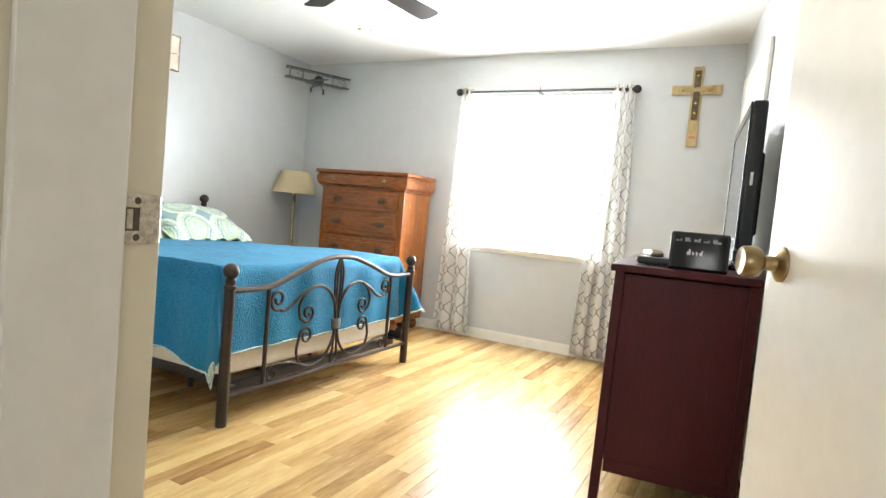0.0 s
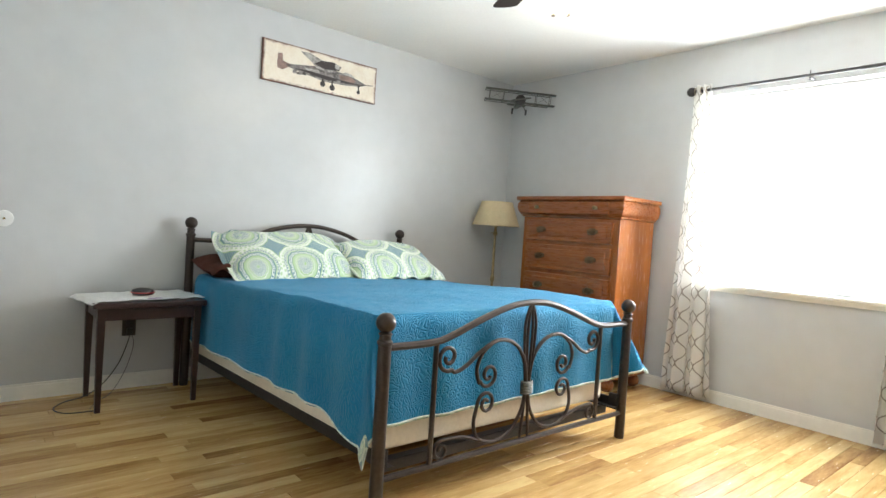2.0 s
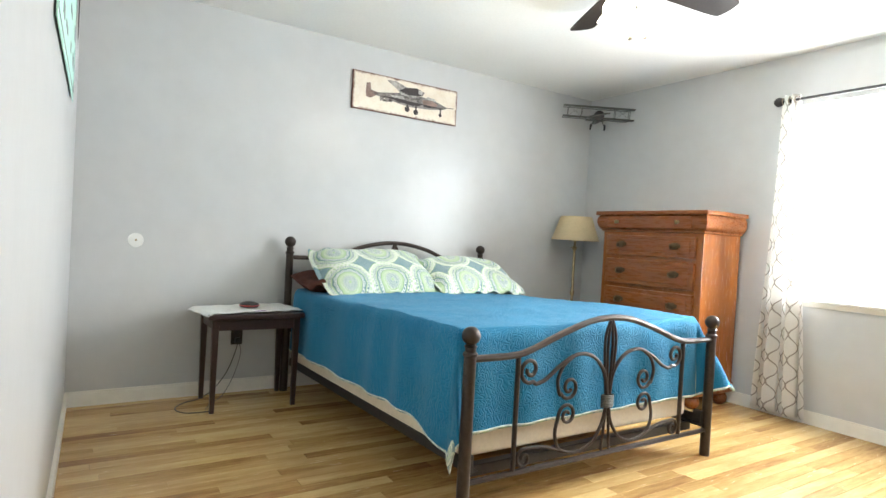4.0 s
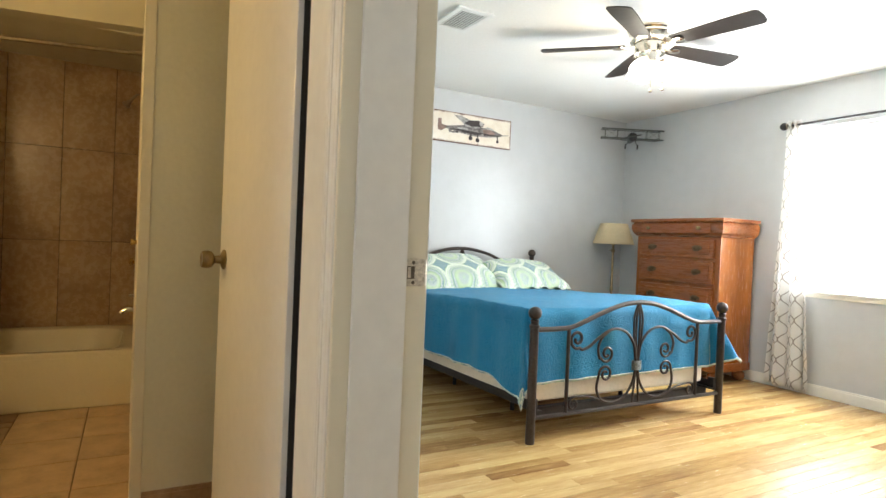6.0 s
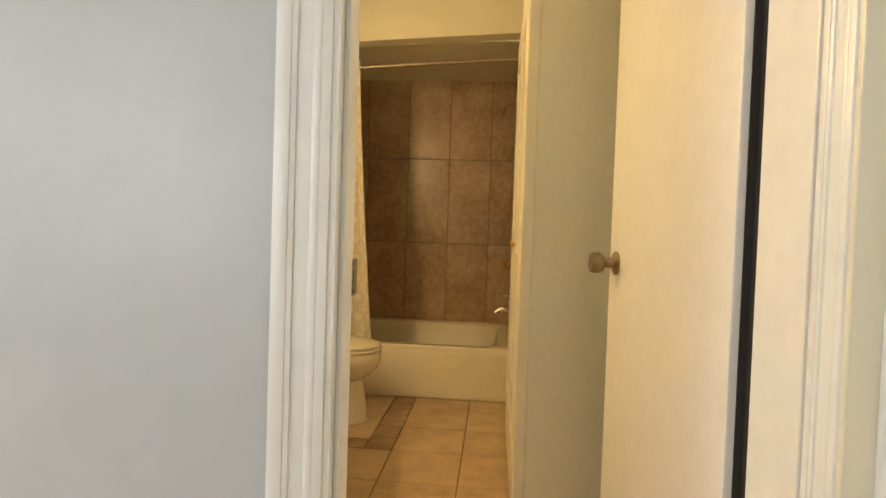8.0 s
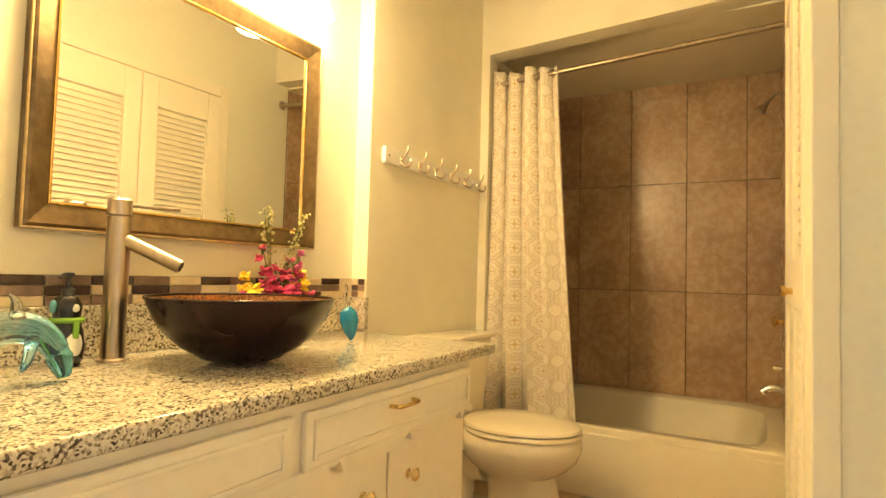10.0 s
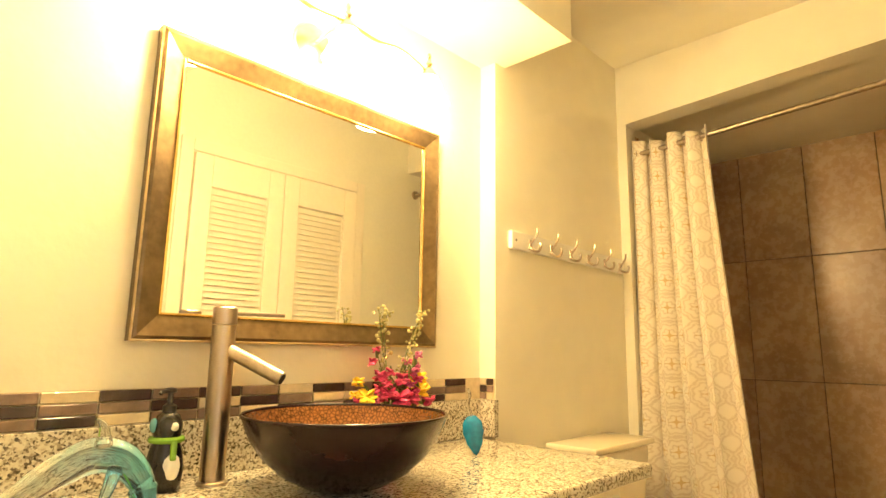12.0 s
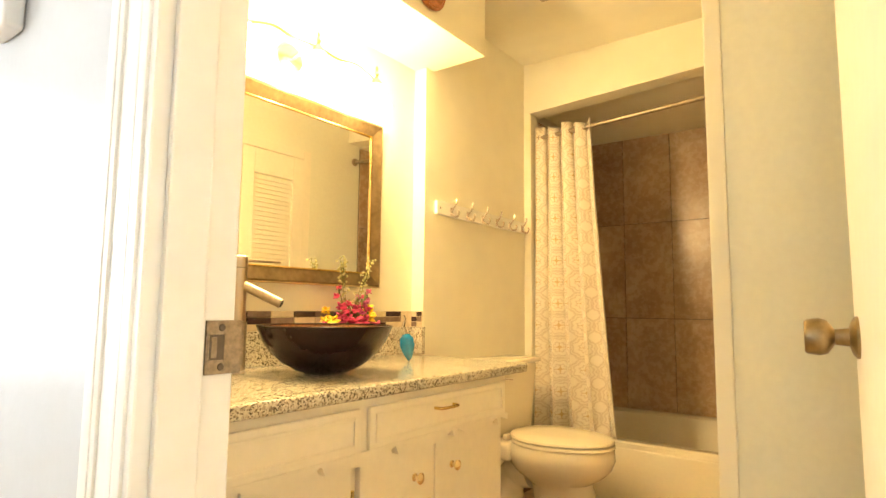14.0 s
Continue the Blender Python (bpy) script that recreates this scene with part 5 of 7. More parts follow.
part("tail_fin", boxm(-0.002, 0.20, 0.0, 0.002, 0.25, 0.06, 0.001), GRAPHITE, bp)
for x in (-0.058, 0.058):
    part("wheel", lathe(bmesh.new(), [(0.0, -0.006), (0.024, -0.006), (0.028, 0.0), (0.024, 0.006), (0.0, 0.006)], 16, Matrix.Translation((x, -0.055, -0.112)) @ Matrix.Rotation(radians(90), 4, "Y")), BLACKIRON, bp, smooth=True)
    part("gear_strut", tube(bmesh.new(), [(x * 0.5, -0.02, -0.04), (x, -0.055, -0.112), (x * 0.4, -0.075, -0.04)], 0.003, 6), GRAPHITE, bp)
part("hanging_wire", tube(bmesh.new(), [(0, 0, 0.06), (0, 0, 0.197)], 0.0008, 5), CHROME, bp)

# curtain rod, finials, brackets, and two curtains
rod = thing("curtain_rod", pose(0, 0, 0), "black curtain rod with ball finials over the window", "curtain rod")
RZ, RY = 2.095, 4.715
part("rod", tube(bmesh.new(), [(-1.94, RY, RZ), (-0.52, RY, RZ)], 0.009, 12), BLACKIRON, rod, smooth=True)
part("outer_sleeve", tube(bmesh.new(), [(-1.0, RY, RZ), (-0.52, RY, RZ)], 0.0115, 12), BLACKIRON, rod, smooth=True)
for x in (-1.97, -0.495):
    part("finial", ball(bmesh.new(), (x, RY, RZ), 0.031, 18), BLACKIRON, rod, smooth=True)
for x in (-1.90, -1.25, -0.57):
    part("bracket", boxm(x - 0.006, RY, RZ - 0.015, x + 0.006, YN, RZ - 0.005, 0.001), BLACKIRON, rod)
    part("bracket_screw", tube(bmesh.new(), [(x, RY - 0.004, RZ - 0.03), (x, RY - 0.004, RZ + 0.028)], 0.003, 6), BLACKIRON, rod)


def curtain(x0, x1, b0, b1, folds, seed, label):
    """A panel that hangs from x0..x1 at the rod and spreads to b0..b1 at its foot."""
    c = thing("curtain", pose((x0 + x1) / 2, RY, RZ), label, "curtain", "window curtains")
    top, bottom, flat = RZ + 0.035, 0.035, 0.62

    def f(u, v):
        z = top + (bottom - top) * v
        s = v ** 0.9
        a, b = x0 + (b0 - x0) * s, x1 + (b1 - x1) * s
        amp = 0.026 + 0.008 * v
        ph = u * folds * 2 * math.pi
        x = a + (b - a) * u + 0.012 * math.sin(2 * ph + seed) * v + 0.01 * math.sin(3 * v + seed)
        y = amp * math.sin(ph + 0.6 * math.sin(3.3 * v + seed)) + 0.006 * math.sin(2.3 * ph + 7 * v)
        return (x - (x0 + x1) / 2, y - 0.012 * v, z - RZ)

    solid(part("panel", sheet(bmesh.new(), 90, 40, f, lambda u, v: (u * flat, v * (top - bottom))), TRELLIS, c, smooth=True), 0.0015)
    for i in range(3):
        x = x0 + (x1 - x0) * (i + 0.4) / 3 - (x0 + x1) / 2
        part("grommet", tube(bmesh.new(), [(x, 0.021 * math.cos(q), 0.021 * math.sin(q)) for q in [2 * math.pi * j / 16 for j in range(16)]], 0.0035, 6, closed=True), NICKEL, c, "metal grommet", True)


curtain(-1.955, -1.835, -2.03, -1.69, 2.6, 0.4, "white curtain with a grey trellis print, gathered")
curtain(-0.675, -0.52, -0.795, -0.43, 3.4, 2.1, "white curtain with a grey trellis print, gathered wide")

# wooden cross
cr = thing("wall_cross", pose(-0.09, YN - 0.002, 1.685), "pale wooden cross with a dark metal inlay", "cross")
part("upright", boxm(-0.036, -0.018, 0, 0.036, 0, 0.575, 0.003), ROPE, cr)
part("cross_bar", boxm(-0.168, -0.0215, 0.375, 0.168, -0.0035, 0.44, 0.003), ROPE, cr)
part("inlay", boxm(-0.022, -0.026, 0.19, 0.022, -0.018, 0.545, 0.004), mat("dark_bronze_inlay", (0.09, 0.07, 0.04), 0.4, metal=0.7, vary=0.4, scale=40), cr)
part("inlay_bar", boxm(-0.105, -0.0285, 0.392, 0.105, -0.0215, 0.424, 0.004), BRASS, cr)
for x, z in ((-0.085, 0.408), (0.085, 0.408), (0, 0.508), (0, 0.24), (0, 0.31)):
    part("stud", ball(bmesh.new(), (x, -0.027, z), 0.010, 12, (1, 0.5, 1)), BRIGHTBRASS, cr, smooth=True)
part("foot_mark", boxm(-0.025, -0.0195, 0.06, 0.025, -0.017, 0.075, 0.001), COPPER, cr)

# red media chest with the television and boxes on it
mc = thing("media_chest", Matrix.Translation((-0.095, 2.44, 0)) @ Matrix.Rotation(radians(5), 4, "Z"), "dark red lacquered wooden chest along the wall", "chest")
CW, CL, CHH = 0.485, 1.22, 0.91
part("side_panel", boxm(0.03, 0.008, 0.13, CW - 0.02, 0.02, CHH - 0.035, 0.002), REDWOOD, mc)
part("side_panel", boxm(0.03, CL - 0.02, 0.13, CW - 0.02, CL - 0.008, CHH - 0.035, 0.002), REDWOOD, mc)
for x in (0.0, CW - 0.035):
    for y in (0.0, CL - 0.035):
        leg = bmesh.new()
        box(leg, x, y, 0.0, x + 0.035, y + 0.035, CHH - 0.028, 0.003)
        for v in leg.verts:
            if v.co.z < 0.05:
                v.co.x += -0.012 if x == 0 else 0.0
        part("leg", leg, REDWOOD, mc)
part("lower_rail", boxm(0.03, 0.004, 0.12, CW - 0.03, 0.024, 0.165, 0.002), REDWOOD, mc)
part("back_panel", boxm(CW - 0.018, 0.02, 0.13, CW - 0.006, CL - 0.02, CHH - 0.03, 0.001), REDWOOD, mc)
part("top", boxm(-0.016, -0.016, CHH - 0.028, CW + 0.004, CL + 0.016, CHH, 0.006), REDWOOD, mc)
for k, z in enumerate((0.15, 0.40, 0.65)):
    dr = part("drawer", boxm(0.002, 0.045, z, 0.03, CL - 0.045, z + 0.23, 0.004), REDWOOD, mc)
    for y in (0.28, CL - 0.28):
        part("knob", lathe(bmesh.new(), [(0.0, 0.0), (0.008, 0.0), (0.008, 0.012), (0.016, 0.018), (0.016, 0.025), (0.0, 0.03)], 14, Matrix.Translation((0.002, y, z + 0.115)) @ Matrix.Rotation(radians(-90), 4, "Y")), BRASS, dr, "brass knob", True)

tv = thing("television", Matrix.Translation((0.292, 2.73, CHH)) @ Matrix.Rotation(radians(4.5), 4, "Z"), "black flat television on a stand on the red chest", "television")
part("cabinet", boxm(0.0, 0.0, 0.085, 0.055, 0.86, 0.665, 0.014, 3), BLACKPLASTIC, tv, smooth=True)
part("back_cover", boxm(0.05, 0.22, 0.15, 0.085, 0.64, 0.50, 0.02, 3), BLACKPLASTIC, tv, smooth=True)
part("screen", boxm(-0.0025, 0.04, 0.135, 0.0, 0.82, 0.63), SCREEN, tv, "glossy dark screen")
part("bezel", panel_frame(bmesh.new(), 0.005, 0.09, 0.855, 0.66, 0.036, 0.0, 0.006, 0.002), GLOSSBLACK, tv).matrix_basis = Matrix.Rotation(radians(90), 4, "Z")
part("neck", boxm(0.015, 0.37, 0.02, 0.05, 0.49, 0.10, 0.006), BLACKPLASTIC, tv)
part("foot", boxm(-0.08, 0.18, 0.0, 0.115, 0.68, 0.022, 0.008), GLOSSBLACK, tv)
part("side_button", boxm(0.02, -0.0015, 0.34, 0.03, 0.001, 0.39, 0.0005), PLATEWHITE, tv, "pale side buttons")

rb = thing("satellite_receiver", Matrix.Translation((0.078, 2.50, CHH)) @ Matrix.Rotation(radians(3), 4, "Z") @ Matrix.Rotation(radians(-6), 4, "X"), "glossy black receiver box standing upright on the chest", "receiver")
part("case", boxm(0.0, 0.0, 0.0, 0.200, 0.045, 0.143, 0.014, 4), GLOSSBLACK, rb, smooth=True)
for i, w in enumerate((0.012, 0.005, 0.016, 0.004, 0.014, 0.005, 0.02, 0.004, 0.014, 0.012)):
    part("print_bar", boxm(0.018 + 0.0155 * i, -0.0012, 0.106, 0.018 + 0.0155 * i + w, 0.0, 0.112 + 0.004 * (i % 3), 0), INK, rb)
part("logo_bar", boxm(0.066, -0.0015, 0.058, 0.072, 0.0, 0.078), WHITEINK, rb)
for x in (0.060, 0.078, 0.090, 0.102):
    part("logo_bar", boxm(x, -0.0015, 0.058, x + 0.0055, 0.0, 0.070), WHITEINK, rb)
part("logo_bar", boxm(0.108, -0.0015, 0.058, 0.112, 0.0, 0.077), WHITEINK, rb)
dp = thing("disc_player", Matrix.Translation((-0.01, 2.57, CHH)) @ Matrix.Rotation(radians(4), 4, "Z"), "flat black disc player under the receiver", "player")
part("case", boxm(-0.03, 0.0, 0.004, 0.24, 0.22, 0.032, 0.006), BLACKPLASTIC, dp, smooth=True)
part("front_lip", boxm(-0.034, 0.01, 0.010, -0.028, 0.21, 0.026, 0.002), GLOSSBLACK, dp)
for x in (0.0, 0.2):
    part("foot", boxm(x, 0.02, 0.0, x + 0.02, 0.04, 0.005), BLACKPLASTIC, dp)
rm = thing("remote_control", Matrix.Translation((0.0, 2.63, CHH + 0.033)) @ Matrix.Rotation(radians(20), 4, "Z"), "grey and black remote control on the player", "remote")
part("body", boxm(0.0, 0.0, 0.0, 0.05, 0.15, 0.022, 0.009, 3), NICKEL, rm, smooth=True)
part("keypad", boxm(0.006, 0.02, 0.021, 0.044, 0.13, 0.024, 0.001), BLACKPLASTIC, rm)
wires = thing("cable_tangle", pose(0, 0, 0), "thin black and white cables behind the boxes", "cables")
for k in range(4):
    pts = [(0.25 + 0.02 * k, 2.54, CHH + 0.03), (0.28 + 0.015 * k, 2.60, CHH + 0.05 - 0.01 * k), (0.31, 2.66 + 0.02 * k, CHH + 0.02), (0.34, 2.70 + 0.03 * k, CHH + 0.008)]
    part("cable", tube(bmesh.new(), smooth_path(pts, 6), 0.0025, 6), CORD if k else PLATEWHITE, wires, smooth=True)

# ceiling fan with its lit globe
FX, FY = -1.75, 2.92
fan = thing("ceiling_fan", pose(FX, FY, H), "nickel ceiling fan with five dark blades, lights on", "ceiling fan")
part("housing", lathe(bmesh.new(), [(0.0, 0.0), (0.134, 0.0), (0.137, -0.010), (0.128, -0.020), (0.131, -0.028), (0.131, -0.034), (0.125, -0.040), (0.121, -0.070), (0.088, -0.088), (0.0, -0.089)], 40), FANNICKEL, fan, "satin nickel housing", True)
part("hub", lathe(bmesh.new(), [(0.0, -0.15), (0.090, -0.15), (0.090, -0.09), (0.060, -0.165), (0.060, -0.20), (0.07, -0.208), (0.05, -0.22), (0.0, -0.22)], 30), FANNICKEL, fan, smooth=True)
for k in range(5):
    m = Matrix.Rotation(radians(9.5 + 72 * k), 4, "Z")
    b = bmesh.new()
    out = [(0.15, -0.050), (0.20, -0.057), (0.54, -0.073), (0.635, -0.073), (0.652, -0.066), (0.661, -0.05), (0.667, 0.0), (0.661, 0.05), (0.652, 0.066), (0.635, 0.073), (0.54, 0.073), (0.20, 0.057), (0.15, 0.050)]
    tilt = Matrix.Rotation(radians(-11), 4, "X")
    lo = [b.verts.new(m @ (Matrix.Translation((0, 0, -0.095)) @ (tilt @ Vector((x, y, -0.003))))) for x, y in out]
    hi = [b.verts.new(m @ (Matrix.Translation((0, 0, -0.095)) @ (tilt @ Vector((x, y, 0.003))))) for x, y in out]
    b.faces.new(lo[::-1])
    b.faces.new(hi)
    for i in range(len(out)):
        b.faces.new((lo[i], lo[(i + 1) % len(out)], hi[(i + 1) % len(out)], hi[i]))
    blade = part("blade", b, BLADE, fan, "dark wood blade")
    arm = bmesh.new()
    tube(arm, [m @ Vector(p) for p in ((0.06, 0, -0.09), (0.11, 0.0, -0.103), (0.16, 0.0, -0.103))], [0.012, 0.009, 0.011], 8)
    ball(arm, m @ Vector((0.185, 0, -0.103)), 0.038, 14, (1, 1, 0.18))
    part("blade_arm", arm, FANNICKEL, blade, "nickel blade arm", True)
for k in range(3):
    m = Matrix.Rotation(radians(50 + 120 * k), 4, "Z")
    t = m @ Matrix.Translation((0.07, 0, -0.195)) @ Matrix.Rotation(radians(-28), 4, "Y")
    g = part("light_cup", lathe(bmesh.new(), [(0.0, 0.01), (0.022, 0.01), (0.026, -0.02), (0.0, -0.025)], 16, t), NICKEL, fan, smooth=True)
    sh = part("globe", lathe(bmesh.new(), [(0.028, -0.012), (0.048, -0.035), (0.066, -0.068), (0.073, -0.095), (0.04, -0.094), (0.0, -0.108)], 20, t), FANGLOW, fan, "lit frosted glass globe", True)
    sh.visible_shadow = False
for x, y, z in ((0.045, -0.03, -0.385), (0.055, 0.06, -0.36)):
    ch = part("pull_chain", tube(bmesh.new(), [(x, y, -0.21), (x, y, z)], 0.0012, 5), BRASS, fan)
    part("chain_bob", lathe(bmesh.new(), [(0.0, 0.02), (0.003, 0.016), (0.010, 0.0), (0.010, -0.009), (0.0, -0.014)], 12, Matrix.Translation((x, y, z))), NICKEL, ch, "small nickel chain bob", True)

# supply vent in the ceiling
vt = thing("ceiling_vent", pose(-2.26, 1.875, H), "white slatted air vent in the ceiling", "vent")
# near-black backing carries the shade of the duct behind the slats
part("backing", boxm(-0.14, -0.088, -0.004, 0.14, 0.088, 0.0), GAPSHADE, vt)
vf = bmesh.new()
for a in ((-0.17, -0.12, 0.17, -0.085), (-0.17, 0.085, 0.17, 0.12), (-0.17, -0.085, -0.13, 0.085), (0.13, -0.085, 0.17, 0.085)):
    box(vf, a[0], a[1], -0.012, a[2], a[3], 0.0, 0.003)
part("frame", vf, PLATEWHITE, vt)
for i in range(9):
    part("slat", boxm(-0.13, -0.076 + 0.019 * i - 0.004, -0.012, 0.13, -0.076 + 0.019 * i + 0.003, -0.008), PLATEWHITE, vt)

# map poster and pennant on the south wall
ps = thing("wall_poster", Matrix.Translation((-2.30, 0.733, 1.57)) @ Matrix.Rotation(math.atan2(-0.065, 2.72), 4, "Z"), "pale mint printed paper poster on the wall", "poster")
part("paper", boxm(-0.62, 0.004, 0.0, 0.62, 0.007, 0.70), MINT, ps)
part("border", panel_frame(bmesh.new(), -0.59, 0.03, 0.59, 0.67, 0.006, 0.007, 0.0085, 0), INK, ps)
random.seed(5)
for i in range(16):
    x, z = -0.55 + 0.26 * (i % 4) + random.uniform(0, 0.1), 0.08 + 0.15 * (i // 4) + random.uniform(0, 0.03)
    part("print_bar", boxm(x, 0.007, z, x + random.uniform(0.05, 0.13), 0.0082, z + random.uniform(0.02, 0.06)), INK, ps)
pn = thing("pennant", Matrix.Translation((-3.25, 0.757, 1.93)) @ Matrix.Rotation(math.atan2(-0.065, 2.72), 4, "Z"), "dark triangular pennant on the wall", "pennant")
pb = bmesh.new()
for y in (0.003, 0.006):
    pb.faces.new([pb.verts.new(p) for p in ((-0.13, y, 0.42), (0.13, y, 0.42), (0.0, y, 0.0))])
pb.verts.ensure_lookup_table()
for i in range(3):
    pb.faces.new((pb.verts[i], pb.verts[(i + 1) % 3], pb.verts[3 + (i + 1) % 3], pb.verts[3 + i]))
part("felt", pb, mat("dark_felt", (0.05, 0.04, 0.04), 0.9, vary=0.2), pn)

# ---- the hall's and bathroom's things ----
tsb = thing("chime_box", pose(XH, -0.578, 1.452), "white plastic chime box on the hall wall", "chime")
part("case", boxm(0, -0.042, -0.046, 0.028, 0.042, 0.046, 0.008, 3), PLATEWHITE, tsb, smooth=True)
part("grille", boxm(0.028, -0.015, -0.036, 0.0293, 0.015, -0.028), INK, tsb)

# bathtub
tub = thing("bathtub", pose(0, 0, 0), "cream enamelled bathtub set in the tiled alcove", "bathtub")
TZ = 0.332
ap = bmesh.new()
box(ap, XT - 0.045, YK + 0.002, 0.0, XT - 0.005, YC - 0.002, TZ - 0.03, 0.012, 3)
part("apron", ap, TUBWHITE, tub, smooth=True)


def tub_ring(inset, z, n=40, power=5.0):
    cx, cy = (XT - 0.005 + XTB) / 2, (YK + YT) / 2
    ax, ay = (XT - 0.005 - XTB) / 2 - inset, (YT - YK) / 2 - inset
    out = []
    for i in range(n):
        a = 2 * math.pi * i / n
        c, s = math.cos(a), math.sin(a)
        out.append((cx + ax * math.copysign(abs(c) ** (2 / power), c), cy + ay * math.copysign(abs(s) ** (2 / power), s), z))
    return out


bs = bmesh.new()
prev = None
for inset, z, pw in ((0.002, TZ - 0.032, 40), (0.002, TZ - 0.008, 40), (0.010, TZ, 30), (0.065, TZ, 9), (0.085, TZ - 0.012, 6), (0.105, TZ - 0.10, 5.5), (0.15, 0.09, 5), (0.22, 0.06, 4.5)):
    ring = [bs.verts.new(p) for p in tub_ring(inset, z, 64, pw)]
    if prev:
        for j in range(64):
            bs.faces.new((prev[j], prev[(j + 1) % 64], ring[(j + 1) % 64], ring[j]))
    prev = ring
bs.faces.new(prev)
part("basin", bs, TUBWHITE, tub, smooth=True)

fx = thing("shower_fittings", pose(0, 0, 0), "chrome and brass shower head, valve and tub spout", "shower")
part("shower_arm", tube(bmesh.new(), smooth_path([(-3.75, YT, 1.99), (-3.75, YT - 0.05, 1.985), (-3.75, YT - 0.09, 1.94)], 5), 0.008, 10), NICKEL, fx, smooth=True)
part("shower_head", lathe(bmesh.new(), [(0.0, 0.0), (0.010, 0.0), (0.012, 0.015), (0.026, 0.045), (0.026, 0.055), (0.0, 0.056)], 18, Matrix.Translation((-3.75, YT - 0.085, 1.945)) @ Matrix.Rotation(radians(140), 4, "X")), NICKEL, fx, smooth=True)
part("valve_handle", lathe(bmesh.new(), [(0.0, 0.0), (0.04, 0.0), (0.04, 0.008), (0.012, 0.014), (0.012, 0.035), (0.024, 0.045), (0.026, 0.06), (0.0, 0.066)], 20, Matrix.Translation((-3.75, YT, 0.83)) @ Matrix.Rotation(radians(90), 4, "X")), BRIGHTBRASS, fx, "bright brass valve handle", True)
part("spout", tube(bmesh.new(), smooth_path([(-3.75, YT, 0.50), (-3.75, YT - 0.07, 0.50), (-3.75, YT - 0.11, 0.475)], 5), [0.02] * 6 + [0.018] * 5, 14), CHROME, fx, "chrome tub spout", True)
part("diverter", tube(bmesh.new(), [(-3.75, YT - 0.01, 0.60), (-3.75, YT - 0.06, 0.60)], 0.012, 12), CHROME, fx, smooth=True)

srod = thing("shower_rod", pose(0, 0, 0), "satin metal shower curtain rod", "shower rod")
ROD = lambda y: 2.045 + (y + 1.2) * 0.06
part("rod", tube(bmesh.new(), [(-3.21, YK, ROD(YK)), (-3.21, YC, ROD(YC))], 0.0125, 14), NICKEL, srod, smooth=True)
for y, s in ((YK, -1), (YC, 1)):
    part("flange", lathe(bmesh.new(), [(0.0, 0.0), (0.03, 0.0), (0.026, 0.012), (0.0, 0.014)], 18, Matrix.Translation((-3.21, y, ROD(y))) @ Matrix.Rotation(radians(90) * s, 4, "X")), NICKEL, srod, smooth=True)

sc = thing("shower_curtain", pose(-3.21, -0.97, 2.05), "beige damask print shower curtain drawn aside", "shower curtain")


def shower_point(u, v):
    z = 2.105 + (0.31 - 2.105) * v
    a, b = -1.155 - 0.01 * v, -0.80 + 0.14 * v ** 1.2
    ph = u * 4.2 * 2 * math.pi
    amp = 0.036 + 0.010 * v
    x = amp * math.sin(ph + 0.5 * math.sin(2.5 * v)) + 0.008 * math.sin(2.1 * ph + 4 * v)
    y = a + (b - a) * u + 0.010 * math.sin(2 * ph + 1.0)
    top = 0.010 * math.sin(ph * 0.5) * max(0, 1 - v * 8)
    return (x + 0.015 * v, y + 0.97, z + top - 2.05)


solid(part("panel", sheet(bmesh.new(), 110, 44, shower_point, lambda u, v: (u * 0.85, v * 1.8)), DAMASK, sc, smooth=True), 0.0014)
for i in range(5):
    y = -1.13 + 0.075 * i + 0.97
    part("grommet", tube(bmesh.new(), [(0.021 * math.sin(a), y, 0.021 * math.cos(a) + ROD(y - 0.97) - 2.05) for a in [2 * math.pi * j / 16 for j in range(16)]], 0.003, 6, closed=True), NICKEL, sc, "metal grommet", True)
solid(part("liner", sheet(bmesh.new(), 40, 20, lambda u, v: (-0.05 + 0.02 * math.sin(u * 19), -1.19 + 0.97 + 0.30 * u, 2.06 - 1.75 * v - 2.05), lambda u, v: (u, v)), mat("brown_liner", (0.10, 0.07, 0.06), 0.5), sc, "dark translucent liner", True), 0.001)

# toilet
TX = -2.685
wc = thing("toilet", pose(TX, 0, 0), "biscuit porcelain toilet with closed seat lid", "toilet")


def egg(bm, rings, n=36):
    prev = None
    for cy, rx, ry0, ry1, z in rings:
        ring = []
        for i in range(n):
            a = 2 * math.pi * i / n
            c, s = math.cos(a), math.sin(a)
            ring.append(bm.verts.new((1.05 * rx * c, cy + ((1.12 if z > 0.25 else 1.0) * ry1 if s > 0 else ry0) * s, z)))
        if prev:
            for j in range(n):
                bm.faces.new((prev[j], prev[(j + 1) % n], ring[(j + 1) % n], ring[j]))
        else:
            bm.faces.new(ring[::-1])
        prev = ring
    bm.faces.new(prev)
    return bm


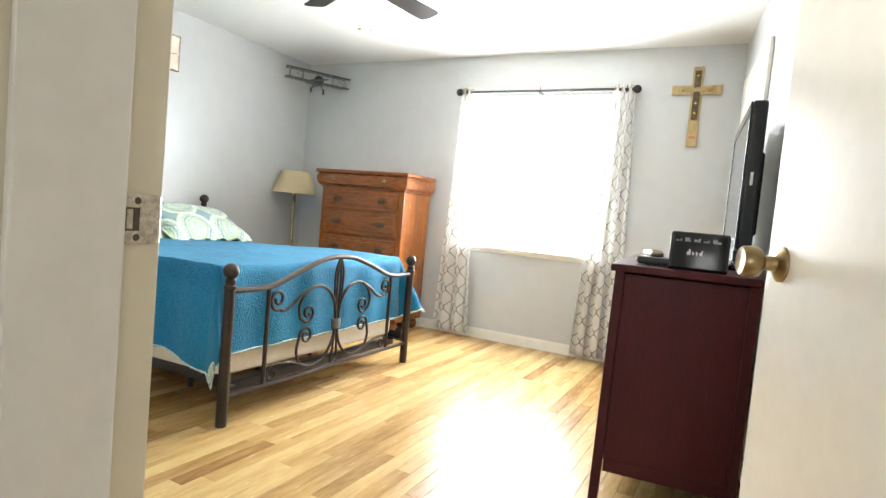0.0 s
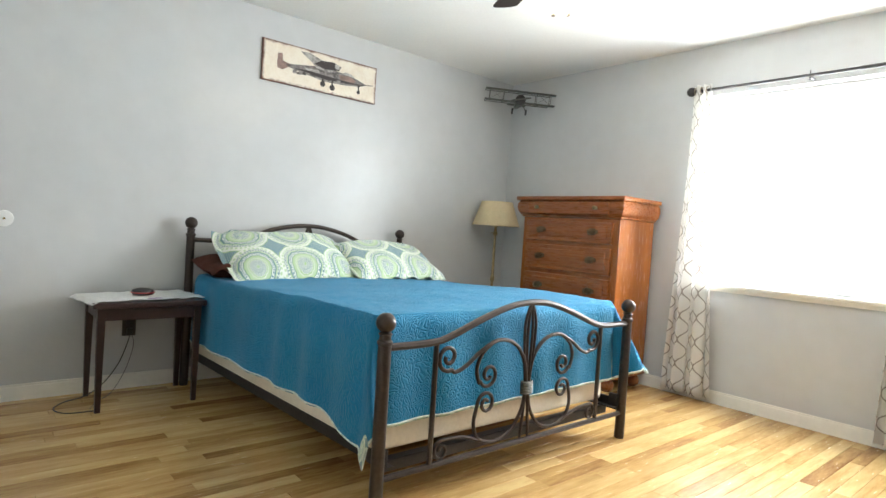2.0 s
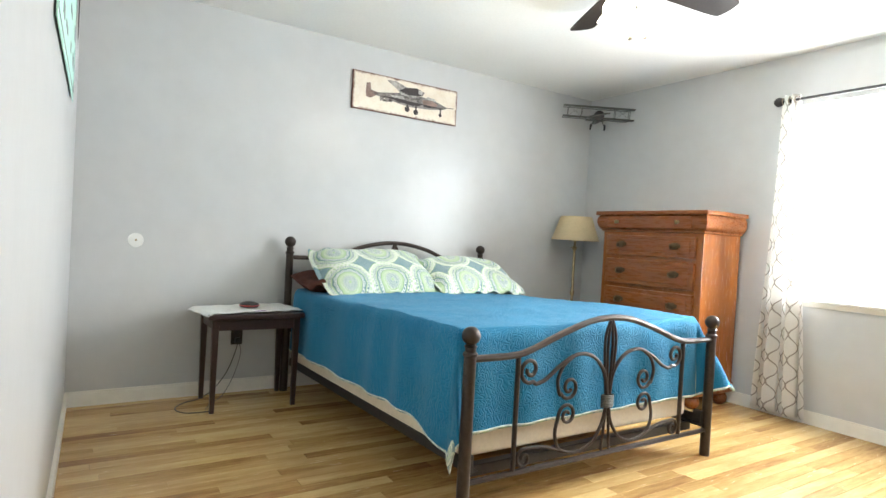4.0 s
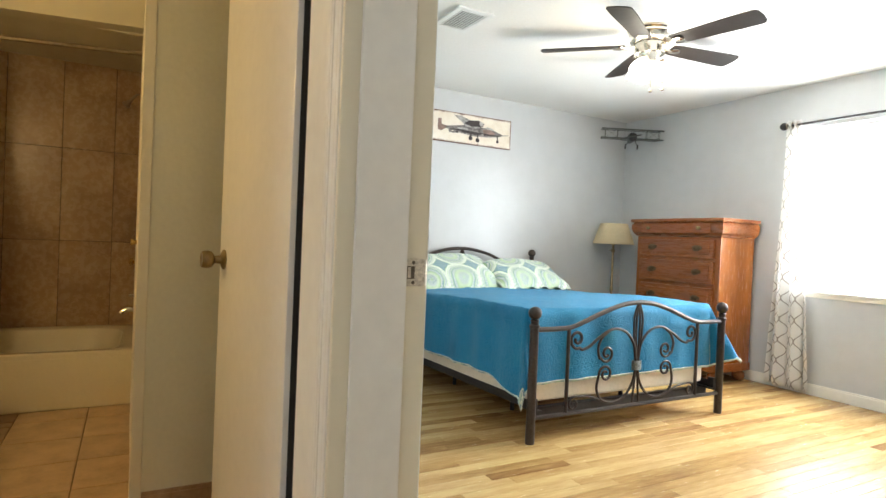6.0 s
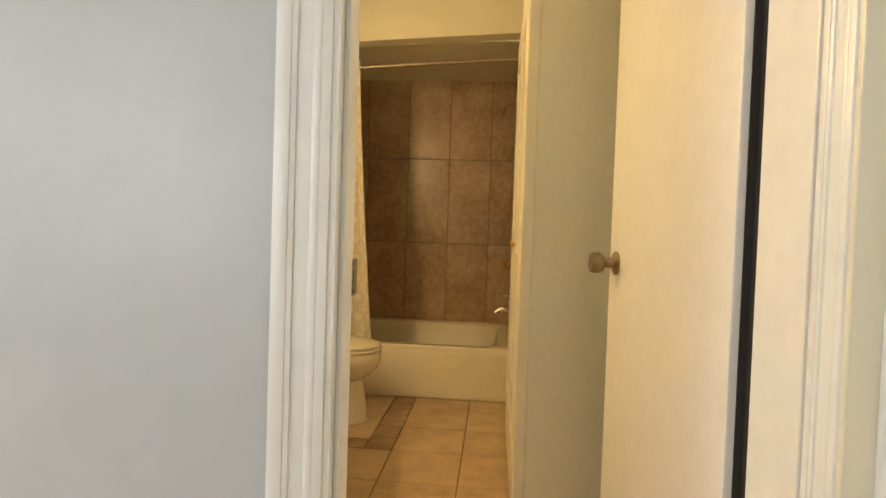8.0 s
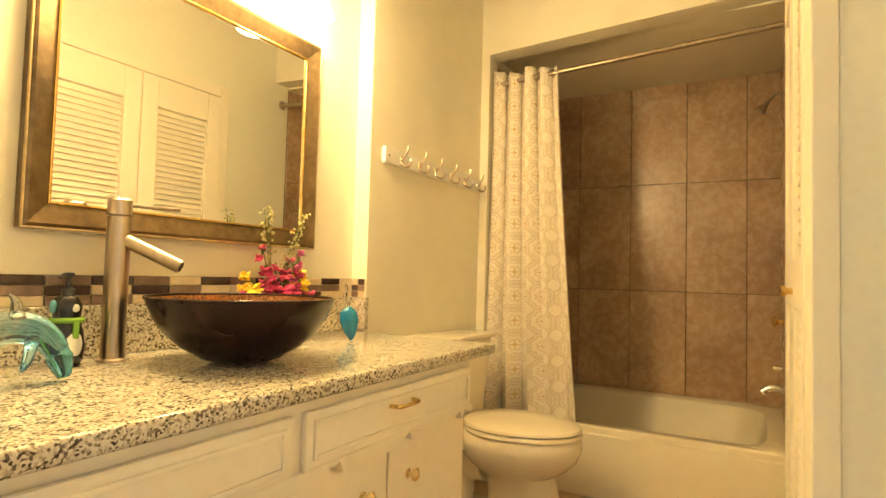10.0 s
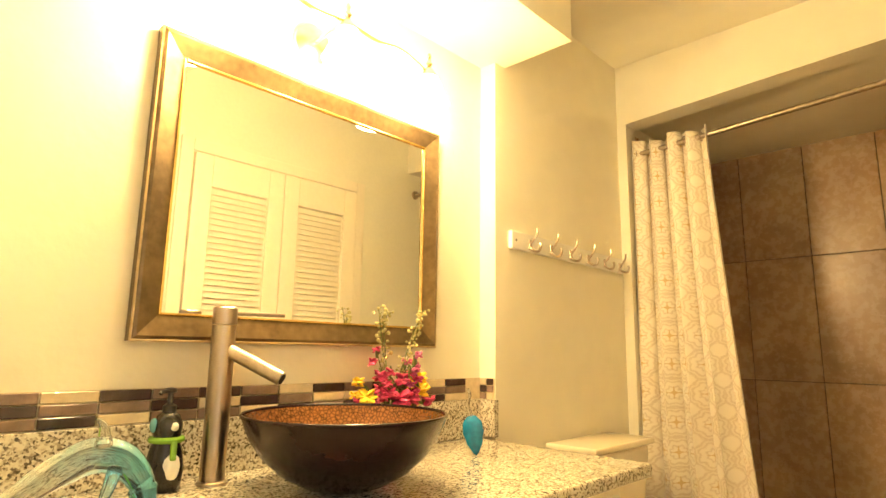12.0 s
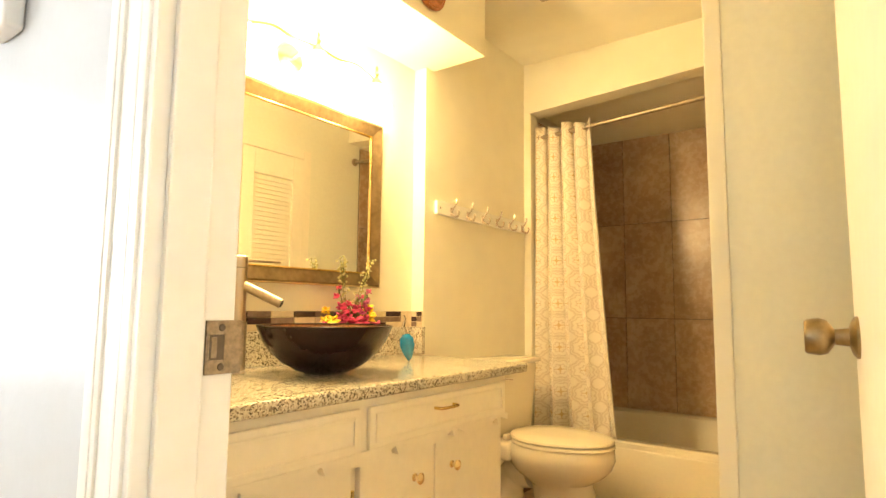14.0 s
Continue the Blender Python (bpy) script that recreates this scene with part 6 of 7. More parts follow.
part("bowl", egg(bmesh.new(), [(-0.75, 0.122, 0.16, 0.178, 0.0), (-0.75, 0.116, 0.16, 0.172, 0.02), (-0.75, 0.102, 0.15, 0.155, 0.12), (-0.76, 0.100, 0.15, 0.150, 0.195), (-0.785, 0.115, 0.165, 0.165, 0.222), (-0.79, 0.152, 0.195, 0.195, 0.252), (-0.80, 0.178, 0.215, 0.240, 0.29), (-0.80, 0.194, 0.224, 0.256, 0.335), (-0.80, 0.192, 0.22, 0.254, 0.375), (-0.80, 0.184, 0.21, 0.246, 0.385)]), PORCELAIN, wc, smooth=True)
part("trapway", tube(bmesh.new(), smooth_path([(0.0, -0.92, 0.24), (0.0, -1.0, 0.22), (0.0, -1.05, 0.14), (0.0, -1.06, 0.0)], 6), [0.085] * 7 + [0.075] * 6 + [0.08] * 6, 16), PORCELAIN, wc, smooth=True)
part("rear_deck", boxm(-0.17, -1.18, 0.30, 0.17, -0.95, 0.385, 0.03, 4), PORCELAIN, wc, smooth=True)
part("foot", boxm(-0.11, -1.13, 0.0, 0.11, -0.80, 0.05, 0.02, 3), PORCELAIN, wc, smooth=True)
part("seat", egg(bmesh.new(), [(-0.80, 0.190, 0.20, 0.252, 0.386), (-0.80, 0.196, 0.205, 0.258, 0.392), (-0.80, 0.194, 0.203, 0.256, 0.402), (-0.80, 0.186, 0.2, 0.249, 0.405)]), PORCELAIN, wc, smooth=True)
part("lid", egg(bmesh.new(), [(-0.80, 0.186, 0.205, 0.248, 0.407), (-0.80, 0.193, 0.21, 0.255, 0.412), (-0.80, 0.190, 0.208, 0.252, 0.422), (-0.80, 0.17, 0.19, 0.230, 0.428), (-0.80, 0.08, 0.1, 0.11, 0.431)]), PORCELAIN, wc, smooth=True)
tank = boxm(-0.225, -1.185, 0.385, 0.225, -1.0, 0.735, 0.025, 4)
for v in tank.verts:
    k = 1 - 0.14 * (0.735 - v.co.z) / 0.35
    v.co.x, v.co.y = v.co.x * k, -1.185 + (v.co.y + 1.185) * k
part("tank", tank, PORCELAIN, wc, smooth=True)
part("tank_lid", boxm(-0.235, -1.19, 0.737, 0.235, -0.985, 0.762, 0.010, 3), PORCELAIN, wc, smooth=True)
part("flush_lever", tube(bmesh.new(), [(0.16, -0.995, 0.68), (0.16, -0.98, 0.68), (0.09, -0.975, 0.672)], 0.006, 8), CHROME, wc, "chrome flush lever", True)
for x in (-0.105, 0.105):
    part("floor_bolt", tube(bmesh.new(), [(x, -0.94, 0.045), (x, -0.94, 0.085)], 0.005, 8), BLACKIRON, wc)
    part("seat_hinge", boxm(x - 0.02, -1.01, 0.386, x + 0.02, -0.985, 0.415, 0.006), PORCELAIN, wc)
vs = thing("supply_valve", pose(-2.52, -1.195, 0.16), "chrome water supply valve behind the toilet", "valve")
part("stop", tube(bmesh.new(), [(0, 0, 0), (0, 0.05, 0)], 0.009, 10), CHROME, vs)
part("supply_hose", tube(bmesh.new(), smooth_path([(0, 0.045, 0), (-0.01, 0.06, 0.10), (-0.05, 0.06, 0.22)], 6), 0.005, 8), CHROME, vs, smooth=True)

# vanity cabinet, countertop and splash
VX0, VX1, VY, VZ = XL - 0.002, -2.01, -0.675, 0.768
van = thing("vanity_cabinet", pose(0, 0, 0), "cream painted vanity with scalloped apron and brass pulls", "vanity")
part("body", boxm(VX1, YM + 0.003, 0.09, VX0, VY - 0.035, VZ, 0.004), VANITYPAINT, van)
part("face_frame", boxm(VX1, VY - 0.034, 0.625, VX0, VY, VZ, 0.002), VANITYPAINT, van)
part("toe_kick", boxm(VX1 + 0.02, YM + 0.05, 0.0, VX0, VY - 0.06, 0.09), VANITYPAINT, van)
for x1, x0 in ((-1.272, -1.985), (-0.56, -1.238)):
    dr = part("drawer", boxm(x0, VY, 0.630, x1, VY + 0.016, 0.745, 0.006), VANITYPAINT, van)
    part("drawer_panel", panel_frame(bmesh.new(), x0 + 0.02, 0.648, x1 - 0.02, 0.727, 0.010, VY + 0.016, VY + 0.021, 0.003), VANITYPAINT, dr)
    xm = -1.605 if x1 < -1 else (x0 + x1) / 2 + 0.14
    part("pull", tube(bmesh.new(), smooth_path([(xm - 0.048, VY + 0.016, 0.706), (xm - 0.042, VY + 0.040, 0.706), (xm, VY + 0.044, 0.706), (xm + 0.042, VY + 0.040, 0.706), (xm + 0.048, VY + 0.016, 0.706)], 4), 0.005, 8), BRIGHTBRASS, dr, "brass bar pull", True)
val = bmesh.new()
n, front = 260, []
for i in range(n + 1):
    x = VX1 + 0.002 + (VX0 - VX1 - 0.01) * i / n
    s = (x + 1.12) / 0.2745
    f = s - math.floor(s)
    e = min(f, 1 - f)
    zb = 0.596 + 0.030 * e / 0.05 if e < 0.05 else 0.594 + 0.030 * (1 - (e - 0.05) / 0.45) ** 1.6
    front.append((x, zb))
pv = None
for x, zb in front:
    q = [val.verts.new(p) for p in ((x, VY - 0.012, 0.630), (x, VY + 0.012, 0.630), (x, VY + 0.012, zb), (x, VY - 0.012, zb))]
    if pv:
        for j in range(4):
            val.faces.new((pv[j], pv[(j + 1) % 4], q[(j + 1) % 4], q[j]))
    pv = q
part("scalloped_apron", val, VANITYPAINT, van)
for x1, x0, kx in ((-1.602, -2.004, -1.690), (-1.268, -1.596, -1.498), (-0.90, -1.236, -1.17), (-0.56, -0.894, -0.62)):
    dd = part("cabinet_door", boxm(x0, VY - 0.0345, 0.10, x1, VY - 0.014, 0.622, 0.005), VANITYPAINT, van)
    part("knob", lathe(bmesh.new(), [(0.0, 0.0), (0.012, 0.0), (0.012, 0.003), (0.006, 0.006), (0.006, 0.013), (0.015, 0.019), (0.017, 0.026), (0.010, 0.031), (0.0, 0.032)], 18, Matrix.Translation((kx, VY - 0.014, 0.508)) @ Matrix.Rotation(radians(-90), 4, "X")), PALEBRASS, dd, "round brass knob", True)
for z in (0.2, 0.5):
    part("hinge", tube(bmesh.new(), [(-1.252, VY - 0.026, z - 0.025), (-1.252, VY - 0.026, z + 0.025)], 0.005, 8), BRIGHTBRASS, van, "brass hinge")

CT = 0.805
top = thing("countertop", pose(0, 0, 0), "speckled beige granite countertop with rounded edge", "countertop")
part("slab", boxm(-2.13, YM + 0.002, VZ + 0.002, VX0, -0.642, CT, 0.012, 4), GRANITE, top, smooth=True)
part("backsplash", boxm(XR + 0.002, YM + 0.001, CT + 0.001, VX0, YM + 0.020, 0.925, 0.002), GRANITE, top)
part("side_splash", boxm(XR - 0.002, YM + 0.02, CT + 0.001, XR + 0.020, YK + 0.012, 0.925, 0.002), GRANITE, top)

# vessel sink
sink = thing("vessel_sink", pose(-1.368, -0.952, CT), "dark brown glass vessel sink with copper foil inside", "sink")
SK = 0.815
part("outside", lathe(bmesh.new(), [(r * SK, z) for r, z in [(0.0, 0.0), (0.06, 0.0), (0.078, 0.003), (0.11, 0.012), (0.162, 0.036), (0.205, 0.068), (0.233, 0.100), (0.250, 0.132), (0.257, 0.146), (0.252, 0.148)]], 64, None, False), GLASSBROWN, sink, smooth=True)
part("inside", lathe(bmesh.new(), [(r * SK, z) for r, z in [(0.252, 0.148), (0.245, 0.134), (0.226, 0.102), (0.198, 0.072), (0.155, 0.042), (0.105, 0.020), (0.06, 0.011), (0.0, 0.010)]], 64, None, False), SINKFOIL, sink, "copper crackle foil inside", True)
part("rim", tube(bmesh.new(), [(0.2545 * SK * math.cos(2 * math.pi * i / 64), 0.2545 * SK * math.sin(2 * math.pi * i / 64), 0.147) for i in range(64)], 0.0038, 8, closed=True), GLASSBROWN, sink, smooth=True)
part("drain", lathe(bmesh.new(), [(0.0, 0.010), (0.028, 0.010), (0.03, 0.013), (0.0, 0.016)], 20), NICKEL, sink)

FXX, FYY = -1.192, -1.165
fc = thing("faucet", pose(FXX, FYY, CT), "tall brushed nickel vessel faucet", "faucet")
part("base_ring", lathe(bmesh.new(), [(0.0, 0.0), (0.031, 0.0), (0.031, 0.006), (0.027, 0.009), (0.0, 0.009)], 28), NICKEL, fc, smooth=True)
part("column", lathe(bmesh.new(), [(0.0, 0.006), (0.0255, 0.006), (0.0245, 0.325), (0.0, 0.325)], 32), NICKEL, fc, smooth=True)
part("cap", lathe(bmesh.new(), [(0.0, 0.328), (0.0255, 0.328), (0.0255, 0.362), (0.022, 0.366), (0.0, 0.366)], 32), NICKEL, fc, smooth=True)
sd = Vector((-0.62, 0.78, 0)).normalized()
part("spout", tube(bmesh.new(), [Vector((0, 0, 0.275)) + sd * 0.01, Vector((0, 0, 0.215)) + sd * 0.135], 0.0155, 18), NICKEL, fc, smooth=True)
# the mouth is a solid disc; its inner shade is in the colour
part("spout_mouth", tube(bmesh.new(), [Vector((0, 0, 0.2148)) + sd * 0.1353, Vector((0, 0, 0.2140)) + sd * 0.137], 0.0115, 14), GAPSHADE, fc)
part("lever", tube(bmesh.new(), [Vector((0, 0, 0.352)), Vector((0, 0, 0.350)) + Vector((-0.85, 0.5, 0)).normalized() * 0.125], 0.0042, 8), NICKEL, fc, smooth=True)

# soap dispenser
sp = thing("soap_dispenser", Matrix.Translation((-1.098, -1.178, CT)) @ Matrix.Rotation(radians(-18), 4, "Z"), "black glazed figural soap dispenser with a green scarf", "dispenser")
part("body", lathe(bmesh.new(), [(0.0, 0.0), (0.026, 0.0), (0.033, 0.012), (0.036, 0.04), (0.031, 0.075), (0.024, 0.095), (0.027, 0.112), (0.028, 0.125), (0.022, 0.143), (0.012, 0.15), (0.0, 0.15)], 28), PLATEBLACK, sp, smooth=True)
part("belly", ball(bmesh.new(), (-0.006, 0.019, 0.045), 0.024, 18, (0.9, 0.75, 1.45)), PLATEWHITE, sp, "white glazed belly", True)
part("face_patch", ball(bmesh.new(), (-0.008, 0.014, 0.122), 0.016, 14, (0.8, 0.9, 0.8)), PLATEWHITE, sp, "white glazed patch", True)
part("scarf", tube(bmesh.new(), [(0.0285 * math.cos(2 * math.pi * i / 22), 0.0285 * math.sin(2 * math.pi * i / 22), 0.097) for i in range(22)], 0.006, 8, closed=True), SCARF, sp, "green glazed scarf", True)
part("scarf_end", boxm(-0.018, 0.026, 0.06, -0.006, 0.036, 0.096, 0.003), SCARF, sp)
part("ear_muff", ball(bmesh.new(), (0.026, 0.006, 0.125), 0.013, 14, (0.6, 1, 1.1)), BLUEGLAZE, sp, "blue glazed round", True)
part("pump", lathe(bmesh.new(), [(0.0, 0.148), (0.013, 0.148), (0.013, 0.162), (0.006, 0.166), (0.005, 0.186), (0.011, 0.188), (0.011, 0.196), (0.0, 0.198)], 16), BLACKPLASTIC, sp, "black pump", True)
part("nozzle", tube(bmesh.new(), [(0, 0, 0.192), (0.018, 0.022, 0.190), (0.020, 0.025, 0.186)], 0.004, 8), BLACKPLASTIC, sp, smooth=True)

# glass figure of a leaping dolphin, one plain piece
dl = bmesh.new()
spine = smooth_path([(-0.752, -1.10, 0.838), (-0.802, -1.085, 0.862), (-0.860, -1.07, 0.902), (-0.915, -1.055, 0.928), (-0.962, -1.037, 0.918), (-0.992, -1.020, 0.882), (-1.004, -1.012, 0.845), (-1.010, -1.008, 0.815)], 5)
k = len(spine)
tube(dl, spine, [0.006 + 0.029 * math.sin(math.pi * min(1, (i / (k - 1)) ** 0.85)) ** 0.9 + (0.006 if i > k * 0.75 else 0) for i in range(k)], 18)
tube(dl, smooth_path([(-0.930, -1.050, 0.940), (-0.928, -1.055, 0.982), (-0.914, -1.060, 1.000)], 5), [0.016, 0.015, 0.013, 0.012, 0.011, 0.009, 0.008, 0.006, 0.005, 0.004, 0.002], 10)
tube(dl, smooth_path([(-0.75, -1.10, 0.842), (-0.715, -1.08, 0.838), (-0.685, -1.06, 0.845)], 4), [0.010, 0.011, 0.011, 0.010, 0.009, 0.008, 0.006, 0.005, 0.003], 10)
tube(dl, smooth_path([(-0.75, -1.10, 0.842), (-0.725, -1.125, 0.835), (-0.70, -1.145, 0.840)], 4), [0.010, 0.011, 0.011, 0.010, 0.009, 0.008, 0.006, 0.005, 0.003], 10)
tube(dl, smooth_path([(-0.945, -1.015, 0.905), (-0.925, -0.985, 0.870), (-0.905, -0.965, 0.845)], 4), [0.014, 0.014, 0.013, 0.012, 0.011, 0.010, 0.008, 0.006, 0.003], 10)
bmesh.ops.transform(dl, matrix=Matrix.Translation((-1.005, -1.01, CT)) @ Matrix.Scale(0.82, 4) @ Matrix.Translation((1.005, 1.01, -CT)), verts=dl.verts[:])
tagged(link("glass_dolphin", dl, BLUEGLASS, None, "", True), "clear and aqua art glass dolphin figure on granite", "figurine")

# turquoise glass drop ornament
ho = thing("glass_ornament", Matrix.Translation((-1.865, -1.02, CT)) @ Matrix.Rotation(radians(-50), 4, "Z") @ Matrix.Rotation(radians(8), 4, "Y"), "turquoise glass heart with a clear looped stem", "ornament")
part("heart", lathe(bmesh.new(), [(0.0, 0.0), (0.008, 0.006), (0.022, 0.03), (0.031, 0.062), (0.028, 0.088), (0.014, 0.104), (0.0, 0.108)], 20, Matrix.Diagonal((0.95, 0.5, 1.0, 1))), DEEPGLASS, ho, smooth=True)
part("stem", tube(bmesh.new(), smooth_path([(0.0, 0.0, 0.104), (0.006, 0.004, 0.135), (-0.004, 0.0, 0.16), (0.0, -0.004, 0.178)], 5), [0.006] * 8 + [0.004] * 8, 8), GLASS, ho, "clear glass stem", True)

# artificial flowers behind the sink
fw = thing("flower_bunch", pose(-1.69, -1.19, CT), "artificial pink and yellow flowers in a low vase", "flowers")
part("vase", lathe(bmesh.new(), [(0.0, 0.0), (0.035, 0.0), (0.042, 0.02), (0.04, 0.06), (0.028, 0.095), (0.03, 0.10), (0.0, 0.098)], 24), BRASS, fw, smooth=True)
random.seed(11)
stems = bmesh.new()
blooms = {"bud": bmesh.new(), "leaf": bmesh.new()}


def bloom(bm, c, r, petals):
    for i in range(petals):
        a = 2 * math.pi * i / petals + random.random()
        d = Vector((math.cos(a), math.sin(a), random.uniform(-1.1, 1.1))).normalized()
        bmesh.ops.create_uvsphere(bm, u_segments=7, v_segments=5, radius=1, matrix=Matrix.Translation(c + d * r * 0.55) @ d.to_track_quat("Z", "Y").to_matrix().to_4x4() @ Matrix.Diagonal((r * 0.5, r * 0.22, r * 0.6, 1)))


for i in range(17):
    hgt = 0.11 + 0.17 * (i / 16) ** 1.2 + random.uniform(-0.01, 0.01)
    sx, sy = random.uniform(-0.12, 0.13) * (1.1 - 0.5 * i / 16), random.uniform(-0.03, 0.06)
    p = [Vector((0, 0, 0.09)), Vector((sx * 0.35, sy * 0.4, 0.09 + (hgt - 0.09) * 0.5)), Vector((sx, sy, hgt))]
    tube(stems, smooth_path(p, 4), 0.0016, 5)
    kind = ("pink", "yellow", "pink", "plum", "pink")[i % 5] if i < 8 else ("yellow" if i == 9 else ("pink", "plum")[i % 2])
    colour = {"pink": PINK, "yellow": YELLOW, "plum": PLUM}[kind]
    for c, r in ((p[2], 0.024 - 0.0007 * i), (p[2] + Vector((0.016, 0.006, -0.034)), 0.014)):
        fb_ = bmesh.new()
        bloom(fb_, c, r, 10)
        part(kind + "_bloom", fb_, colour, fw, smooth=True)
    for q in range(5):
        lp = p[1].lerp(p[2], random.random())
        bmesh.ops.create_uvsphere(blooms["leaf"], u_segments=6, v_segments=4, radius=1, matrix=Matrix.Translation(lp) @ Euler((random.uniform(0, 3), random.uniform(0, 3), random.uniform(0, 6))).to_matrix().to_4x4() @ Matrix.Diagonal((0.017, 0.007, 0.0015, 1)))
for sx in (-0.115, 0.045, -0.09, 0.06):
    p = [Vector((0, 0, 0.09)), Vector((sx * 0.5, 0.01, 0.25)), Vector((sx, 0.015, random.uniform(0.36, 0.40)))]
    line = smooth_path(p, 10)
    tube(stems, line, 0.0014, 5)
    for q in line[8:]:
        for _ in range(2):
            o = Vector((random.uniform(-0.022, 0.022), random.uniform(-0.012, 0.012), random.uniform(-0.008, 0.012)))
            tube(stems, [q, q + o], 0.0008, 4)
            ball(blooms["bud"], q + o, random.uniform(0.003, 0.006), 6)
for sx, sy, hgt in ((-0.105, 0.02, 0.165), (-0.125, -0.01, 0.20), (0.085, 0.01, 0.155)):
    tube(stems, smooth_path([(0, 0, 0.09), (sx * 0.5, sy * 0.5, 0.10), (sx, sy, hgt)], 4), 0.0016, 5)
    fb_ = bmesh.new()
    bloom(fb_, Vector((sx, sy, hgt)), 0.027, 14)
    part("yellow_bloom", fb_, YELLOW, fw, smooth=True)
for sx, sy, hgt, r in ((-0.05, 0.03, 0.155, 0.032), (-0.015, 0.035, 0.15, 0.030), (0.03, 0.03, 0.16, 0.026), (-0.035, 0.02, 0.20, 0.024), (0.05, 0.02, 0.21, 0.02)):
    fb_ = bmesh.new()
    bloom(fb_, Vector((sx, sy, hgt)), r, 16)
    part("pink_bloom", fb_, PINK, fw, smooth=True)
tagged(part("stem", stems, LEAF, fw), kind="stuff")
for kind, m in (("bud", SEEDGREEN), ("leaf", LEAF)):
    tagged(part(kind, blooms[kind], m, fw, smooth=True), kind="stuff")

# mirror in its broad frame
MX0, MX1, MZ0, MZ1 = -1.927, -1.028, 1.094, 1.800
mr = thing("wall_mirror", pose(0, YM, 0), "large mirror in a bronze and gold frame", "mirror")
part("glass", boxm(MX0 + 0.055, 0.008, MZ0 + 0.055, MX1 - 0.055, 0.014, MZ1 - 0.055), MIRROR, mr, "silvered mirror glass")
fr = bmesh.new()
prof = ((0.0, 0.004), (0.0, 0.022), (0.006, 0.031), (0.012, 0.033), (0.045, 0.021), (0.058, 0.017), (0.058, 0.008))
prev = None
for o, y in prof:
    ring = [fr.verts.new(p) for p in ((MX0 + o, y, MZ0 + o), (MX1 - o, y, MZ0 + o), (MX1 - o, y, MZ1 - o), (MX0 + o, y, MZ1 - o))]
    if prev:
        for j in range(4):
            fr.faces.new((prev[j], prev[(j + 1) % 4], ring[(j + 1) % 4], ring[j]))
    prev = ring
part("frame", fr, MATRIM, mr, "mottled bronze frame")
bead = ((MX0 + 0.003, MZ0 + 0.003), (MX1 - 0.003, MZ0 + 0.003), (MX1 - 0.003, MZ1 - 0.003), (MX0 + 0.003, MZ1 - 0.003))
part("outer_bead", tube(bmesh.new(), [(x, 0.0265, z) for x, z in bead], 0.0045, 8, closed=True), CHAMPAGNE, mr, "worn champagne outer bead", True)
part("gold_bead", panel_frame(bmesh.new(), MX0 + 0.056, MZ0 + 0.056, MX1 - 0.056, MZ1 - 0.056, 0.006, 0.012, 0.0205, 0.002), MATGOLD, mr, "bright gold inner bead")

# vanity light: plate, curved bar, three bell shades
vl = thing("vanity_light", pose(-1.45, YM, 1.93), "three-light brass vanity fixture with frosted bell shades", "wall light")
part("back_plate", lathe(bmesh.new(), [(0.0, 0.0), (0.060, 0.0), (0.058, 0.012), (0.035, 0.022), (0.0, 0.024)], 28, Matrix.Translation((0.02, 0, 0.0)) @ Matrix.Rotation(radians(-90), 4, "X")), PALEBRASS, vl, smooth=True)
part("arm", tube(bmesh.new(), [(0.02, 0.02, 0.0), (0.01, 0.08, 0.02), (0.0, 0.14, 0.02)], 0.007, 10), PALEBRASS, vl, smooth=True)
part("curved_bar", tube(bmesh.new(), smooth_path([(-0.31, 0.14, -0.01), (-0.20, 0.14, 0.022), (-0.10, 0.14, 0.012), (0, 0.14, 0.02), (0.10, 0.14, 0.012), (0.20, 0.14, 0.022), (0.31, 0.14, -0.01)], 6), 0.0055, 8), PALEBRASS, vl, smooth=True)
for x in (-0.31, 0.0, 0.31):
    z = 0.015 if x == 0 else -0.005
    cup = part("socket_cup", lathe(bmesh.new(), [(0.0, z + 0.065), (0.004, z + 0.062), (0.007, z + 0.052), (0.004, z + 0.044), (0.008, z + 0.036), (0.011, z + 0.028), (0.006, z + 0.020), (0.014, z + 0.008), (0.028, z - 0.012), (0.030, z - 0.018), (0.0, z - 0.018)], 20, Matrix.Translation((x, 0.14, 0))), PALEBRASS, vl, "brass finial cup", True)
    sh = part("glass_shade", lathe(bmesh.new(), [(0.026, z - 0.018), (0.036, z - 0.035), (0.046, z - 0.065), (0.060, z - 0.095), (0.064, z - 0.102), (0.060, z - 0.100), (0.042, z - 0.065), (0.022, z - 0.022)], 28, Matrix.Translation((x, 0.14, 0)), False), SHADEGLOW, vl, "lit frosted glass bell shade", True)
    sh.visible_shadow = False

# row of coat hooks
hk = thing("hook_rail", pose(0, YK, 1.487), "white board with six nickel coat hooks", "hook rail")
part("board", boxm(-3.115, 0.0, -0.033, -2.25, 0.018, 0.033, 0.004), TRIM, hk)
for i in range(6):
    x = -2.36 - 0.142 * i
    h = part("hook", tube(bmesh.new(), smooth_path([(x, 0.018, -0.012), (x, 0.035, -0.030), (x, 0.058, -0.034), (x, 0.066, -0.016), (x, 0.062, -0.006)], 5), 0.005, 8), NICKEL, hk, "nickel double coat hook", True)
    part("upper_prong", tube(bmesh.new(), smooth_path([(x, 0.020, -0.005), (x, 0.036, 0.010), (x, 0.050, 0.032), (x, 0.052, 0.052)], 5), 0.0045, 8), NICKEL, h, smooth=True)
    part("hook_plate", boxm(x - 0.008, 0.018, -0.026, x + 0.008, 0.023, 0.012, 0.003), NICKEL, h)
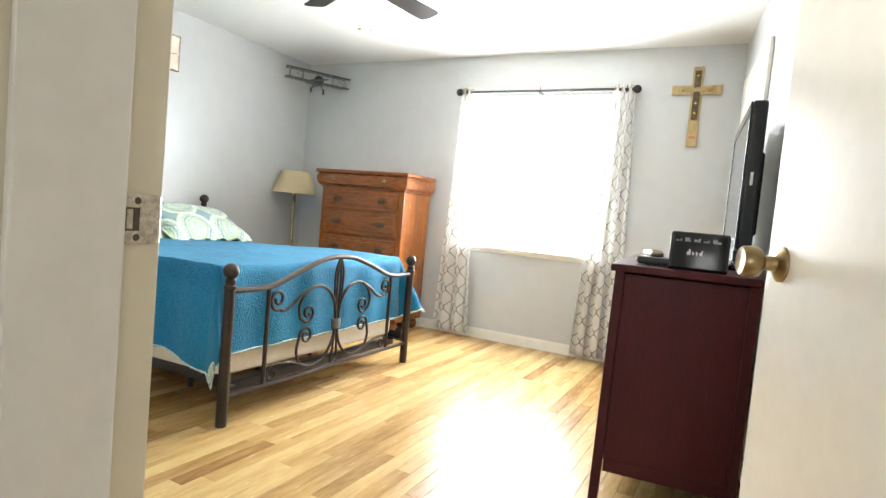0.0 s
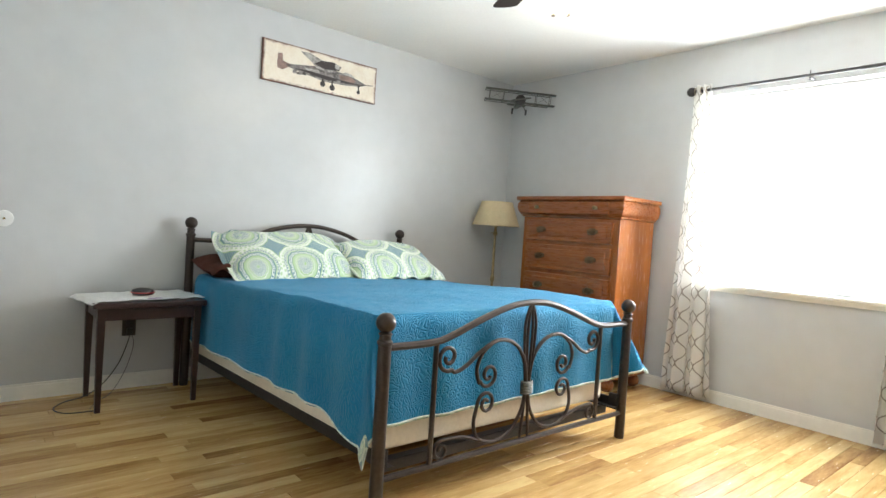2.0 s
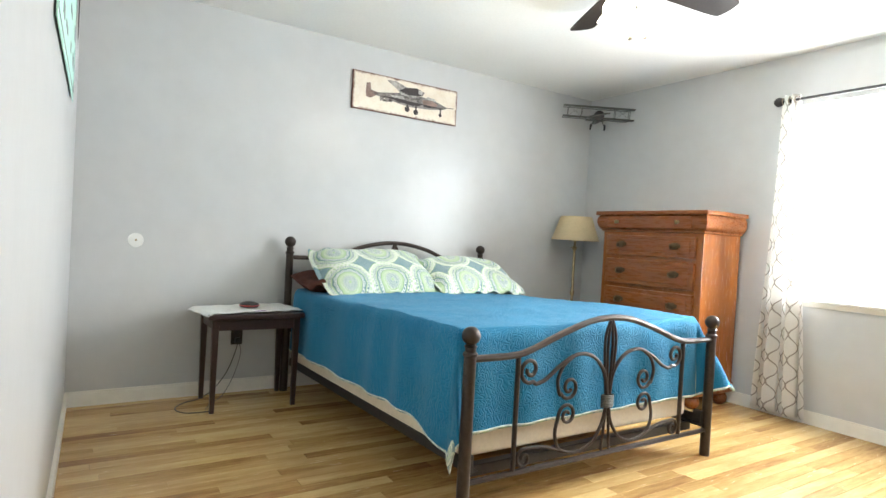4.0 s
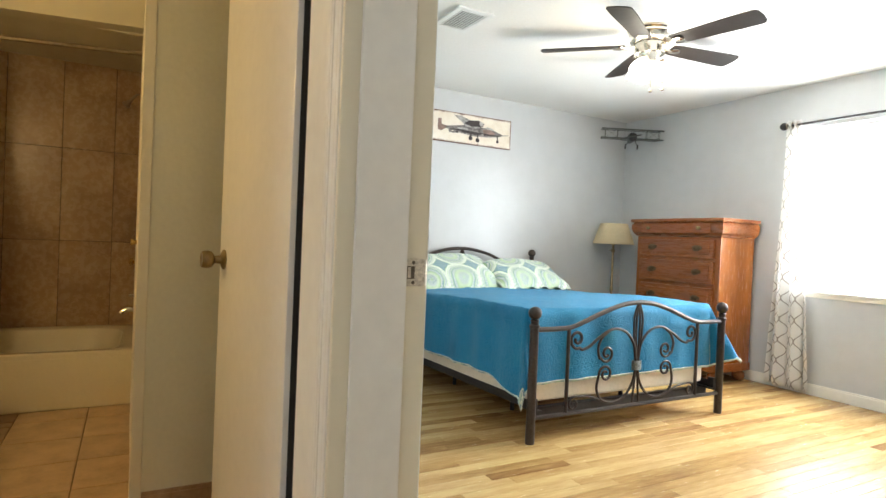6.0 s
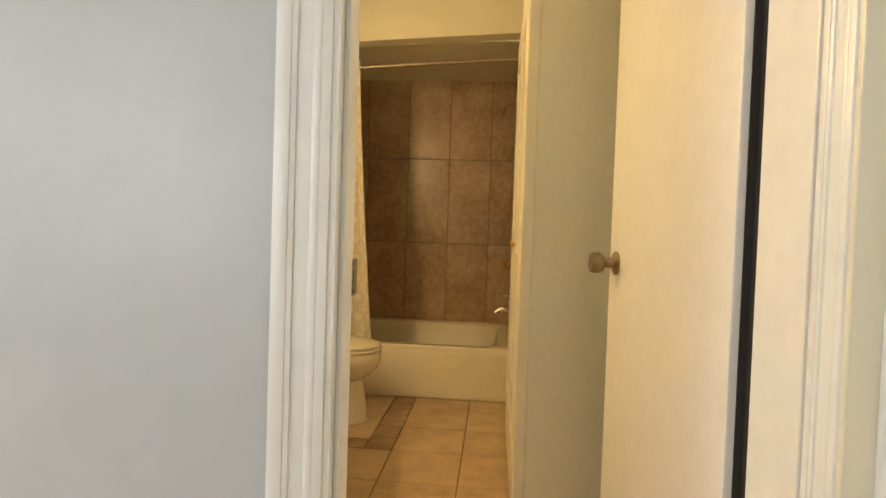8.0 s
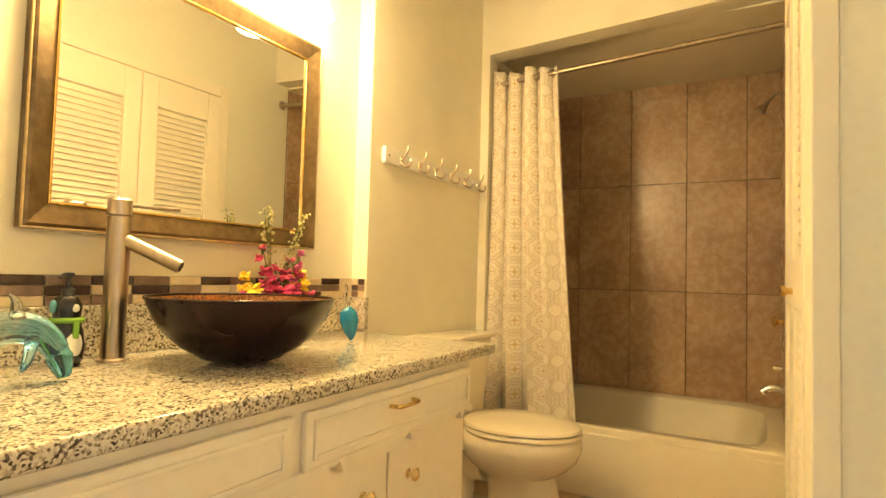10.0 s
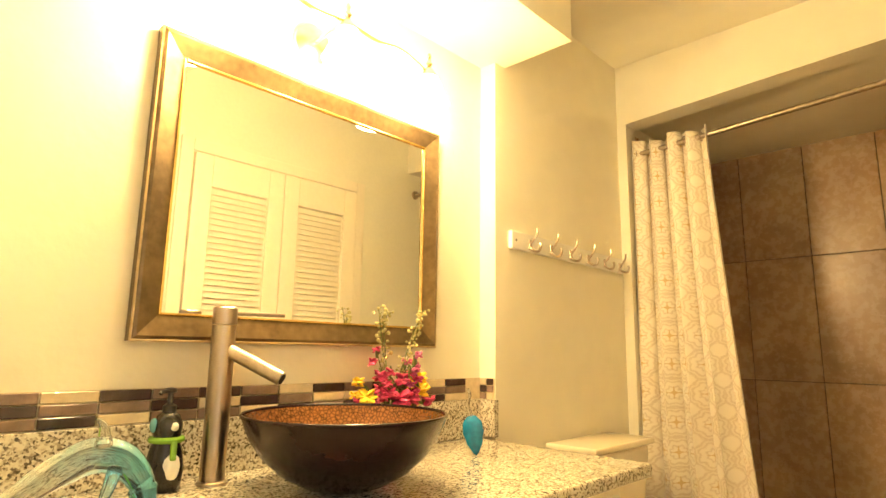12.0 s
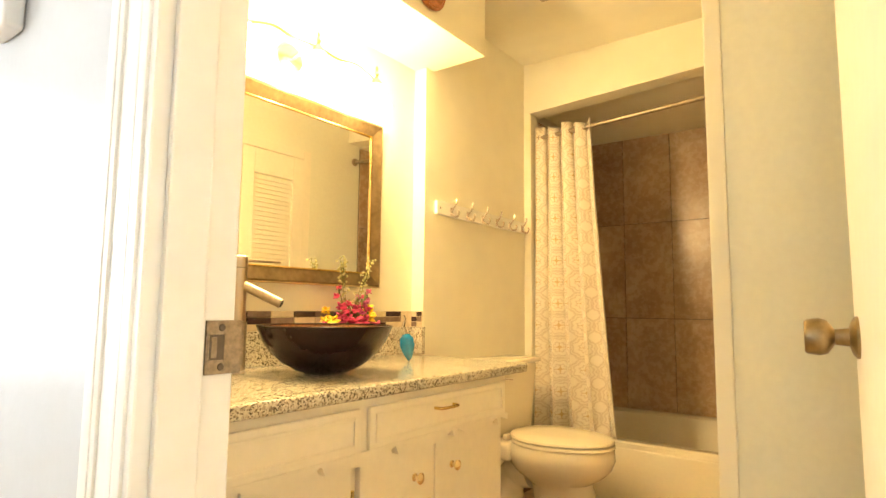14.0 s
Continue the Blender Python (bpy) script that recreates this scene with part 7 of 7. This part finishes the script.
for x in (-2.275, -3.09):
    part("screw", lathe(bmesh.new(), [(0.0, 0.0), (0.005, 0.0), (0.003, 0.002), (0.0, 0.002)], 10, Matrix.Translation((x, 0.018, 0)) @ Matrix.Rotation(radians(-90), 4, "X")), BLACKIRON, hk)

# louvred closet doors opposite the mirror
for x1, x0 in ((-1.71, -2.20), (-2.205, -2.695)):
    lv = tagged(new("louvre_door"), "white louvred closet door, closed", "door", "closet doors", "structure")
    lv.matrix_world = pose(0, YC, 0)
    fm = bmesh.new()
    box(fm, x0, -0.030, 0.02, x0 + 0.09, 0.0, 2.03, 0.003)
    box(fm, x1 - 0.09, -0.030, 0.02, x1, 0.0, 2.03, 0.003)
    for z0, z1 in ((0.02, 0.22), (0.96, 1.08), (1.87, 2.03)):
        box(fm, x0 + 0.09, -0.030, z0, x1 - 0.09, 0.0, z1, 0.003)
    part("door_frame", fm, VANITYPAINT, lv)
    sl = bmesh.new()
    box(sl, x0 + 0.09, -0.012, -0.016, x1 - 0.09, -0.006, 0.016, 0)
    for v in sl.verts:
        v.co.y += -0.009 * (1 if v.co.z < 0 else -1)
    first = part("slat", sl, VANITYPAINT, lv)
    zs = [0.24 + 0.030 * i for i in range(24)] + [1.10 + 0.030 * i for i in range(26)]
    first.location.z = zs[0]
    for z in zs[1:]:
        o = first.copy()
        scene.collection.objects.link(o)
        o.location.z = z
    part("knob", lathe(bmesh.new(), [(0.0, 0.0), (0.008, 0.0), (0.008, 0.012), (0.015, 0.018), (0.015, 0.025), (0.0, 0.028)], 14, Matrix.Translation((x0 + 0.05 if x1 > -2 else x1 - 0.05, -0.03, 1.0)) @ Matrix.Rotation(radians(90), 4, "X")), BRIGHTBRASS, lv, smooth=True)
setting("trim_closet", panel_frame(bmesh.new(), -2.765, 0.0, -1.64, 2.10, 0.062, YC - 0.018, YC - 0.0005), VANITYPAINT, "white closet door casing", "trim")
setting("trim_closet_edge", boxm(XC - 0.15, YC - 0.036, 0.0, XC + 0.004, YC - 0.0005, HB - 0.002, 0.003), BATHWALL, "cream corner board of the closet", "trim")

# copper disc on the soffit, grille in the ceiling
cdisc = thing("copper_ornament", pose(-1.82, -0.91, 2.277), "round aged copper ornament on the soffit", "ornament")
part("disc", lathe(bmesh.new(), [(0.0, 0.0), (0.085, 0.0), (0.088, 0.008), (0.075, 0.020), (0.04, 0.014), (0.0, 0.018)], 32, Matrix.Rotation(radians(-90), 4, "X")), COPPER, cdisc, smooth=True)
part("rim_bead", tube(bmesh.new(), [(0.083 * math.cos(2 * math.pi * i / 32), 0.012, 0.083 * math.sin(2 * math.pi * i / 32)) for i in range(32)], 0.007, 8, closed=True), COPPER, cdisc, smooth=True)
cg = thing("exhaust_grille", pose(-2.38, -0.63, HB), "round-cornered exhaust grille in the ceiling", "vent")
part("frame", boxm(-0.13, -0.13, -0.018, 0.13, 0.13, 0.0, 0.012, 3), mat("aged_grille", (0.42, 0.36, 0.26), 0.5, vary=0.1), cg, smooth=True)
for i in range(8):
    part("slat", boxm(-0.10, -0.088 + 0.025 * i, -0.022, 0.10, -0.078 + 0.025 * i, -0.017), TAUPETILE, cg)

# towel ring on the wall beside the door, plaque on the countertop
tr = thing("towel_ring", pose(XL, -0.855, 1.355) @ Matrix.Diagonal((1.28, 1, 1, 1)), "brass and acrylic towel ring on the wall", "towel ring")
part("back_plate", boxm(-0.012, -0.022, -0.026, -0.001, 0.022, 0.026, 0.004, 2), BRIGHTBRASS, tr)
part("arm_base", lathe(bmesh.new(), [(0.0, 0.0), (0.019, 0.0), (0.016, 0.03), (0.020, 0.045), (0.013, 0.06), (0.0, 0.062)], 18, Matrix.Translation((-0.010, 0, 0)) @ Matrix.Rotation(radians(-90), 4, "Y")), BRIGHTBRASS, tr, smooth=True)
part("arm", tube(bmesh.new(), [(-0.065, 0, 0), (-0.15, 0, 0)], [0.010, 0.007], 12), NICKEL, tr, smooth=True)
part("ring_joint", ball(bmesh.new(), (-0.158, 0, 0), 0.011, 14), CHROME, tr, smooth=True)
part("ring", tube(bmesh.new(), smooth_path([(-0.158, 0.0, -0.004), (-0.156, 0.042, -0.028), (-0.154, 0.064, -0.085), (-0.152, 0.042, -0.13), (-0.150, 0.0, -0.142), (-0.152, -0.042, -0.13), (-0.154, -0.064, -0.085), (-0.156, -0.042, -0.028)], 6, True), 0.006, 10, closed=True), GLASS, tr, "clear acrylic ring", True)

pq = thing("plaque", Matrix.Translation((-0.738, -1.078, CT)) @ Matrix.Rotation(radians(200), 4, "Z") @ Matrix.Rotation(radians(12), 4, "X"), "round decorative plaque reading Family on a wire easel", "plaque")
part("disc", lathe(bmesh.new(), [(0.0, 0.0), (0.068, 0.0), (0.070, 0.004), (0.062, 0.008), (0.0, 0.006)], 36, Matrix.Translation((0, 0, 0.078)) @ Matrix.Rotation(radians(90), 4, "X")), mat("rust_plaque_glaze", (0.42, 0.22, 0.10), 0.35, vary=0.4, scale=30), pq, smooth=True)
part("centre_field", lathe(bmesh.new(), [(0.0, 0.0075), (0.047, 0.0085), (0.047, 0.0095), (0.0, 0.0095)], 30, Matrix.Translation((0, 0, 0.078)) @ Matrix.Rotation(radians(90), 4, "X")), mat("cream_plaque_field", (0.70, 0.60, 0.36), 0.4, vary=0.12, scale=40), pq, "cream centre field")
for text, size, z in (("Family", 0.026, 0.084), ("life begins", 0.0095, 0.070), ("love", 0.0095, 0.060), ("ends", 0.0095, 0.050)):
    cu = bpy.data.curves.new("lettering", "FONT")
    cu.body, cu.size, cu.extrude, cu.align_x = text, size, 0.0003, "CENTER"
    tmp = new("lettering", cu)
    me = bpy.data.meshes.new_from_object(tmp.evaluated_get(bpy.context.evaluated_depsgraph_get()))
    bpy.data.objects.remove(tmp)
    me.materials.append(BLACKIRON)
    ob = new("lettering", me)
    ob.parent = pq
    ob.matrix_basis = Matrix.Translation((0, -0.0102, z)) @ Matrix.Rotation(radians(90), 4, "X")
for x in (-0.03, 0.03):
    part("easel_leg", tube(bmesh.new(), smooth_path([(x, 0.05, 0.10), (x, 0.012, 0.004), (x, -0.02, 0.004), (x, -0.03, 0.014), (x, -0.022, 0.022), (x, -0.016, 0.014)], 6), 0.0022, 6), BLACKIRON, pq, "dark wire easel", True)

# ---- pieces: splash tiles, shower tiles, floor tiles, laminate strips ----


def piece(name, mesh, at, parent, turn=None):
    ob = new(name, mesh)
    ob.parent = parent
    ob.location = at
    if turn:
        ob.rotation_euler = turn
    return ob


def block_mesh(name, sx, sy, sz, bevel, material):
    """A small block with its base at the origin's middle and slightly worn edges."""
    bm = boxm(-sx / 2, -sy / 2, 0, sx / 2, sy / 2, sz, bevel, 1)
    me = bpy.data.meshes.new(name)
    bmesh.ops.recalc_face_normals(bm, faces=bm.faces[:])
    bm.to_mesh(me)
    bm.free()
    me.materials.append(material)
    return me


random.seed(21)
splash = thing("mosaic_splash", pose(0, YM + 0.001, 0.926), "brown, black and cream glass tile border strip", "tile border")
part("mortar", boxm(XR + 0.001, 0.0, 0.0, VX0, 0.003, 0.070), CREAMTILE, splash)
part("mortar", boxm(XR - 0.003, 0.003, 0.0, XR + 0.003, 0.066, 0.070), CREAMTILE, splash)
tm = {m.name: block_mesh("tile", 0.097, 0.0215, 0.007, 0.0015, m) for m in (DARKTILE, TAUPETILE, CREAMTILE)}
order = ("taupe_glass_tile", "dark_glass_tile", "cream_glass_tile")
# rows from below: taupe 0, dark 1, cream 2
pattern = ((1, 0, 2), (0, 2, 1), (1, 2, 0), (2, 0, 1), (0, 1, 0), (1, 0, 2), (2, 0, 1), (0, 1, 0), (0, 2, 1), (2, 1, 0))
i, x = 1, VX0 - 0.05
while x > XR + 0.05:
    col = pattern[i % 10]
    for r in range(3):
        piece("tile", tm[order[col[r]]], (x, 0.003, 0.0115 + 0.0233 * r), splash, (radians(-90), 0, 0))
    i, x = i + 1, x - 0.1
half = {m.name: block_mesh("tile", 0.027, 0.0215, 0.006, 0.0015, m) for m in (DARKTILE, TAUPETILE, CREAMTILE)}
for r in range(3):
    for c in range(2):
        piece("tile", half[order[(r + 2 * c) % 3]], (XR + 0.003, 0.02 + 0.03 * c, 0.0115 + 0.0233 * r), splash, (radians(90), 0, radians(90)))

# shower wall tiles
sw = bpy.data.objects["wall_bath_back"]
JY = (-1.29, -0.96, -0.63, -0.298, 0.030, 0.36)
JZ = (0.28, 0.955, 1.625, 2.252)
G = 0.004
for a, b in zip(JY, JY[1:]):
    a, b = max(a, YK + 0.002), min(b, YT - 0.002)
    for c, d in zip(JZ, JZ[1:]):
        me = block_mesh("tile", d - c - G, b - a - G, 0.011, 0.0015, SHOWERTILE)
        piece("tile", me, (XTB - 0.011 - 0.001, (a + b) / 2, (c + d) / 2), sw, (0, radians(90), 0))
sideg = setting("wall_tub_sides", prism(bmesh.new(), [(XTB, YT - 0.004), (XT - 0.13, YT - 0.004), (XT - 0.13, YT), (XTB, YT)], 0.27, 2.25), WALLGROUT, "grouted side wall of the shower", "wall")
sideg2 = setting("wall_tub_side_south", prism(bmesh.new(), [(XTB, YK), (XT - 0.13, YK), (XT - 0.13, YK + 0.004), (XTB, YK + 0.004)], 0.27, 2.19), WALLGROUT, "grouted side wall of the shower", "wall")
for host, y, turn in ((sideg, YT - 0.004, (radians(90), 0, 0)), (sideg2, YK + 0.004, (radians(-90), 0, 0))):
    xs = [XTB + 0.012, XTB + 0.29, XTB + 0.62, XT - 0.13]
    for a, b in zip(xs, xs[1:]):
        for c, d in zip(JZ, JZ[1:]):
            d = min(d, 2.19) if host is sideg2 else d
            piece("tile", block_mesh("tile", b - a - G, d - c - G, 0.008, 0.0015, SHOWERTILE), ((a + b) / 2, y, (c + d) / 2), host, turn)

# bathroom floor tiles with a narrow border round the toilet
bf = bpy.data.objects["floor_bathroom"]
X0T, Y0T, S = -2.275, -0.368, 0.335


def floor_tile(a, b, c, d, material, z=0.0):
    if b - a < 0.02 or d - c < 0.02:
        return
    piece("tile", block_mesh("tile", b - a - 0.006, d - c - 0.006, 0.009, 0.002, material), ((a + b) / 2, (c + d) / 2, -0.009 + z), bf)


for i in range(-4, 7):
    for j in range(-4, 4):
        a, b, c, d = X0T + i * S, X0T + (i + 1) * S, Y0T + j * S, Y0T + (j + 1) * S
        a, b, c, d = max(a, XT - 0.05), min(b, XH - 0.06), max(c, -1.20), min(d, 0.56)
        if b <= a or d <= c:
            continue
        if d <= Y0T + 0.001 and b <= X0T + 0.001:
            continue
        floor_tile(a, b, c, d, FLOORTILE)
BW = 0.132
x = XT - 0.05
for w in (0.20, 0.09, 0.21, 0.09, 0.16, 0.09):
    if x + w < X0T - BW + 0.03:
        floor_tile(x, x + w, Y0T - BW, Y0T, BORDERTILE)
        x += w
floor_tile(x, X0T - BW * 0.5, Y0T - BW, Y0T, BORDERTILE)
floor_tile(X0T - BW * 0.5, X0T, Y0T - BW, Y0T, BORDERTILE)
y = Y0T - BW
for w in (0.20, 0.09, 0.21, 0.09, 0.16):
    floor_tile(X0T - BW, X0T, max(y - w, -1.2), y, BORDERTILE)
    y -= w
    if y < -1.18:
        break
for i in range(3):
    for j in range(2):
        floor_tile(max(X0T - BW - 0.33 * (i + 1), XT - 0.05), X0T - BW - 0.33 * i, max(Y0T - BW - 0.33 * (j + 1), -1.2), Y0T - BW - 0.33 * j, FLOORTILE)

# laminate strips along the bedroom
fb = bpy.data.objects["floor_base_bedroom"]
hb = bpy.data.objects["floor_base_hall"]
random.seed(3)
PWID = 0.066
lens = (0.46, 0.62, 0.80, 0.98, 1.20)
meshes = {}
rest_b, rest_h = [], []
count = 0
x = XW + PWID / 2
while x < 2.18:
    y = 0.60 - random.uniform(0.0, 0.6)
    while y < YN:
        ln = random.choice(lens)
        a, b = max(y, 0.60), min(y + ln, YN)
        near = -3.3 < x < 0.5 and b - a > 0.05
        if near and count < 300:
            key = round(b - a, 3)
            if key not in meshes:
                meshes[key] = block_mesh("plank", PWID - 0.0012, key - 0.0012, 0.010, 0.0008, PLANK)
            piece("plank", meshes[key], (x, (a + b) / 2, -0.010), fb)
            count += 1
        elif b - a > 0.01 and x < 0.75:
            rest_b.append((x, a, b))
        y += ln
    x += PWID
x = XH - 0.06 + PWID / 2
while x < 2.18:
    y = -3.2 - random.uniform(0.0, 0.6)
    while y < 0.60:
        ln = random.choice(lens)
        a, b = max(y, -3.2), min(y + ln, 0.60)
        if b - a > 0.01:
            rest_h.append((x, a, b))
        y += ln
    x += PWID
for name, rest, host in (("planks_rest", rest_b, fb), ("planks_hall", rest_h, hb)):
    verts, faces = [], []
    for x, a, b in rest:
        k, w, e = len(verts), PWID / 2 - 0.0006, 0.0006
        c = 0.0008
        for z, q in ((-0.010, 0), (-c, 0), (0.0, c)):
            verts += [(x - w + q, a + e + q, z), (x + w - q, a + e + q, z), (x + w - q, b - e - q, z), (x - w + q, b - e - q, z)]
        for r in (0, 4):
            faces += [(k + r + i, k + r + (i + 1) % 4, k + r + 4 + (i + 1) % 4, k + r + 4 + i) for i in range(4)]
        faces.append((k + 8, k + 9, k + 10, k + 11))
    me = bpy.data.meshes.new(name)
    me.from_pydata(verts, [], faces)
    me.materials.append(PLANKREST)
    ob = new(name, me)
    ob.parent = host
    tagged(ob, "honey toned laminate floor strips", kind="stuff")
